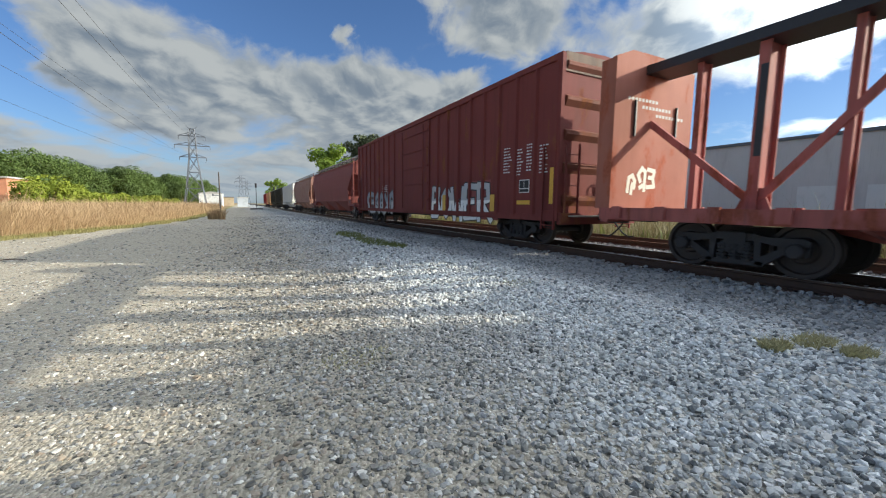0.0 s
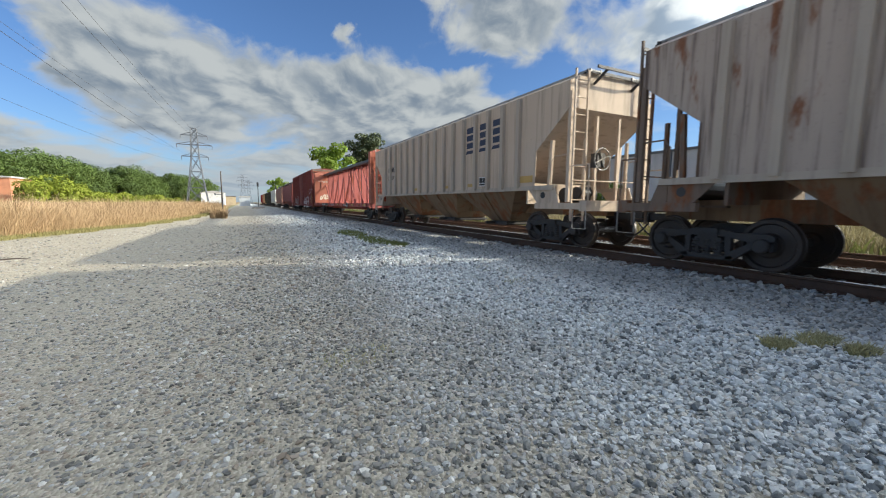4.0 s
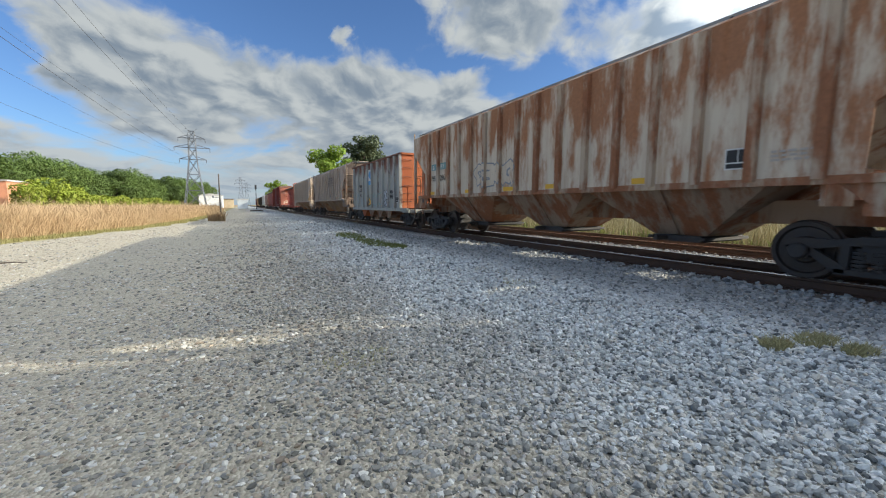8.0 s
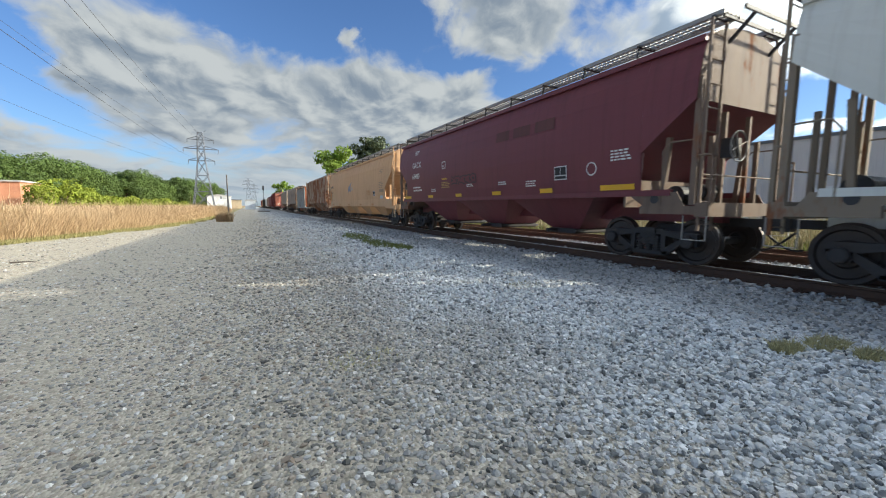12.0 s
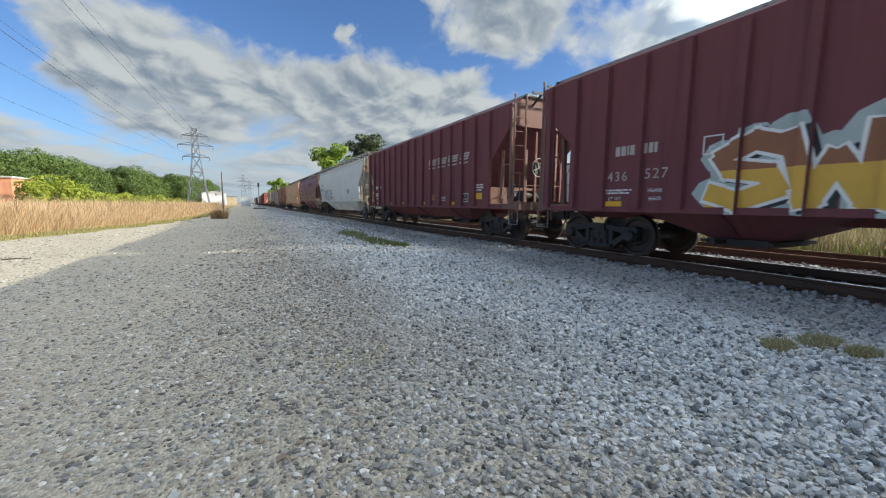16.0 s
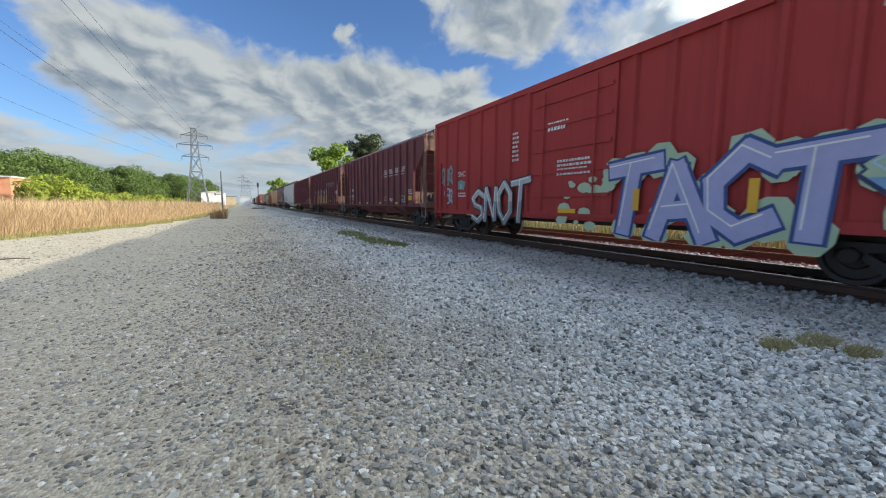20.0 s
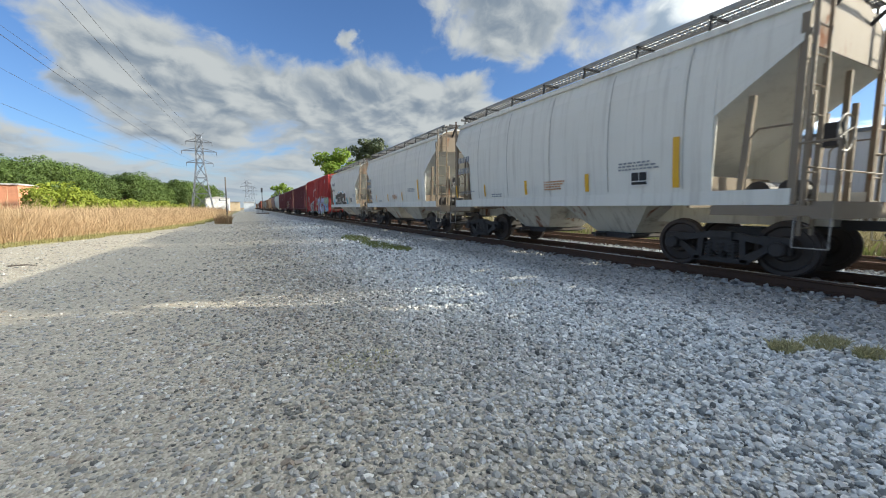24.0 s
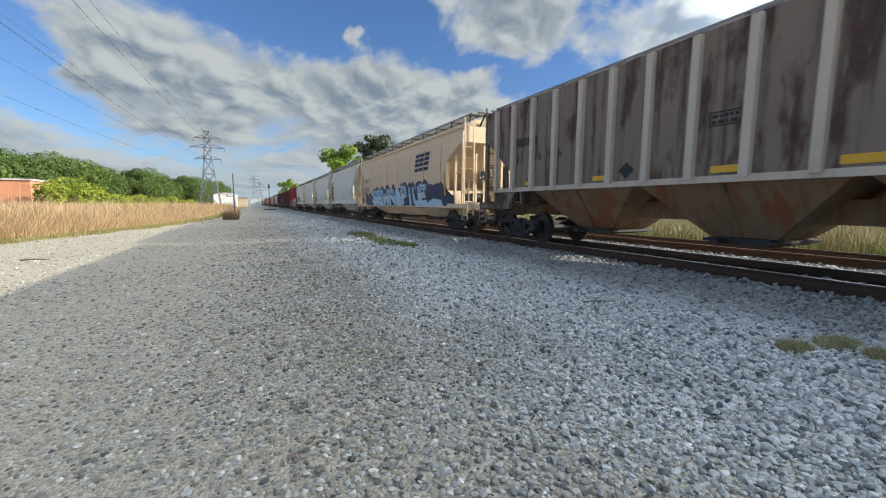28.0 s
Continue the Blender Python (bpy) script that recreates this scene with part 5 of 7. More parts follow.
def make_tree(name, label, h, w, leaves, n, size, seed, trunk_h=0.35, at=None, pine=False, low=0.25):
    rng = random.Random(seed)
    t = thing(name, label, "tree", at=at)
    g = Geo()
    r = h * 0.018 + 0.05
    pts = [Vector((0, 0, -0.3)), Vector((rng.uniform(-.2, .2), rng.uniform(-.2, .2), h * 0.3)), Vector((rng.uniform(-.4, .4), rng.uniform(-.4, .4), h * 0.62)), Vector((0, 0, h * 0.92))]
    for i in range(3):
        g.rod(pts[i], pts[i + 1], r * (1 - 0.28 * i), 8, r * (0.72 - 0.28 * i))
    blobs = []
    limbs = 11 if not pine else 14
    for i in range(limbs):
        a = i * 2.4 + rng.uniform(-0.3, 0.3)
        z = h * (low + 0.05 + (0.88 - low) * (i + 0.5) / limbs)
        reach = w / 2 * (rng.uniform(0.5, 0.95)) * (math.sin(math.pi * min(1, max(0.12, (z / h - low * 0.6) / (1.15 - low * 0.6)))) ** 0.6)
        root = pts[1].lerp(pts[3], min(1, max(0, (z / h - 0.3) / 0.65)) * 0.9)
        tip = Vector((reach * math.cos(a), reach * math.sin(a), z + (0.05 if pine else 0.08) * h))
        g.rod(root, tip, r * 0.35, 5, r * 0.1)
        s = w * rng.uniform(0.13, 0.24)
        blobs.append((tip.x, tip.y, tip.z, s * 1.15, s * 1.15, s * (0.55 if pine else 0.8)))
        m = root.lerp(tip, 0.55)
        blobs.append((m.x, m.y, m.z + 0.1, s * 0.9, s * 0.9, s * 0.7))
    blobs.append((0, 0, h * 0.9, w * 0.15, w * 0.15, h * 0.1))
    part("trunk", g, BARK, t)
    V, F = leaf_cloud(blobs, n, size, seed)
    part("crown", big_mesh("crown", V, F, leaves), None, t)
    return t


def tree_row():
    """The wood on the far side of the field."""
    kinds = []
    for i in range(5):
        kinds.append(make_tree("tree", "leafy broad-crowned tree in the wood beyond the field", 12.0, 10.0 + 0.8 * i, LEAF_WOOD, 8000, 0.20, 20 + i, at=pose(0, -400 - 20 * i, -40), low=0.06))
        kinds[-1]["group"] = "trees of the wood"
    rng = random.Random(5)
    spots = []
    for i in range(40):
        f = i / 39
        y = 100 + 165 * f
        low_ = 0.76 + 0.22 * f
        x = -52 + 33 * f ** 0.9 + rng.uniform(-2.5, 2.5)
        spots.append((x, y, low_ * (1.10 + 0.16 * rng.uniform(-1, 1)) * (0.94 + 0.16 * math.sin(f * 6 + 0.6))))
    for i in range(16):
        f = i / 15
        spots.append((-62 + 38 * f + rng.uniform(-3, 3), 116 + 165 * f, (0.80 + 0.18 * f) * rng.uniform(1.1, 1.35)))
    first = {}
    for i, (x, y, s) in enumerate(spots):
        k = kinds[i % 5]
        m = pose(x, y, -0.1, 0, 0, rng.uniform(0, 360))
        if i % 5 not in first:
            first[i % 5] = k
            k.matrix_basis = m
            k.scale = (s, s, s)
        else:
            c = copy_thing(k, m)
            c.scale = (s, s, s)


tree_row()
t_ = make_tree("tree", "bright green young tree behind the track", 12.0, 7.6, LEAF_BRIGHT, 4200, 0.26, 41, at=pose(15.9, 76, -0.2), low=0.05)
t_ = make_tree("pine_tree", "dark pine with a rounded crown behind the track", 17.5, 9.0, LEAF_PINE, 4200, 0.26, 42, at=pose(25.5, 88, -0.2), pine=True, low=0.4)
t_ = make_tree("tree", "pale green tree beside the track far off", 13.0, 9.0, LEAF_BRIGHT, 1800, 0.4, 43, at=pose(16.0, 215, -0.2), low=0.1)
for i_, (x_, y_, h_) in enumerate(((62, 88, 12.5), (70, 98, 13.5), (78, 100, 12), (86, 108, 14))):
    make_tree("tree", "leafy tree behind the warehouse", h_, 10.5, LEAF_WOOD, 2600, 0.32, 50 + i_, at=pose(x_, y_, 0), low=0.1)


def make_bush(label, x, y, w, h, leaves, n, size, seed):
    rng = random.Random(seed)
    b = thing("bush", label, "bush", at=pose(x, y, float(ground_height(np.array(x), np.array(y)))))
    g = Geo()
    blobs = []
    for i in range(9):
        a = i * 2.4
        tip = (w * 0.36 * math.cos(a) * rng.uniform(0.3, 1), w * 0.36 * math.sin(a) * rng.uniform(0.3, 1), h * rng.uniform(0.4, 0.8))
        g.rod((0, 0, -0.05), tip, 0.04 * h / 3, 5, 0.012)
        s = w * rng.uniform(0.15, 0.24)
        blobs.append((*tip, s, s, min(s, h * 0.28)))
        blobs.append((tip[0] * 1.1, tip[1] * 1.1, tip[2] * 0.4, s, s, h * 0.2))
    part("branching_stem", g, BARK, b)
    V, F = leaf_cloud(blobs, n, size, seed)
    part("foliage", big_mesh("foliage", V, F, leaves), None, b)
    return b


for i_, (x_, y_, w_, h_) in enumerate(((-27.5, 84, 6.5, 5.2), (-31, 88, 6, 4.8), (-24.5, 86, 5.5, 3.9), (-22.6, 90, 5, 3.0), (-21, 96, 5, 2.6), (-19.5, 104, 5, 2.6), (-18.0, 112, 5, 2.8), (-16.8, 122, 5, 2.4))):
    make_bush("bright green shrub at the edge of the wood", x_, y_, w_, h_ * 1.2, LEAF_BUSH, 2600, 0.17, 70 + i_)
make_bush("dark green shrub in front of the warehouse", 30.0, 25.0, 3.4, 4.2, LEAF_WOOD, 1500, 0.13, 90)
for i_, (x_, y_) in enumerate(((20, 46), (24, 52), (19, 60), (27, 64), (33, 72))):
    make_bush("dark scrub behind the track", x_, y_, 4.5, 2.6, LEAF_WOOD, 1300, 0.16, 95 + i_)


def blades(pts, height, width, seed, lean=0.25):
    """Upright grass blades: one tapered, bent strip each."""
    rng = np.random.default_rng(seed)
    n = len(pts)
    h = height * np.exp(rng.normal(0, 0.25, n))
    a = rng.uniform(0, 2 * np.pi, n)
    side = np.stack([np.cos(a), np.sin(a), np.zeros(n)], 1) * (width * rng.uniform(0.6, 1.4, n))[:, None]
    b = rng.uniform(0, 2 * np.pi, n)
    tilt = np.stack([np.cos(b), np.sin(b), np.zeros(n)], 1) * (h * lean * rng.uniform(0, 1, n))[:, None]
    up = np.zeros((n, 3))
    up[:, 2] = h
    p = np.array(pts)
    V = np.stack([p - side, p + side, p + up * 0.55 + tilt * 0.35 + side * 0.8, p + up * 0.55 + tilt * 0.35 - side * 0.8, p + up + tilt], 1).reshape(-1, 3)
    k = np.arange(n)[:, None] * 5
    F = np.concatenate([k + np.array([[0, 1, 2]]), k + np.array([[0, 2, 3]]), k + np.array([[3, 2, 4]])], 0)
    return V, F


def grass_field():
    rng = np.random.default_rng(11)
    n = 170000
    y = 20 + 110 * rng.uniform(0, 1, n) ** 1.6
    x = field_edge(y) - 0.9 - np.abs(rng.normal(0, 1, n)) * 12 * (y / 40) ** 0.8 * rng.uniform(0, 1, n)
    tuft = np.sin(x * 0.8) * np.sin(y * 0.5 + x * 0.2)
    z = ground_height(x, y) + 0.25 * np.clip((-x - 8) / 10, 0, 1)
    V, F = blades(np.stack([x, y, z], 1), (0.95 + 0.18 * tuft) * np.clip((field_edge(y) - x) / 2.2, 0.35, 1.0), 0.006 + 0.00026 * y, 12, 0.7)
    tagged(new("dry_grass", big_mesh("dry_grass", V, F, STRAW)), "tall straw-coloured dry grass of the field", "grass", kind="stuff")
    n = 16000
    y = 19 + 45 * rng.uniform(0, 1, n) ** 1.4
    x = field_edge(y) - rng.uniform(-0.25, 1.3, n) + 0.3 * np.sin(y * 1.3)
    V, F = blades(np.stack([x, y, ground_height(x, y)], 1), 0.12, 0.014, 13, 0.8)
    tagged(new("green_grass", big_mesh("green_grass", V, F, VERGE)), "short yellow-green grass along the gravel's edge", "grass", kind="stuff")
    # rough growth behind the track
    n = 60000
    y = -4 + 80 * rng.uniform(0, 1, n) ** 1.3
    x = 14.9 + 12 * rng.uniform(0, 1, n) ** 1.3
    z = ground_height(x, y)
    V, F = blades(np.stack([x, y, z], 1), 0.95 + 0.3 * np.sin(x * 1.7 + y * 0.6) * np.sin(y * 0.9), 0.014, 14, 0.5)
    tagged(new("reeds", big_mesh("reeds", V, F, REED)), "straw and olive weeds behind the track", "grass", kind="stuff")
    n = 14000
    y = -4 + 80 * rng.uniform(0, 1, n) ** 1.3
    x = 14.4 + 7 * rng.uniform(0, 1, n)
    V, F = blades(np.stack([x, y, ground_height(x, y)], 1), 0.45, 0.03, 15, 0.7)
    tagged(new("undergrowth", big_mesh("undergrowth", V, F, GRASS)), "low green growth behind the track", "grass", kind="stuff")


grass_field()


def weed_patch(label, spots, leaves, seed, h, n, width=0.006, lean=1.3):
    rng = np.random.default_rng(seed)
    P = []
    for x, y, rx, ry in spots:
        a, r = rng.uniform(0, 2 * np.pi, n), np.sqrt(rng.uniform(0, 1, n))
        P.append(np.stack([x + rx * r * np.cos(a), y + ry * r * np.sin(a)], 1))
    P = np.concatenate(P)
    z = ground_height(P[:, 0], P[:, 1])
    V, F = blades(np.concatenate([P, z[:, None]], 1), h, width, seed, lean)
    tagged(new("weeds", big_mesh("weeds", V, F, leaves)), label, "weeds", kind="stuff")


weed_patch("tall clump of dry straw-coloured weeds at the edge of the gravel", ((-2.1, 43.4, 0.6, 0.5), (-1.7, 43.2, 0.35, 0.35), (-2.5, 43.6, 0.35, 0.35)), STRAW, 30, 0.85, 200, 0.02, 0.7)
weed_patch("green weeds growing through the gravel by the ballast", ((4.2, 17.0, 0.5, 1.6), (4.25, 14.0, 0.45, 1.5), (4.5, 12.3, 0.35, 0.8)), GRASS, 31, 0.10, 1500)
weed_patch("yellowing weeds in the gravel", ((5.05, 1.62, 0.30, 0.13), (5.0, 1.3, 0.22, 0.1), (4.55, 1.75, 0.16, 0.10)), WEED, 32, 0.07, 650)
weed_patch("thin yellow weeds on the ballast bank", ((4.6, 6.6, 0.4, 0.5), (4.3, 5.4, 0.3, 0.25), (0.9, 3.6, 0.4, 0.25)), WEED, 33, 0.035, 160)


# ---------------------------------------------------------------- power line
TOWER_STEEL = surface("tower_steel", (0.13, 0.14, 0.16), 0.6, 0.4, 0.2)
tower = thing("transmission_tower", "grey lattice steel transmission tower with six arms", "tower", at=pose(-17.5, 204, -0.3))
H_ = 33.5
levels_ = [(0, 4.2), (8, 3.1), (15, 2.2), (21.5, 1.5), (26.5, 1.35), (30.5, 1.2), (H_, 1.0)]
for sx_, sy_ in ((-1, -1), (1, -1), (1, 1), (-1, 1)):
    g_ = Geo()
    for (za_, wa_), (zb_, wb_) in zip(levels_, levels_[1:]):
        g_.bar((sx_ * wa_, sy_ * wa_, za_), (sx_ * wb_, sy_ * wb_, zb_), 0.2, 0.2)
    part("leg", g_, TOWER_STEEL, tower)
for (za_, wa_), (zb_, wb_) in zip(levels_, levels_[1:]):
    for a_, b_ in (((-1, -1), (1, -1)), ((1, -1), (1, 1)), ((1, 1), (-1, 1)), ((-1, 1), (-1, -1))):
        part("lattice_brace", Geo().bar((a_[0] * wa_, a_[1] * wa_, za_), (b_[0] * wb_, b_[1] * wb_, zb_), 0.2, 0.2)
             .bar((b_[0] * wa_, b_[1] * wa_, za_), (a_[0] * wb_, a_[1] * wb_, zb_), 0.2, 0.2)
             .bar((a_[0] * wb_, a_[1] * wb_, zb_), (b_[0] * wb_, b_[1] * wb_, zb_), 0.2, 0.2), TOWER_STEEL, tower)
WIRE_ENDS = []
for z_, r_ in ((30.5, 5.0), (26.5, 6.6), (21.5, 5.0)):
    for s_ in (-1, 1):
        arm = part("cross_arm", Geo().bar((s_ * 1.1, 0, z_), (s_ * r_, 0, z_), 0.3, 0.3).bar((s_ * 1.1, 0, z_ + 1.4), (s_ * r_, 0, z_), 0.22, 0.22), TOWER_STEEL, tower)
        part("insulator", Geo().rod((s_ * r_, 0, z_), (s_ * r_, 0, z_ - 1.5), 0.12, 6), TOWER_STEEL, arm)
        WIRE_ENDS.append((-17.5 + s_ * r_, 204, z_ - 1.8))
for s_ in (-1, 1):
    part("earth_peak", Geo().bar((s_ * 0.9, 0, H_), (s_ * 2.2, 0, H_ + 1.2), 0.12, 0.12), TOWER_STEEL, tower)
CABLE = plain("cable_aluminium", (0.05, 0.05, 0.055))
for (xa_, ya_, za_) in WIRE_ENDS:
    g_ = Geo().tube([(xa_ - 3.5 * k_ / 40, ya_ - 7.5 * k_, za_ - 0.5 - 24.0 * (k_ / 40) * (1 - k_ / 40)) for k_ in range(41)], 0.02, 5)
    ob_ = tagged(new("power_cable", g_.mesh("power_cable", CABLE)), "thin dark overhead power cable hanging from the tower", "cable", "overhead cables")

far_tower = copy_thing(tower, pose(1.2, 520, -0.3, 0, 0, 0))
far_tower["label"] = "distant pale lattice transmission tower beyond the track"
far_tower2 = copy_thing(tower, pose(9.0, 640, -0.3, 0, 0, 0))
far_tower2["label"] = "distant pale lattice transmission tower beyond the track"

POLE_WOOD = surface("pole_wood", (0.12, 0.10, 0.085), 0.9, 0, 0.3, 5.0, bump=0.4)
pole = thing("utility_pole", "weathered wooden utility pole at the end of the field", "pole", at=pose(-3.4, 85, -0.1))
part("mast", Geo().rod((0, 0, -0.2), (0, 0, 7.4), 0.14, 8, 0.10), POLE_WOOD, pole)
part("bracket", Geo().box(-1.2, 0, -0.06, 0.06, 3.0, 3.1).box(-1.25, -1.0, -0.1, 0.1, 2.9, 3.35), TOWER_STEEL, pole)
for x_, y_ in ((4.9, 150), (12.4, 175)):
    sg = thing("signal_mast", "dark railway signal mast beside the track", "signal", "railway signals", at=pose(x_, y_, 0))
    part("mast", Geo().rod((0, 0, -0.2), (0, 0, 8.4), 0.09, 8), BLACK_PAINT, sg)
    part("signal_head", Geo().box(-0.3, 0.3, -0.12, 0.1, 6.9, 8.4), BLACK_PAINT, sg)
    part("ladder_rail", Geo().box(0.12, 0.16, 0.1, 0.14, 0, 6.9), BLACK_PAINT, sg)

# ---------------------------------------------------------------- buildings
WALL_GREY = surface("warehouse_panel", (0.60, 0.58, 0.56), 0.6, 0.0, 0.08, 1.2, (0.3, 0.29, 0.27), 0.25, streak=0.2, bump=0.03)
WALL_TRIM = surface("warehouse_trim", (0.14, 0.15, 0.16), 0.6, 0.0, 0.15)
wh_ = thing("warehouse", "long pale grey panelled warehouse with dark roof edge", "building", at=pose(42, 0, 0))
part("wall", Geo().box(0, 0.3, -60, 66, -0.5, 7.35).box(0.3, 40, 65.7, 66, -0.5, 7.35).box(0.3, 40, -60, -59.7, -0.5, 7.35), WALL_GREY, wh_)
part("roof", Geo().box(-0.15, 40.2, -60.2, 66.2, 7.35, 7.62), WALL_TRIM, wh_)
y_ = -54.0
while y_ < 66:
    part("panel_joint", Geo().box(-0.03, 0.0, y_ - 0.04, y_ + 0.04, 0, 7.35), WALL_GREY, wh_)
    y_ += 6.1
part("downpipe", Geo().box(-0.18, -0.02, 27.2, 27.5, 0, 7.3), WALL_TRIM, wh_)
for y_ in (13.2, 9.0):
    part("loading_door", Geo().box(-0.05, 0.0, y_, y_ + 2.6, 0.8, 3.4), WHITE, wh_)
for y_, z_ in ((44.0, 2.6), (46.0, 2.2), (38.0, 2.2)):
    part("wall_vent", Geo().box(-0.1, 0.0, y_, y_ + 0.8, z_, z_ + 0.8), WALL_TRIM, wh_)
part("awning", Geo().slab([(-0.0, 43.0, 5.2), (-1.6, 43.0, 4.3), (-1.6, 43.0, 4.1), (0.0, 43.0, 4.2)], (0, 2.4, 0)), BLACK_PAINT, wh_)
part("awning", Geo().slab([(-0.0, 62.0, 4.6), (-1.6, 62.0, 3.7), (-1.6, 62.0, 3.5), (0.0, 62.0, 3.6)], (0, 2.8, 0)), BLACK_PAINT, wh_)


def shed(name, label, x, y, w, d, h, wall_m, roof_m, pitch=0.0):
    b = thing(name, label, "building", at=pose(x, y, 0))
    part("wall", Geo().box(-w / 2, w / 2, -d / 2, d / 2, -0.3, h), wall_m, b)
    part("roof", Geo().slab([(-w / 2 - 0.3, -d / 2 - 0.3, h), (w / 2 + 0.3, -d / 2 - 0.3, h), (w / 2 + 0.3, -d / 2 - 0.3, h + 0.25), (0, -d / 2 - 0.3, h + 0.3 + pitch), (-w / 2 - 0.3, -d / 2 - 0.3, h + 0.25)], (0, d + 0.6, 0)), roof_m, b)
    return b


BRICK = surface("brick_wall", (0.56, 0.25, 0.14), 0.85, 0, 0.2, 6.0, (0.25, 0.1, 0.06), 0.3)
WALL_WHITE = surface("white_wall", (0.68, 0.68, 0.66), 0.7, 0, 0.08)
ROOF_DARK = surface("roof_dark", (0.12, 0.12, 0.125), 0.8)
ROOF_PALE = surface("roof_pale", (0.5, 0.48, 0.45), 0.7)
shed("brick_building", "low orange-brick building behind the dry field", -43.5, 99, 17, 12, 5.4, BRICK, ROOF_PALE)
shed("white_building", "white low building far down the line", -13.0, 232, 10, 14, 6.0, WALL_WHITE, ROOF_PALE, 0.8)
shed("tan_building", "small tan building far down the line", -6.3, 250, 6, 8, 4.6, surface("tan_wall", (0.45, 0.36, 0.24), 0.8), ROOF_DARK)
shed("pale_shed", "pale metal shed at the end of the yard", 0.9, 190, 4.0, 5, 3.8, surface("shed_metal", (0.5, 0.53, 0.56), 0.6), ROOF_PALE)
shed("white_building", "white building beyond the warehouse", 60, 118, 16, 10, 9.0, WALL_WHITE, ROOF_PALE)
pile = thing("tie_stack", "low dark stack of old ties beside the track", "stack", at=pose(3.4, 108, -0.05))
for k_ in range(12):
    part("tie", Geo().box(-1.3, 1.3, -0.12, 0.12, 0, 0.18), TIE_WOOD, pile).location = (0.15 * (k_ % 3), (k_ % 6) * 0.26, 0.18 * (k_ // 6))
stick = tagged(new("stick", Geo().rod((-0.3, 0.05, 0.03), (0.05, 0.0, 0.05), 0.022, 6, 0.018).rod((0.05, 0, 0.05), (0.32, -0.08, 0.03), 0.018, 6, 0.01).mesh("stick", BARK)), "dark dead stick lying on the gravel", "stick")
stick.location = (-5.3, 13.9, 0.02)

# trees just behind the camera's right shoulder, on the far side of the track: they shade the ground by the camera
for i_, (x_, y_, h_, w_) in enumerate(((17.8, -6.6, 7.9, 4.0), (17.9, -4.5, 7.4, 4.4), (17.6, -2.4, 6.1, 3.8))):
    make_tree("tree", "leafy tree on the far side of the track", h_, w_, LEAF_WOOD, 15000, 0.20, 61 + i_, at=pose(x_, y_, -0.3), low=0.02)


# ---------------------------------------------------------------- marks, stencils and graffiti on the near sides
def clip(poly, axis, lo, hi):
    """Cut a polygon of (y, z) points to lo..hi along one axis."""
    for bound, sign in ((lo, 1), (hi, -1)):
        out = []
        for i, p in enumerate(poly):
            q = poly[i - 1]
            pin, qin = sign * (p[axis] - bound) >= 0, sign * (q[axis] - bound) >= 0
            if pin != qin:
                t = (bound - q[axis]) / (p[axis] - q[axis])
                out.append(tuple(a + (b - a) * t for a, b in zip(q, p)))
            if pin:
                out.append(p)
        poly = out
        if len(poly) < 3:
            return []
    return poly


def paint_on(car, name, polys, material, layer=0, ribs=None, round_side=False, x=1.50, label="", rise=0.10):
    """Thin paint film in the shape of the polygons, laid on the side of the car and over its posts."""
    g = Geo()
    for i, poly in enumerate(polys):
        lift = 0.008 + 0.004 * layer + 0.0036 * i / len(polys)
        if round_side:
            cuts = [z for z, _ in ROUND_SIDE]
            for lo, hi in zip(cuts, cuts[1:]):
                c = clip(poly, 1, lo, hi)
                if c:
                    g.poly([(-section_x(z, ROUND_SIDE) - lift - 0.004, y, z) for y, z in c])
        else:
            g.poly([(-x - lift, y, z) for y, z in poly])
            for r in ribs or ():
                c = clip(poly, 0, r - 0.07, r + 0.07)
                if c:
                    g.poly([(-x - rise - lift, y, z) for y, z in c])
    ob = part(name, g, material, car, label)
    ob["kind"] = "stuff"
    return ob


def rect(y0, y1, z0, z1):
    return [(y0, z0), (y1, z0), (y1, z1), (y0, z1)]


def marks(car, items, material, name, ribs=None, round_side=False, x=1.50, layer=1):
    for y0, y1, z0, z1 in items:
        paint_on(car, name, [rect(y0, y1, z0, z1)], material, layer, ribs, round_side, x)["kind"] = ""


def stencil_bars(car, y, z, rows, width, material, round_side=False, x=1.50, h=0.035, gap=0.065, seed=1):
    """Small stencilling too fine to read: rows of short bars."""
    rng = random.Random(seed)
    polys = []
    for k in range(rows):
        yy = y
        while yy > y - width * rng.uniform(0.75, 1.0):
            w = rng.uniform(0.04, 0.12)
            polys.append(rect(yy - w, yy, z - k * gap - h, z - k * gap))
            yy -= w + 0.03
    paint_on(car, "stencilling", polys, material, 1, None, round_side, x)


def data_plate(car, y0, y1, z0, z1, round_side=False, x=1.50):
    """Black inspection plate with a white frame and a white rule across."""
    p = paint_on(car, "data_plate", [rect(y0, y1, z0, z1)], WHITE, 1, None, round_side, x)
    m, w, h = 0.025, y1 - y0, z1 - z0
    paint_on(car, "data_plate_field", [rect(y0 + m, y0 + w * 0.48, z0 + h * 0.35, z1 - m), rect(y0 + w * 0.52, y1 - m, z0 + h * 0.35, z1 - m), rect(y0 + m, y1 - m, z0 + m, z0 + h * 0.28)], BLACK, 2, None, round_side, x)


def frame_mark(car, y0, y1, z0, z1, material, round_side=True):
    t = 0.025
    paint_on(car, "frame_mark", [rect(y0, y1, z0, z0 + t), rect(y0, y1, z1 - t, z1), rect(y0, y0 + t, z0, z1), rect(y1 - t, y1, z0, z1)], material, 1, None, round_side)


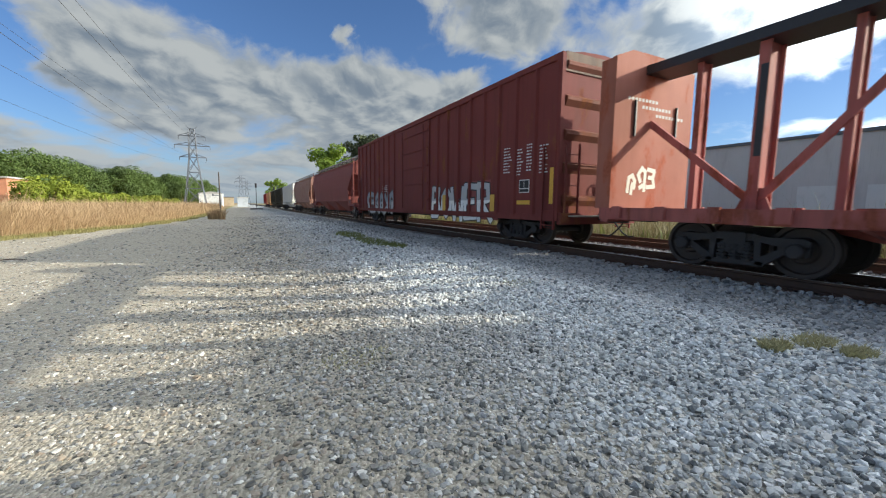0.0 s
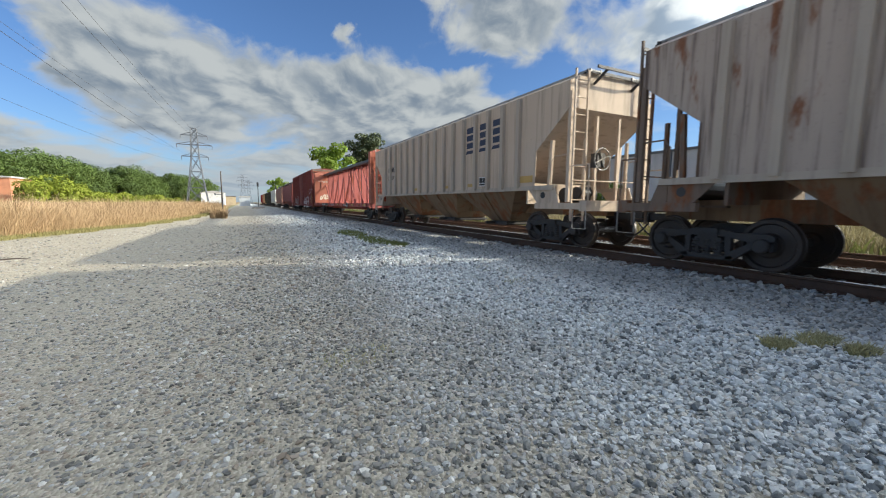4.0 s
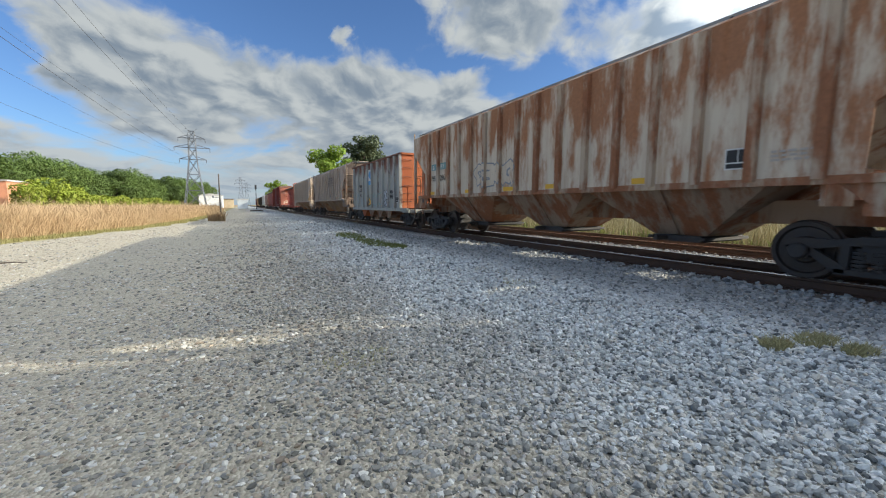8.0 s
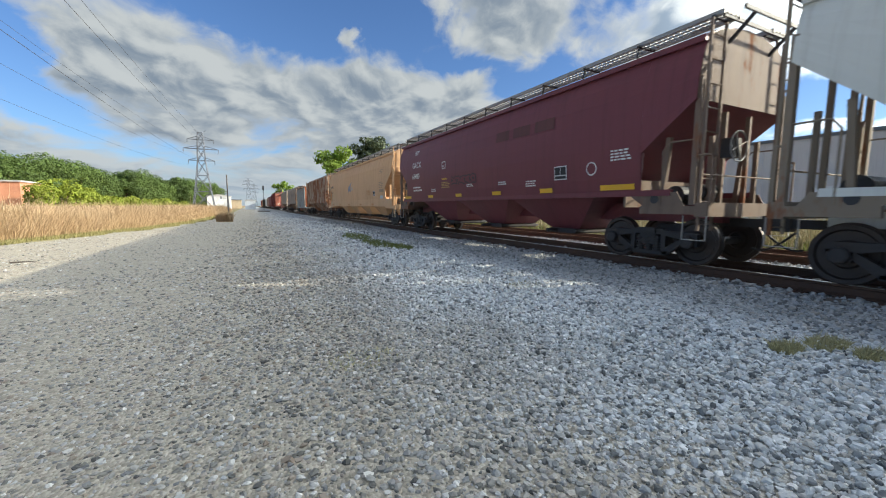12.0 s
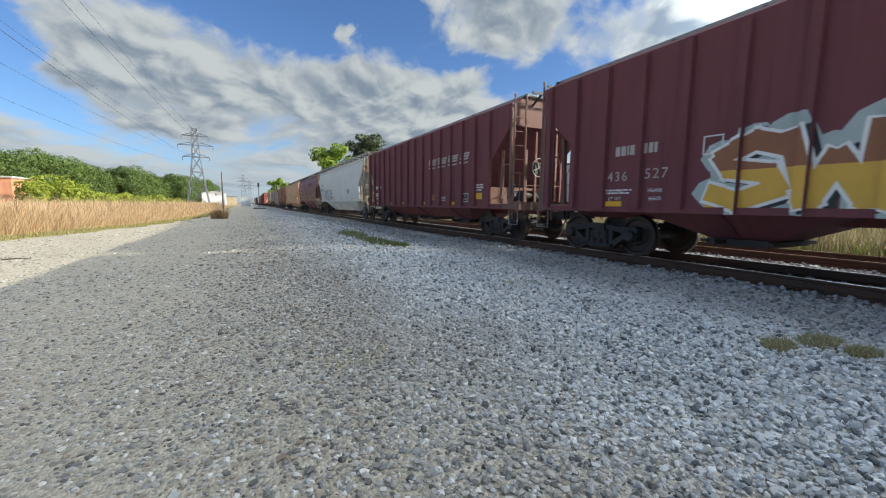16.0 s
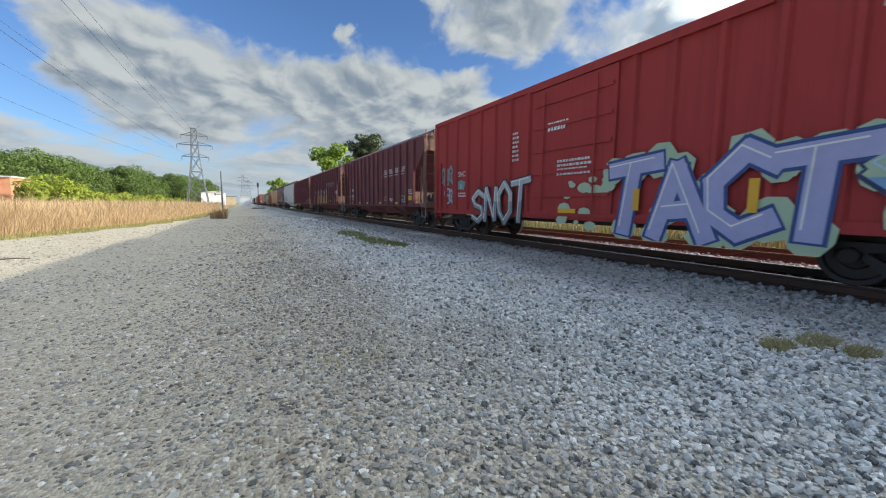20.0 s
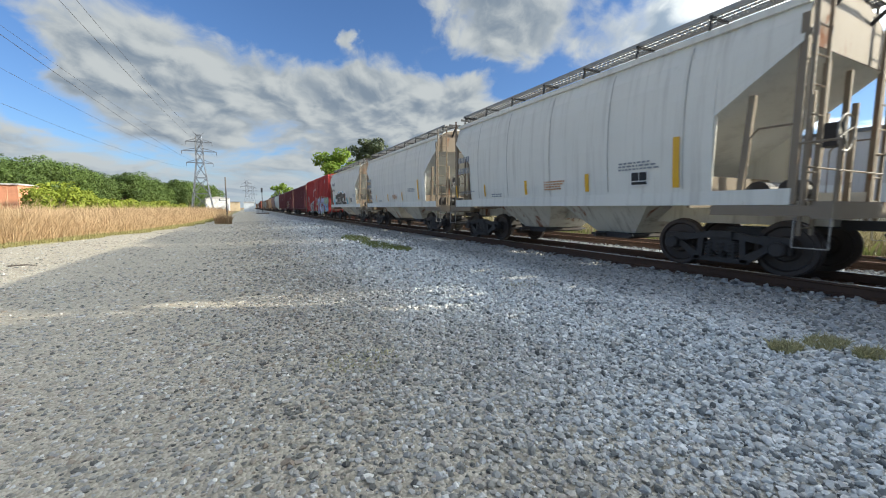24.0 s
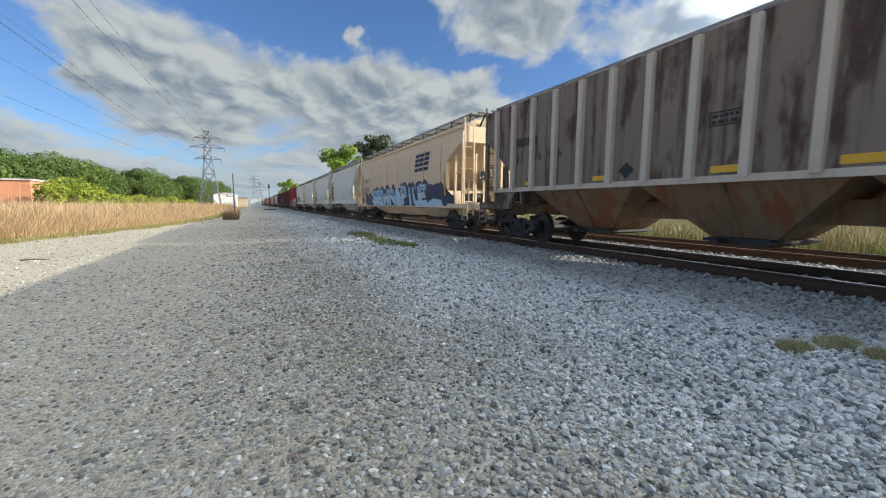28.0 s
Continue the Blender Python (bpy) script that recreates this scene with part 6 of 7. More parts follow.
def logo_blocks(car, cells, z0, z1, material, shear=0.0, ribs=None, round_side=False, x=1.50, rule=0.06):
    """A lettermark as plain slanted blocks: each cell three strokes and a rule below."""
    polys = []
    for y0, y1 in cells:
        h = z1 - z0
        for a, b in ((0.0, 0.27), (0.36, 0.63), (0.72, 1.0)):
            za, zb = z0 + a * h, z0 + b * h
            polys.append([(y0 - shear * (za - z0), za), (y1 - shear * (za - z0), za), (y1 - shear * (zb - z0), zb), (y0 - shear * (zb - z0), zb)])
        if rule:
            polys.append([(y0 + 0.06, z0 - 0.10 - rule), (y1 + 0.06, z0 - 0.10 - rule), (y1, z0 - 0.08), (y0, z0 - 0.08)])
    paint_on(car, "logo_mark", polys, material, 1, ribs, round_side, x)


# letter-like strokes in a unit square; the unnamed ones are hooks, bolts and arches that spell nothing
STROKES = {
    "S": [[(1, 0.85), (0.55, 1), (0.05, 0.76), (0.25, 0.55), (0.8, 0.45), (0.95, 0.2), (0.5, 0), (0, 0.14)]],
    "W": [[(0, 1), (0.2, 0), (0.5, 0.62), (0.8, 0), (1, 1)]],
    "T": [[(-0.05, 0.92), (1.05, 1)], [(0.5, 0.95), (0.42, 0)]],
    "A": [[(0, 0), (0.45, 1), (1, 0)], [(0.22, 0.36), (0.8, 0.4)]],
    "C": [[(1, 0.82), (0.55, 1), (0.05, 0.62), (0.1, 0.2), (0.55, 0), (1, 0.16)]],
    "hook": [[(0.9, 0), (0.95, 0.85), (0.5, 1), (0.05, 0.7), (0.35, 0.4)], [(0.95, 0.3), (0.3, 0.12)]],
    "bolt": [[(0.9, 1), (0.1, 0.8), (0.75, 0.5), (0.05, 0.35), (0.9, 0)]],
    "arch": [[(0, 0.1), (0.12, 0.85), (0.55, 1), (0.9, 0.7), (0.8, 0.3)], [(0.45, 0.0), (0.6, 0.55)]],
    "fork": [[(0.95, 1), (0.7, 0.3), (0.05, 0.05)], [(0.1, 0.9), (0.62, 0.5), (0.95, 0.1)]],
    "ring": [[(0.6, 0.15), (0.1, 0.3), (0.05, 0.8), (0.5, 1), (0.9, 0.75), (0.75, 0.5)], [(0.55, 0.6), (1, 0)]],
    "comb": [[(0.05, 1), (0.9, 0.92), (0.75, 0.52), (0.2, 0.55)], [(0.75, 0.5), (0.95, 0.06), (0, 0)]],
}
STROKES.update({
    "N": [[(0.05, 0), (0.1, 1), (0.85, 0.05), (0.95, 1)]],
    "O": [[(0.5, 1), (0.05, 0.7), (0.08, 0.25), (0.5, 0), (0.92, 0.28), (0.92, 0.72), (0.5, 1)]],
    "E": [[(0.95, 0.95), (0.1, 1), (0.08, 0), (0.95, 0.05)], [(0.1, 0.5), (0.75, 0.52)]],
    "R": [[(0.1, 0), (0.1, 1), (0.75, 0.95), (0.8, 0.58), (0.15, 0.48)], [(0.35, 0.48), (0.95, 0)]],
    "J": [[(0.2, 0.95), (0.95, 1)], [(0.7, 1), (0.65, 0.15), (0.3, 0), (0.02, 0.25)]],
    "Z": [[(0.05, 0.92), (0.95, 1), (0.1, 0.08), (1.0, 0.02)]],
    "P": [[(0.1, 0), (0.1, 1), (0.75, 0.95), (0.85, 0.6), (0.15, 0.42)]],
    "U": [[(0.05, 1), (0.1, 0.2), (0.5, 0), (0.9, 0.2), (0.95, 1)]],
    "D": [[(0.12, 0), (0.1, 1), (0.7, 0.9), (0.95, 0.5), (0.7, 0.08), (0.12, 0)]],
    "B": [[(0.1, 0), (0.1, 1), (0.75, 0.95), (0.7, 0.58), (0.15, 0.52)], [(0.7, 0.52), (0.9, 0.25), (0.7, 0.02), (0.1, 0)]],
    "I": [[(0.5, 0), (0.45, 1)]],
    "K": [[(0.12, 0), (0.12, 1)], [(0.9, 1), (0.2, 0.48), (0.95, 0)]],
    "M": [[(0.0, 0), (0.1, 1), (0.5, 0.35), (0.9, 1), (1.0, 0)]],
})
BOLD = ["hook", "bolt", "arch", "fork", "ring", "comb"]


def ribbon(pts, wide):
    """Quads along a line of points, long enough to overlap at the bends."""
    out = []
    for (ya, za), (yb, zb) in zip(pts, pts[1:]):
        d = math.hypot(yb - ya, zb - za) or 1e-6
        uy, uz = (yb - ya) / d, (zb - za) / d
        k, e = wide / 2, wide * 0.32
        out.append([(ya - uy * e - uz * k, za - uz * e + uy * k), (yb + uy * e - uz * k, zb + uz * e + uy * k),
                    (yb + uy * e + uz * k, zb + uz * e - uy * k), (ya - uy * e + uz * k, za - uz * e - uy * k)])
    return out


def graffiti(car, y_left, y_right, z0, z1, fill, outline, halo=None, shine=None, n=5, seed=1, ribs=None, round_side=False, x=1.50, label="", fat=0.60, word=(), under=None):
    """Sprayed piece: a ragged cloud, then fat letter-like strokes with a dark edge, two tones and thin highlights."""
    rng = random.Random(seed)
    w = (y_left - y_right) / n
    h = z1 - z0
    wide = min(0.30 * w, 0.26 * h) * fat / 0.6 * 1.12
    cloud, edge, body, lights = [], [], [], []
    for i in range(n):
        kind = word[i] if i < len(word) else BOLD[(seed * 3 + i * 5 + i // 3) % len(BOLD)]
        tall, drop, lean = rng.uniform(0.88, 1.06), rng.uniform(-0.04, 0.06) * h, rng.uniform(-0.12, 0.16)
        for line in STROKES[kind]:
            pts = []
            for u, v in line:
                u += lean * (v - 0.5) + rng.uniform(-0.03, 0.03)
                pts.append((y_left - w * (i + 0.02 + 0.92 * u) - wide * 0.1, z0 + drop + wide * 0.5 + (h - wide) * v * tall))
            edge += ribbon(pts, wide + min(0.12, 0.2 * wide + 0.05))
            body += ribbon(pts, wide)
            if shine:
                lights += ribbon([(a + wide * 0.30, b + wide * 0.26) for a, b in pts], 0.028)
            if halo:
                for a, b in pts:
                    r = rng.uniform(0.26, 0.42) * min(1, h)
                    cloud.append([(a + r * rng.uniform(0.75, 1.2) * math.cos(q * 0.7), b + r * rng.uniform(0.75, 1.2) * math.sin(q * 0.7)) for q in range(9)])
    if cloud:
        paint_on(car, "graffiti_cloud", [c for c in (clip(p, 1, z0 - 0.04, z1 + 0.3) for p in cloud) if c], halo, -1, ribs, round_side, x, label)
    lo = z0 - 0.03
    if under:
        paint_on(car, "graffiti_shadow", [c for c in (clip([(a - 0.09, b - 0.03) for a, b in p], 1, lo, z1 + 0.2) for p in edge) if c], under, 0, ribs, round_side, x)
    paint_on(car, "graffiti_outline", [c for c in (clip(p, 1, lo, z1 + 0.2) for p in edge) if c], outline, 1, ribs, round_side, x)
    cut = z0 + h * 0.55
    for k, (a, b) in enumerate(((lo, cut), (cut, z1 + 0.2))):
        polys = [c for c in (clip(p, 1, a, b) for p in body) if c]
        paint_on(car, "graffiti_fill", polys, fill[k % len(fill)], 2, ribs, round_side, x)
    if lights:
        paint_on(car, "graffiti_highlight", [c for c in (clip(p, 1, lo, z1 + 0.2) for p in lights) if c], shine, 3, ribs, round_side, x)


def spray(name, col):
    return surface(name, col, 0.5, 0.0, 0.15, 6.0, tuple(c * 0.6 for c in col), 0.25, bump=0.05)


S_BLUE, S_PALE, S_NAVY = spray("spray_blue", (0.20, 0.38, 0.62)), spray("spray_pale_blue", (0.46, 0.64, 0.80)), spray("spray_navy", (0.02, 0.035, 0.10))
S_LILAC, S_MINT, S_SILVER = spray("spray_lilac", (0.40, 0.41, 0.66)), spray("spray_mint", (0.42, 0.55, 0.38)), spray("spray_silver", (0.45, 0.46, 0.47))
S_GOLD, S_CREAM, S_TEAL = spray("spray_gold", (0.72, 0.43, 0.06)), spray("spray_cream", (0.66, 0.62, 0.50)), spray("spray_teal", (0.16, 0.32, 0.32))
S_CYAN, S_BLACK, S_WHITE = spray("spray_cyan", (0.10, 0.48, 0.62)), spray("spray_black", (0.02, 0.02, 0.022)), spray("spray_white", (0.84, 0.84, 0.82))
S_RUSSET, S_MIST = spray("spray_russet", (0.30, 0.12, 0.05)), spray("spray_mist", (0.42, 0.50, 0.48))
S_NAVY_BLUE = spray("spray_royal_blue", (0.03, 0.07, 0.24))
S_PEARL = spray("spray_pearl", (0.50, 0.54, 0.57))
S_GREY = spray("spray_grey", (0.25, 0.27, 0.30))
SEAM_BROWN = plain("seam_brown", (0.34, 0.24, 0.15))
SEAM_GREY = plain("seam_grey", (0.48, 0.47, 0.43))
FADED_YELLOW = plain("faded_yellow", (0.50, 0.32, 0.10))
PALE_STENCIL = plain("pale_stencil", (0.46, 0.42, 0.38))
SIGN_BLUE = plain("sign_blue", (0.10, 0.32, 0.62))
ORANGE_MARK = plain("orange_mark", (0.55, 0.24, 0.06))

# brown boxcar
paint_on(c_box, "primer_patch", [rect(-6.95, -5.3, 0.66, 2.0)], P_ROSE, -1, None, False, 1.45)
graffiti(c_box, -2.0, -6.6, 0.55, 1.95, [S_WHITE, S_SILVER], S_BLACK, None, None, 5, 11, x=1.45, label="white and black graffiti", word=("B", "O", "W", "E", "R"), fat=0.40)
paint_on(c_box, "graffiti_spot", [rect(-3.35, -3.05, 0.9, 1.55), rect(-6.75, -6.5, 0.95, 1.5)], S_GOLD, 4, None, False, 1.45)
graffiti(c_box, 7.7, 2.6, 0.55, 1.9, [S_SILVER, S_GREY], S_BLACK, None, None, 6, 12, x=1.45)
paint_on(c_box, "primer_patch", [rect(-9.2, -6.5, 0.95, 2.1)], P_BOX, 0, None, False, 1.45)
data_plate(c_box, -8.46, -8.0, 1.52, 1.9, x=1.45)
marks(c_box, ((-8.5, -7.9, 1.18, 1.30),), YELLOW, "reflector", x=1.45)
marks(c_box, ((-9.50, -9.36, 1.2, 2.15),), YELLOW, "reflector", x=1.52)
for k_ in range(4):
    stencil_bars(c_box, -7.2 - 0.55 * k_, 2.9 - 0.1 * (k_ % 2), 9, 0.3, WHITE, x=1.45, seed=40 + k_, gap=0.09)
stencil_bars(c_box, 4.6, 2.2, 4, 0.9, WHITE, x=1.45, seed=47, gap=0.10)

# centre-beam car
ob_ = part("sill_plate", Geo().box(-1.595, -1.585, 3.1, 6.2, 0.88, 1.09), BLACK, c_beam)
text_on(c_beam, "FURX  738910", 6.0, 0.90, 0.22, WHITE, x=-1.60, spacing=1.25)
for k_, y_ in enumerate((-1.0, -6.0, -9.2)):
    part("reflector", Geo().box(-1.595, -1.585, y_ - 0.55, y_, 0.95, 1.05), FADED_YELLOW, c_beam)
for k_, y_ in enumerate((1.4, -3.4)):
    stencil_bars(c_beam, y_, 1.06, 2, 1.3, PALE_STENCIL, x=1.58, seed=51 + k_, h=0.06, gap=0.09)
data_plate(c_beam, -4.9, -4.4, 0.82, 1.16, x=1.59)
g_ = Geo()
rng_ = random.Random(9)
for k_, kind_ in enumerate(("arch", "hook", "comb")):
    for line_ in STROKES[kind_]:
        pts_ = [(-0.85 + 0.34 * (k_ + 0.8 * u_), 1.45 + 0.08 * k_ + (0.42 + 0.1 * (k_ % 2)) * v_) for u_, v_ in line_]
        for q_ in ribbon(pts_, 0.10):
            g_.poly([(a_, -0.0006 * len(g_.f), b_) for a_, b_ in q_])
g_ = part("graffiti_scrawl", g_, S_CREAM, c_beam)
g_.location.y = 11.244
g_["kind"] = "stuff"
for k_ in range(3):
    g_ = Geo()
    for j_ in range(9):
        x_ = -1.0 + 0.12 * j_ + 0.5 * k_
        g_.poly([(x_, 0, 3.55 - 0.15 * k_), (x_ + 0.08, 0, 3.55 - 0.15 * k_), (x_ + 0.08, 0, 3.62 - 0.15 * k_), (x_, 0, 3.62 - 0.15 * k_)])
    g_ = part("stencilling", g_, PALE_STENCIL, c_beam)
    g_.location.y = 11.244
    g_["kind"] = "stuff"

# grey hoppers
o_ = -0.65
logo_blocks(c_h1, ((-2.05 + o_, -2.6 + o_), (-2.92 + o_, -3.4 + o_), (-3.7 + o_, -4.2 + o_)), 3.10, 3.82, NAVY, 0.0, posts(6.225, -5.725, 16), rule=0.09)
data_plate(c_h1, -3.4 + o_, -2.92 + o_, 1.74, 2.05)
marks(c_h1, ((-2.55 + o_, -2.15 + o_, 1.74, 1.85), (-0.62 + o_, -0.2 + o_, 1.74, 1.85), (1.83, 2.23, 1.74, 1.85), (-6.38, -5.78, 1.76, 1.95)), FADED_YELLOW, "reflector")
stencil_bars(c_h1, 5.83, 3.05, 1, 1.3, BLACK, seed=61, h=0.24)
text_on(c_h1, "259 049", 5.93, 2.42, 0.28, BLACK, spacing=1.2)
stencil_bars(c_h1, 0.73, 2.0, 3, 0.8, PALE_STENCIL, seed=62)
stencil_bars(c_h1, 2.83, 1.95, 3, 0.7, PALE_STENCIL, seed=63)
o_ = 0.625
logo_blocks(c_h2, ((-1.7 + o_, -2.3 + o_), (-2.45 + o_, -3.0 + o_), (-3.2 + o_, -3.8 + o_)), 3.0, 3.6, NAVY, 0.0, posts(6.2, -5.5, 15), rule=0.09)
marks(c_h2, ((-5.36 + o_, -5.18 + o_, 1.8, 2.66), (-1.9 + o_, -1.75 + o_, 1.8, 2.2)), YELLOW, "reflector")
stencil_bars(c_h2, -4.2 + o_, 2.0, 3, 0.9, WHITE, seed=64)
data_plate(c_h2, -2.4 + o_, -2.0 + o_, 1.75, 2.05)

# open hopper
o_ = -0.40
rb_ = GON_POSTS
paint_on(c_gon, "mark_panel", [rect(2.95 + o_, 3.75 + o_, 2.05, 2.5)], BLACK, 1, None, False, 1.46)
text_on(c_gon, "B B", 3.68 + o_, 2.13, 0.34, WHITE, x=-1.485, spacing=1.1)
text_on(c_gon, "442", 3.62 + o_, 1.70, 0.30, BLACK, x=-1.475, spacing=1.1)
paint_on(c_gon, "emblem", [rect(0.82 + o_, 1.52 + o_, 2.42, 3.38)], WHITE, 1, None, False, 1.46, "white emblem with blue diamond and band")
paint_on(c_gon, "emblem_diamond", [[(1.17 + o_, 2.72), (0.86 + o_, 3.04), (1.17 + o_, 3.36), (1.48 + o_, 3.04)]], SIGN_BLUE, 2, None, False, 1.46)
paint_on(c_gon, "emblem_band", [rect(0.82 + o_, 1.52 + o_, 2.42, 2.68)], SIGN_BLUE, 2, None, False, 1.46)
graffiti(c_gon, 0.8 + o_, -1.2 + o_, 1.08, 1.85, [P_GON], S_TEAL, None, None, 3, 21, rb_, False, 1.46)
graffiti(c_gon, -1.45 + o_, -2.25 + o_, 1.10, 1.95, [S_PEARL], S_BLACK, None, None, 2, 22, rb_, False, 1.46)
graffiti(c_gon, 1.5 + o_, 0.95 + o_, 1.08, 1.6, [S_GOLD], S_BLACK, None, None, 1, 23, rb_, False, 1.46)
stencil_bars(c_gon, -2.45 + o_, 1.95, 2, 0.7, BLACK, x=1.46, h=0.14, gap=0.22, seed=65)
text_on(c_gon, "KBT", -2.93, 1.78, 0.27, S_BLACK, x=-1.475, shear=0.15)
text_on(c_gon, "MWS", -2.90, 1.48, 0.27, S_BLACK, x=-1.475, shear=0.15)
data_plate(c_gon, -3.85 + o_, -3.38 + o_, 1.28, 1.6, x=1.46)
marks(c_gon, ((-4.02 + o_, -3.88 + o_, 1.1, 2.08), (4.78 + o_, 4.94 + o_, 1.2, 2.12), (-1.12 + o_, -1.0 + o_, 1.1, 1.54)), YELLOW, "reflector", x=1.46, layer=2)

# rusty hopper
o_ = 0.28
rb_ = posts(6.68, -6.2, 16)
for y_ in (6.2, 3.15, 0.8, -1.1, -3.72):
    marks(c_sir, ((y_ - 0.26 + o_, y_ + 0.26 + o_, 1.60, 1.72),), YELLOW, "reflector")
graffiti(c_sir, 2.75 + o_, 0.5 + o_, 1.75, 2.5, [P_RUSTY], S_GREY, None, None, 4, 24, rb_)
paint_on(c_sir, "mark_panel", [rect(5.92, 6.50, 2.60, 2.86)], S_TEAL, 1)
paint_on(c_sir, "mark_panel", [rect(5.06, 5.70, 2.60, 2.86)], S_TEAL, 1)
text_on(c_sir, "SI", 6.40, 2.63, 0.26, WHITE, x=-1.52)
text_on(c_sir, "RX", 5.66, 2.63, 0.26, WHITE, x=-1.52)
text_on(c_sir, "95", 6.45, 2.16, 0.33, BLACK, x=-1.515)
text_on(c_sir, "290", 5.72, 2.16, 0.33, BLACK, x=-1.515)
data_plate(c_sir, -5.35, -4.95, 1.75, 2.1)
stencil_bars(c_sir, -5.6, 2.0, 3, 0.5, PALE_STENCIL, seed=66)

# tan hopper
o_ = 0.28
text_on(c_dow, "DOWX", 8.1 + o_, 2.78, 0.30, BLACK, x=-1.59)
text_on(c_dow, "67359", 8.1 + o_, 2.28, 0.30, BLACK, x=-1.59)
data_plate(c_dow, -6.1 + o_, -5.66 + o_, 1.80, 2.12, True)
marks(c_dow, ((-2.74 + o_, -2.24 + o_, 1.2, 1.32), (-5.78 + o_, -5.28 + o_, 1.2, 1.32), (1.2, 1.7, 1.2, 1.32), (4.6, 5.1, 1.2, 1.32), (7.6, 8.1, 1.2, 1.32)), ORANGE_MARK, "reflector", x=1.53)
paint_on(c_dow, "spray_burst", [[(1.35 + o_, 2.2), (0.9 + o_, 2.35), (0.35 + o_, 2.25), (0.5 + o_, 2.6), (0.0 + o_, 3.05), (0.7 + o_, 2.75), (1.15 + o_, 2.62)]], S_GREY, 1, None, True)
stencil_bars(c_dow, 0.2 + o_, 2.6, 2, 0.5, PALE_STENCIL, True, h=0.1, gap=0.14, seed=67)
stencil_bars(c_dow, -4.2 + o_, 2.2, 5, 0.9, ORANGE_MARK, True, seed=68)
stencil_bars(c_dow, -6.75, 2.62, 4, 0.85, SEAM_BROWN, True, h=0.05, gap=0.10, seed=69)
marks(c_dow, ((-7.6, -6.8, 2.02, 2.18),), SEAM_BROWN, "faded_patch", None, True)
marks(c_dow, ((-7.4, -6.85, 1.62, 1.80),), S_PEARL, "primer_patch", None, True)
stencil_bars(c_dow, -6.85, 3.35, 3, 0.75, SEAM_BROWN, True, h=0.04, gap=0.09, seed=168)

# maroon hopper
o_ = -0.35
FADED_MAROON = car_paint("faded_panel", (0.135, 0.06, 0.06), dirt=0.3)
paint_on(c_gac, "faded_letter_ghost", [rect(-1.9, -1.0 - 0.2, 3.2, 3.5), rect(-2.9, -2.1, 3.2, 3.5), rect(-3.9, -3.1, 3.2, 3.5)], FADED_MAROON, 0, None, True)
text_on(c_gac, "GACX", 6.25 + o_, 2.96, 0.36, WHITE, x=-1.59)
text_on(c_gac, "63400", 6.27 + o_, 2.45, 0.34, WHITE, x=-1.59)
stencil_bars(c_gac, 6.25 + o_, 2.08, 2, 1.0, WHITE, True, h=0.07, gap=0.14, seed=70)
frame_mark(c_gac, 2.74 + o_, 3.06 + o_, 2.70, 2.98, WHITE)
text_on(c_gac, "C", 2.96 + o_, 2.75, 0.13, WHITE, x=-1.59)
text_on(c_gac, "WARNING", 3.05 + o_, 2.24, 0.10, YELLOW, x=-1.59)
stencil_bars(c_gac, 3.15 + o_, 2.15, 4, 0.75, FADED_YELLOW, True, seed=71)
for y0_, y1_ in ((7.5, 6.65), (4.58, 4.09), (1.98, 1.51), (-0.6, -1.1), (-3.0, -3.5), (-5.1, -6.0)):
    marks(c_gac, ((y1_ + o_, y0_ + o_, 1.53, 1.65),), YELLOW, "reflector", None, True)
graffiti(c_gac, 2.25 + o_, 0.4 + o_, 2.02, 2.32, [P_MAROON], S_BLACK, None, None, 5, 25, None, True)
for y_, z_, r_ in ((6.1, 3.75, 3), (1.05, 1.98, 2), (-1.0, 1.95, 2), (-2.4, 1.9, 3), (-5.4, 2.4, 4), (4.2, 1.9, 2)):
    stencil_bars(c_gac, y_ + o_, z_, r_, 0.45, WHITE, True, seed=int(72 + y_))
data_plate(c_gac, -4.05 + o_, -3.6 + o_, 1.85, 2.2, True)
paint_on(c_gac, "ring_mark", [[(-4.85 + o_ + 0.16 * math.cos(a_ * 0.45), 2.05 + 0.16 * math.sin(a_ * 0.45)) for a_ in range(14)]], WHITE, 1, None, True)
paint_on(c_gac, "ring_mark_core", [[(-4.85 + o_ + 0.13 * math.cos(a_ * 0.45), 2.05 + 0.13 * math.sin(a_ * 0.45)) for a_ in range(14)]], P_MAROON, 2, None, True)

# blue-grey hopper
o_ = -0.40
text_on(c_cef, "CEFX", 7.5 + o_, 2.80, 0.34, BLACK, x=-1.59, spacing=1.15)
text_on(c_cef, "70957", 7.48 + o_, 2.32, 0.34, BLACK, x=-1.59, spacing=1.15)
frame_mark(c_cef, 5.88 + o_, 6.14 + o_, 2.55, 2.8, BLACK)
graffiti(c_cef, 5.8, 1.9, 1.42, 2.36, [S_PEARL], S_BLACK, None, None, 4, 26, None, True, label="black outline graffiti", word=("S", "R", "U", "E"), fat=0.5)
marks(c_cef, ((6.7 + o_, 7.65 + o_, 1.43, 1.54), (3.98 + o_, 4.43 + o_, 1.44, 1.55), (1.0, 1.5, 1.44, 1.55), (-2.0, -1.5, 1.44, 1.55), (-5.5, -5.0, 1.44, 1.55)), YELLOW, "reflector", None, True)
stencil_bars(c_cef, 7.4 + o_, 2.0, 2, 0.9, BLACK, True, h=0.06, gap=0.1, seed=80)
data_plate(c_cef, -4.5, -4.0, 1.9, 2.25, True)
for y_ in (5.2, 3.4, 1.2, -1.0, -3.2):
    part("weld_seam", Geo().box(-1.568, -1.562, y_ + o_ - 0.012, y_ + o_ + 0.012, 2.45, 3.0), P_BAY_PALE, c_cef)

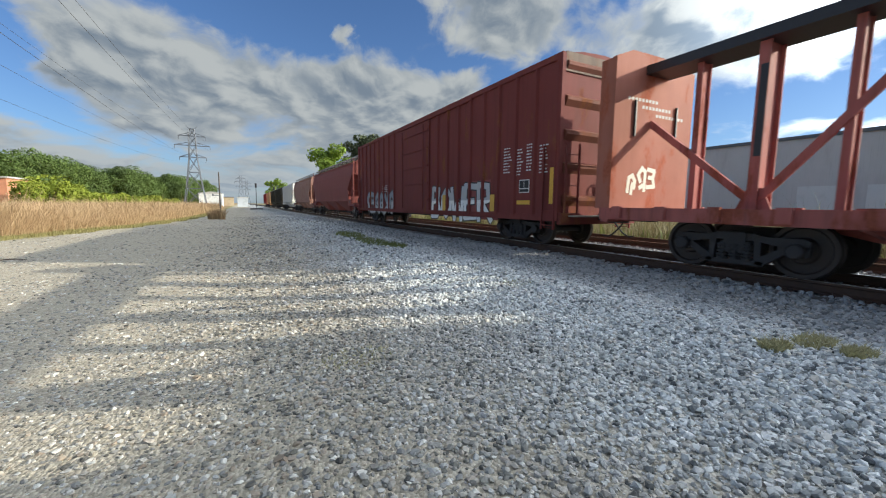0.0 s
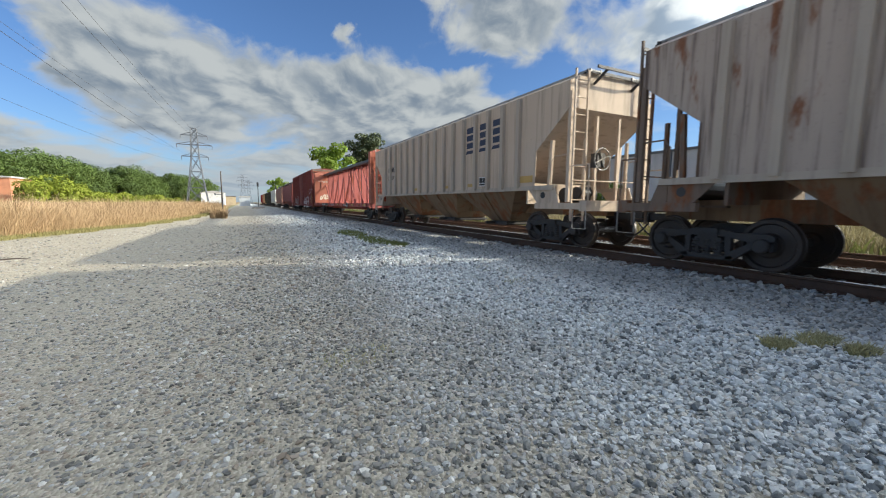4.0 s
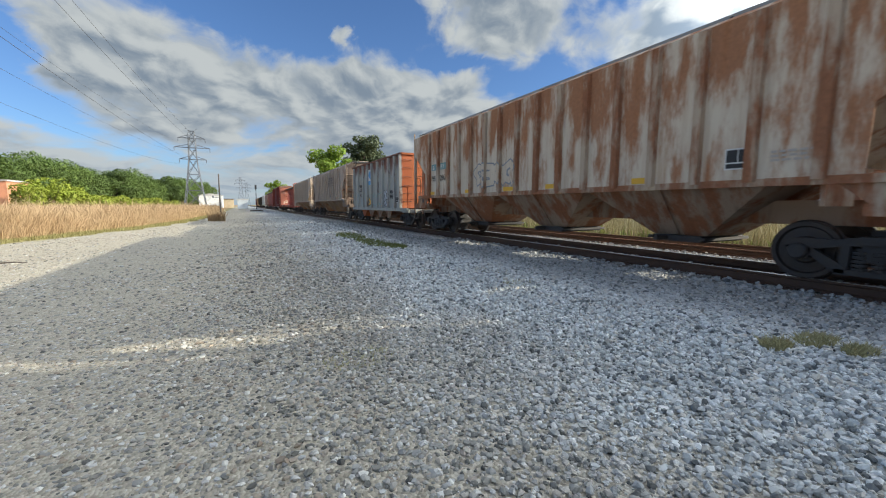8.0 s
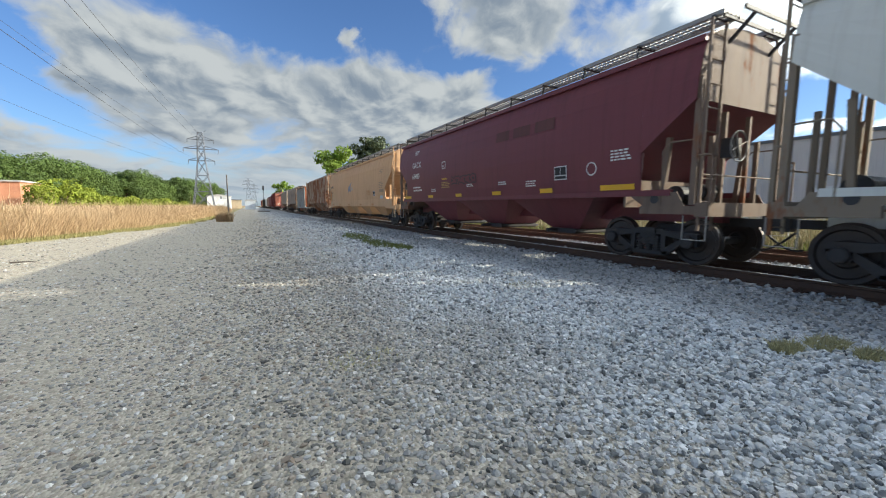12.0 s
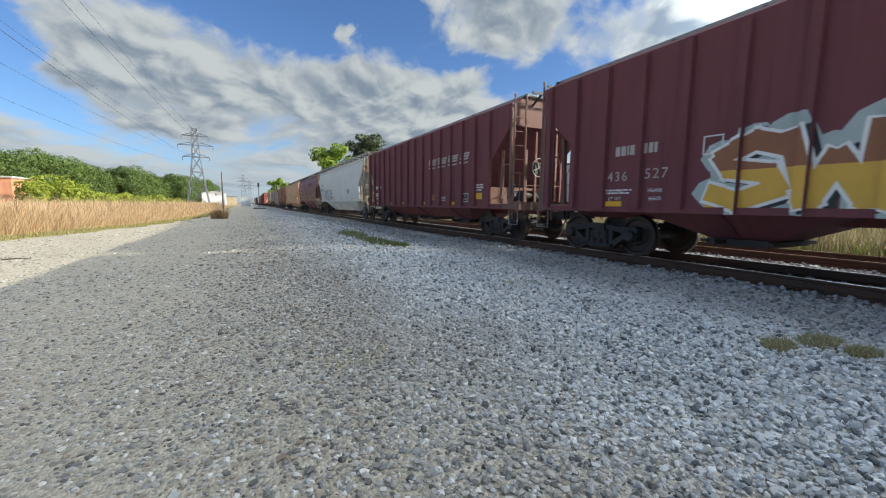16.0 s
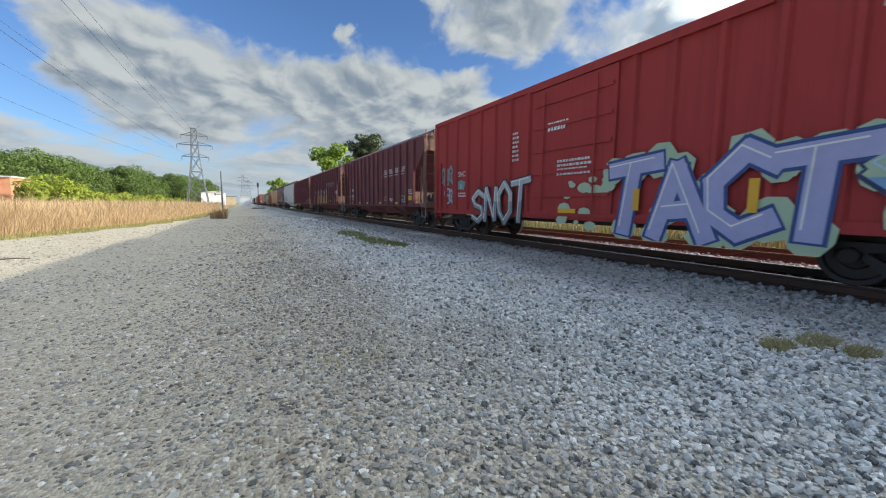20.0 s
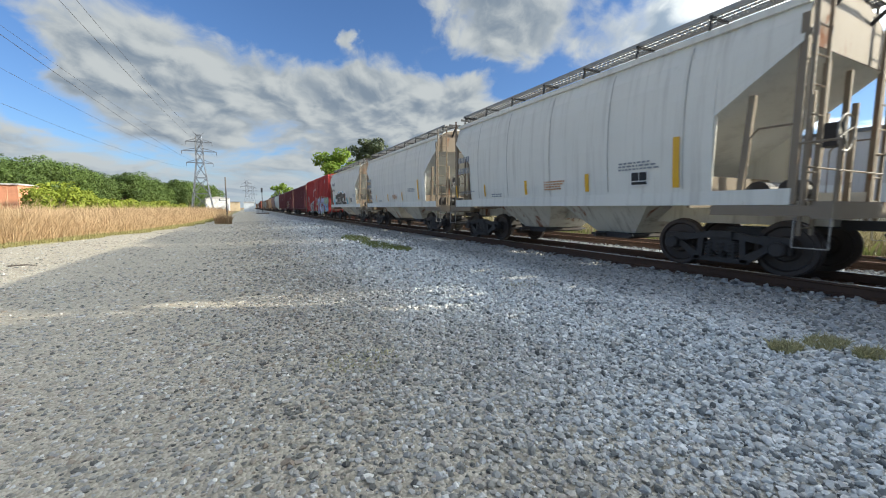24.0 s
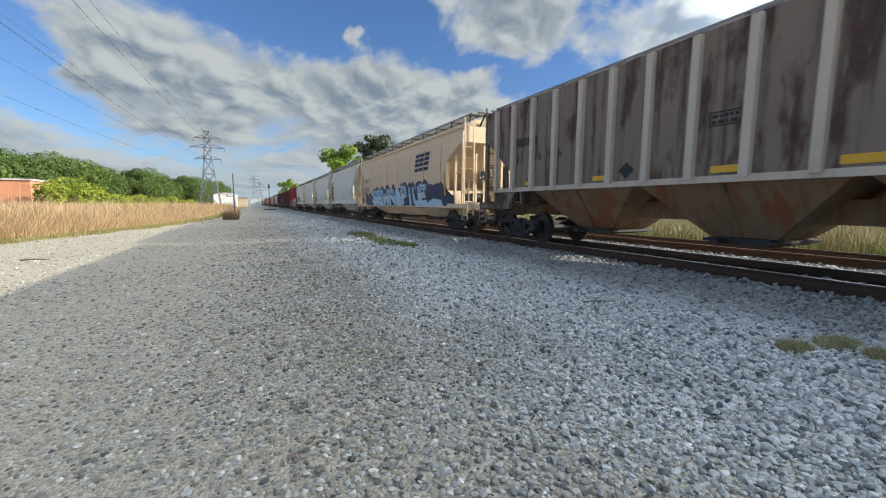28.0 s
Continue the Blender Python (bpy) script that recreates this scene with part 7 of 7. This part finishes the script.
# brown hoppers
for car_, o_, sd_, span_ in ((c_bna, -0.25, 90, (7.2, -6.3)), (c_bnb, -0.375, 95, (7.7, -6.6)), (c_bnc, -0.625, 100, (7.3, -6.6))):
    rb_ = posts(*span_, 17 if car_ is c_bnb else 16)
    logo_blocks(car_, ((-1.42 + o_, -1.95 + o_), (-2.26 + o_, -2.88 + o_), (-3.24 + o_, -3.82 + o_), (-4.24 + o_, -4.66 + o_)), 2.78, 3.03, PALE_STENCIL, 0.45, rb_, rule=0.035)
    data_plate(car_, -4.7 + o_, -4.27 + o_, 1.24, 1.56)
    marks(car_, ((-5.62 + o_, -5.17 + o_, 1.33, 1.55),), YELLOW, "yellow_panel")
    stencil_bars(car_, -5.2 + o_, 1.85, 3, 0.5, WHITE, h=0.05, gap=0.09, seed=sd_)
    for y_ in (-3.24, -0.5, 2.2, 4.05, 6.2):
        marks(car_, ((y_ - 0.42 + o_, y_ + o_, 1.12, 1.24),), YELLOW, "reflector")
    if car_ is not c_bnb:
        stencil_bars(car_, 6.6 + o_, 2.2, 2, 1.2, WHITE, h=0.2, gap=0.42, seed=sd_ + 1)
    stencil_bars(car_, 6.4 + o_, 1.5, 2, 0.9, WHITE, seed=sd_ + 2)
    stencil_bars(car_, -1.4 + o_, 1.55, 4, 0.6, FADED_YELLOW, seed=sd_ + 3)
    stencil_bars(car_, -2.4 + o_, 1.45, 3, 0.6, WHITE, seed=sd_ + 4)
graffiti(c_bnb, 3.6, -1.75, 1.05, 2.32, [S_GOLD, S_RUSSET], S_WHITE, S_MIST, None, 5, 27, posts(7.7, -6.6, 17), word=("S", "W", "A", "D", "S"), fat=0.50, under=S_BLACK, label="gold and russet graffiti in a pale blue cloud")
for s_, y_, z_, h_ in (("436", 5.80, 1.68, 0.29), ("527", 4.90, 1.70, 0.29), ("LD LMT", 5.75, 1.42, 0.11), ("LT WT", 5.75, 1.26, 0.11), ("196400", 4.82, 1.42, 0.11), ("66600", 4.78, 1.26, 0.11)):
    text_on(c_bnb, s_, y_, z_, h_, PALE_STENCIL if h_ > 0.2 else WHITE, spacing=1.25 if h_ > 0.2 else 1.0)
stencil_bars(c_bnb, 5.62, 2.41, 1, 0.42, PALE_STENCIL, h=0.2, seed=106)
stencil_bars(c_bnb, 4.95, 2.41, 1, 0.40, PALE_STENCIL, h=0.2, seed=107)
frame_mark(c_bnb, 3.45, 3.78, 2.05, 2.38, WHITE, False)
text_on(c_bnb, "C", 3.68, 2.10, 0.14, WHITE)
graffiti(c_bnb, -5.65, -6.3, 1.95, 2.22, [S_WHITE], S_WHITE, None, None, 3, 28)

# red boxcar
o_ = -0.575
graffiti(c_cai, -1.3, -5.35, 0.48, 2.22, [S_LILAC], S_NAVY_BLUE, S_MINT, S_WHITE, 4, 29, None, False, 1.53, word=("T", "A", "C", "T"), fat=0.58, label="lilac graffiti in a pale green cloud")
graffiti(c_cai, -4.8 + o_, -6.9 + o_, 0.80, 2.15, [S_BLUE, S_MINT], S_NAVY, S_MINT, S_PALE, 2, 30, None, False, 1.53)
graffiti(c_cai, 4.6, 1.5, 0.52, 1.85, [S_GREY, S_SILVER], S_BLACK, None, S_WHITE, 4, 31, None, False, 1.53, "silver graffiti", word=("S", "N", "O", "T"), fat=0.42)
rng_ = random.Random(17)
paint_on(c_cai, "graffiti_spatter", [[(a_ + r_ * math.cos(q_ * 0.8), b_ + r_ * 0.6 * math.sin(q_ * 0.8)) for q_ in range(8)] for a_, b_, r_ in [(rng_.uniform(-1.3, 0.2), rng_.uniform(0.6, 1.8), rng_.uniform(0.08, 0.22)) for k_ in range(16)]], S_MINT, -1, None, False, 1.53)
logo_blocks(c_cai, ((-4.66 + o_, -4.85 + o_), (-4.9 + o_, -5.1 + o_), (-5.15 + o_, -5.28 + o_)), 3.70, 4.05, WHITE, 0.1, x=1.46, rule=0)
marks(c_cai, ((-1.45 + o_, -1.3 + o_, 1.05, 1.5), (-3.55 + o_, -3.4 + o_, 1.05, 1.6), (-6.2 + o_, -6.02 + o_, 1.0, 2.0)), YELLOW, "reflector", x=1.56)
marks(c_cai, ((0.3 + o_, 0.9 + o_, 0.95, 1.06),), YELLOW, "reflector", x=1.53)
stencil_bars(c_cai, 3.0 + o_, 3.3, 7, 0.3, WHITE, x=1.46, h=0.07, gap=0.13, seed=110)
stencil_bars(c_cai, 1.0 + o_, 2.3, 4, 1.2, WHITE, x=1.52, h=0.06, gap=0.11, seed=111)
text_on(c_cai, "SNC", 5.80, 2.18, 0.28, WHITE, x=-1.46, spacing=1.1)
paint_on(c_cai, "spray_patch", [[(5.85, 1.72), (5.35, 1.68), (5.25, 1.98), (5.6, 2.06), (5.9, 1.95)]], S_TEAL, 1, None, False, 1.45)
text_on(c_cai, "31", 5.66, 1.74, 0.22, WHITE, x=-1.475)
stencil_bars(c_cai, 5.75, 1.58, 2, 0.6, WHITE, x=1.46, h=0.05, gap=0.1, seed=112)
graffiti(c_cai, 7.2, 6.2, 1.9, 2.6, [S_TEAL], S_GREY, None, None, 3, 34, None, False, 1.46, fat=0.25)
graffiti(c_cai, 6.9, 6.2, 1.15, 1.8, [S_PALE], S_GREY, None, None, 3, 36, None, False, 1.46, fat=0.25)
stencil_bars(c_cai, 1.4 + o_, 3.3, 2, 0.8, S_WHITE, x=1.52, h=0.1, gap=0.12, seed=113)

# light grey hoppers
o_ = -0.075
text_on(c_mwc, "MWCX", 4.5 + o_, 3.10, 0.36, BLACK, x=-1.59, spacing=1.1, shear=0.12)
text_on(c_mwc, "301901", 4.55 + o_, 2.58, 0.36, BLACK, x=-1.59, spacing=1.1, shear=0.12)
paint_on(c_mwc, "graffiti_cloud", [[(4.1, 1.24), (-1.35, 1.24), (-1.5, 1.7), (-0.9, 2.05), (-0.75, 2.45), (-0.2, 2.35), (0.4, 2.6), (1.5, 2.35), (2.0, 2.62), (2.5, 2.3), (3.4, 2.2), (4.2, 1.75), (4.0, 1.5)]], S_CYAN, -1.6, None, True)
graffiti(c_mwc, 3.35, -0.75, 1.26, 2.40, [S_BLACK], S_WHITE, S_WHITE, None, 4, 32, None, True, fat=0.62, word=("J", "E", "R", "Z"), label="black graffiti with white edge in a cyan cloud")
data_plate(c_mwc, -2.74 + o_, -2.3 + o_, 1.58, 1.92, True)
marks(c_mwc, ((-2.08 + o_, -1.98 + o_, 1.5, 1.97), (-4.28 + o_, -4.16 + o_, 1.5, 2.44)), FADED_YELLOW, "reflector", None, True)
text_on(c_mwc, "WARNING", -0.5 + o_, 1.98, 0.09, ORANGE_MARK, x=-1.57)
stencil_bars(c_mwc, -0.35 + o_, 1.92, 4, 0.9, ORANGE_MARK, True, seed=120)
stencil_bars(c_mwc, -2.95 + o_, 2.15, 3, 0.9, S_GREY, True, seed=121)
for car_, o_, sd_ in ((c_w2, 0.0, 130), (c_w3, 0.0, 140), (c_aok, -0.65 + 0.30, 150)):
    for y_, zt_, w_ in ((5.2, 2.0, 0.09), (3.2, 1.93, 0.09), (1.0, 1.93, 0.11), (-1.3, 1.95, 0.12), (-3.48, 2.47, 0.13)):
        marks(car_, ((y_ - w_ / 2 + o_, y_ + w_ / 2 + o_, 1.53, zt_),), YELLOW, "reflector", None, True)
    stencil_bars(car_, 4.9 + o_, 1.75, 2, 1.0, S_GREY, True, seed=sd_)
    stencil_bars(car_, 0.2 + o_, 1.85, 4, 0.75, ORANGE_MARK, True, seed=sd_ + 1)
    stencil_bars(car_, -2.2 + o_, 2.1, 3, 0.9, S_GREY, True, seed=sd_ + 2)
    stencil_bars(car_, 2.8 + o_, 1.6, 2, 0.6, S_GREY, True, seed=sd_ + 3)
text_on(c_aok, "AOKX", 4.75, 3.08, 0.34, BLACK, x=-1.59, spacing=1.1, shear=0.12)
text_on(c_aok, "491407", 4.8, 2.60, 0.34, BLACK, x=-1.59, spacing=1.1, shear=0.12)
text_on(c_aok, "WARNING", 0.0, 1.93, 0.09, ORANGE_MARK, x=-1.57)
frame_mark(c_aok, 3.2, 3.42, 2.95, 3.18, S_GREY)
stencil_bars(c_w3, 5.0, 3.0, 2, 0.9, S_GREY, True, h=0.2, gap=0.4, seed=161)
stencil_bars(c_w2, 5.0, 3.0, 2, 0.9, S_GREY, True, h=0.2, gap=0.4, seed=162)
data_plate(c_w3, -2.9, -2.5, 1.6, 1.9, True)
for car_ in (c_mwc, c_w2, c_w3, c_aok):
    for y_ in (-3.6, -1.9, 0.0, 1.9, 3.6):
        marks(car_, ((y_ - 0.014, y_ + 0.014, 1.5, 4.05),), SEAM_GREY, "weld_seam", None, True, layer=-1.5)

# beige hopper
o_ = -0.45
logo_blocks(c_cs2, ((-2.6 + o_, -3.1 + o_), (-3.15 + o_, -3.65 + o_), (-3.75 + o_, -4.3 + o_)), 2.96, 3.55, NAVY, 0.12, None, True, rule=0.13)
rng_ = random.Random(12)
peaks_ = [(6.95, 1.03), (6.9, 1.5)]
y_ = 6.5
while y_ > -4.2:
    peaks_ += [(y_, rng_.uniform(1.95, 2.3)), (y_ - 0.45, rng_.uniform(1.6, 1.85))]
    y_ -= rng_.uniform(0.8, 1.2)
peaks_ += [(-4.4, 2.0), (-4.9, 2.1), (-5.4, 1.9), (-6.0, 2.15), (-6.6, 1.75), (-7.1, 1.45), (-7.2, 1.03)]
strip_ = [[peaks_[0], peaks_[1], (peaks_[1][0], 1.03)]] + [[(a_[0], 1.03), a_, b_, (b_[0], 1.03)] for a_, b_ in zip(peaks_[1:-1], peaks_[2:-1])]
paint_on(c_cs2, "graffiti_cloud", strip_, S_NAVY, -1.4, None, True)
graffiti(c_cs2, 5.0, 0.25, 1.03, 2.1, [S_PALE, S_BLUE], S_BLACK, S_NAVY, S_WHITE, 4, 33, None, True, label="pale blue and navy graffiti along the whole side", word=("S", "E", "W", "N"), fat=0.62)
graffiti(c_cs2, -0.85, -4.35, 1.03, 2.15, [S_PALE, S_BLUE], S_BLACK, S_NAVY, S_WHITE, 4, 35, None, True, word=("P", "I", "U", "E"), fat=0.62)
paint_on(c_cs2, "graffiti_blob", [[(0.15, 1.05), (-0.7, 1.05), (-0.8, 1.5), (-0.55, 1.9), (-0.25, 2.1), (0.05, 1.9), (0.2, 1.5)]], S_PALE, 1, None, True)
paint_on(c_cs2, "graffiti_wedge", [[(-3.6 + o_, 1.1), (-4.6 + o_, 2.0), (-5.2 + o_, 2.1), (-5.9 + o_, 1.75), (-6.7 + o_, 1.5), (-6.6 + o_, 1.25)]], S_NAVY, 1, None, True)
paint_on(c_cs2, "graffiti_wedge", [[(-3.2 + o_, 1.05), (-4.6 + o_, 1.42), (-5.4 + o_, 1.35), (-5.6 + o_, 1.04)]], S_PALE, 2, None, True)
marks(c_cs2, ((-5.98 + o_, -5.86 + o_, 1.53, 2.5), (-3.7 + o_, -3.6 + o_, 1.5, 2.02), (-0.45 + o_, -0.35 + o_, 1.5, 1.95), (5.6, 5.7, 1.5, 1.95)), YELLOW, "reflector", None, True, layer=5)
stencil_bars(c_cs2, 6.6, 2.85, 1, 1.2, S_GREY, True, h=0.2, seed=170)
text_on(c_cs2, "255023", 6.64, 2.06, 0.36, NAVY, x=-1.585, spacing=1.15)
for y_ in (-6.03, -4.14, -2.33, -0.45, 1.4, 3.2, 5.0):
    marks(c_cs2, ((y_ - 0.03, y_ + 0.03, 2.2, 3.65),), SEAM_BROWN, "weld_seam", None, True, layer=-1.5)

# sooty hopper
rb_ = posts(6.95, -5.9, 15)
marks(c_las, ((5.05, 5.45, 1.72, 1.83), (2.3, 2.85, 1.72, 1.83), (-0.36, 0.16, 1.72, 1.84), (-2.1, -1.55, 1.72, 1.85), (-4.6, -4.1, 1.72, 1.85)), YELLOW, "reflector")
frame_mark(c_las, -0.32, 0.25, 2.52, 2.77, BLACK, False)
stencil_bars(c_las, 0.2, 2.72, 2, 0.45, BLACK, h=0.06, gap=0.1, seed=180)
stencil_bars(c_las, 5.9, 3.12, 1, 1.2, BLACK, h=0.24, seed=181)
for s_, y_ in (("25", 5.92), ("96", 5.1), ("76", 4.3)):
    text_on(c_las, s_, y_, 2.42, 0.34, BLACK, spacing=1.15)
paint_on(c_las, "diamond_mark", [[(1.92, 1.72), (1.72, 1.9), (1.92, 2.08), (2.12, 1.9)]], BLACK, 1)


# ---------------------------------------------------------------- what moves
def motions():
    for car, y in TRAIN:
        walk(car, [(t, pose(TRACK_X, y + SPEED * t, RAIL_Z)) for t in (0.0, 7.0, 14.0, 21.0, 28.0)])
    turn = math.degrees(SPEED / WHEEL_R)
    times = [k * 2 / FPS for k in range(int(28.0 * FPS / 2) + 1)]
    for ax in WHEELSETS:
        y = ax.location.y
        walk(ax, [(t, pose(0, y, WHEEL_R, -turn * t, 0, 0)) for t in times])


motions()
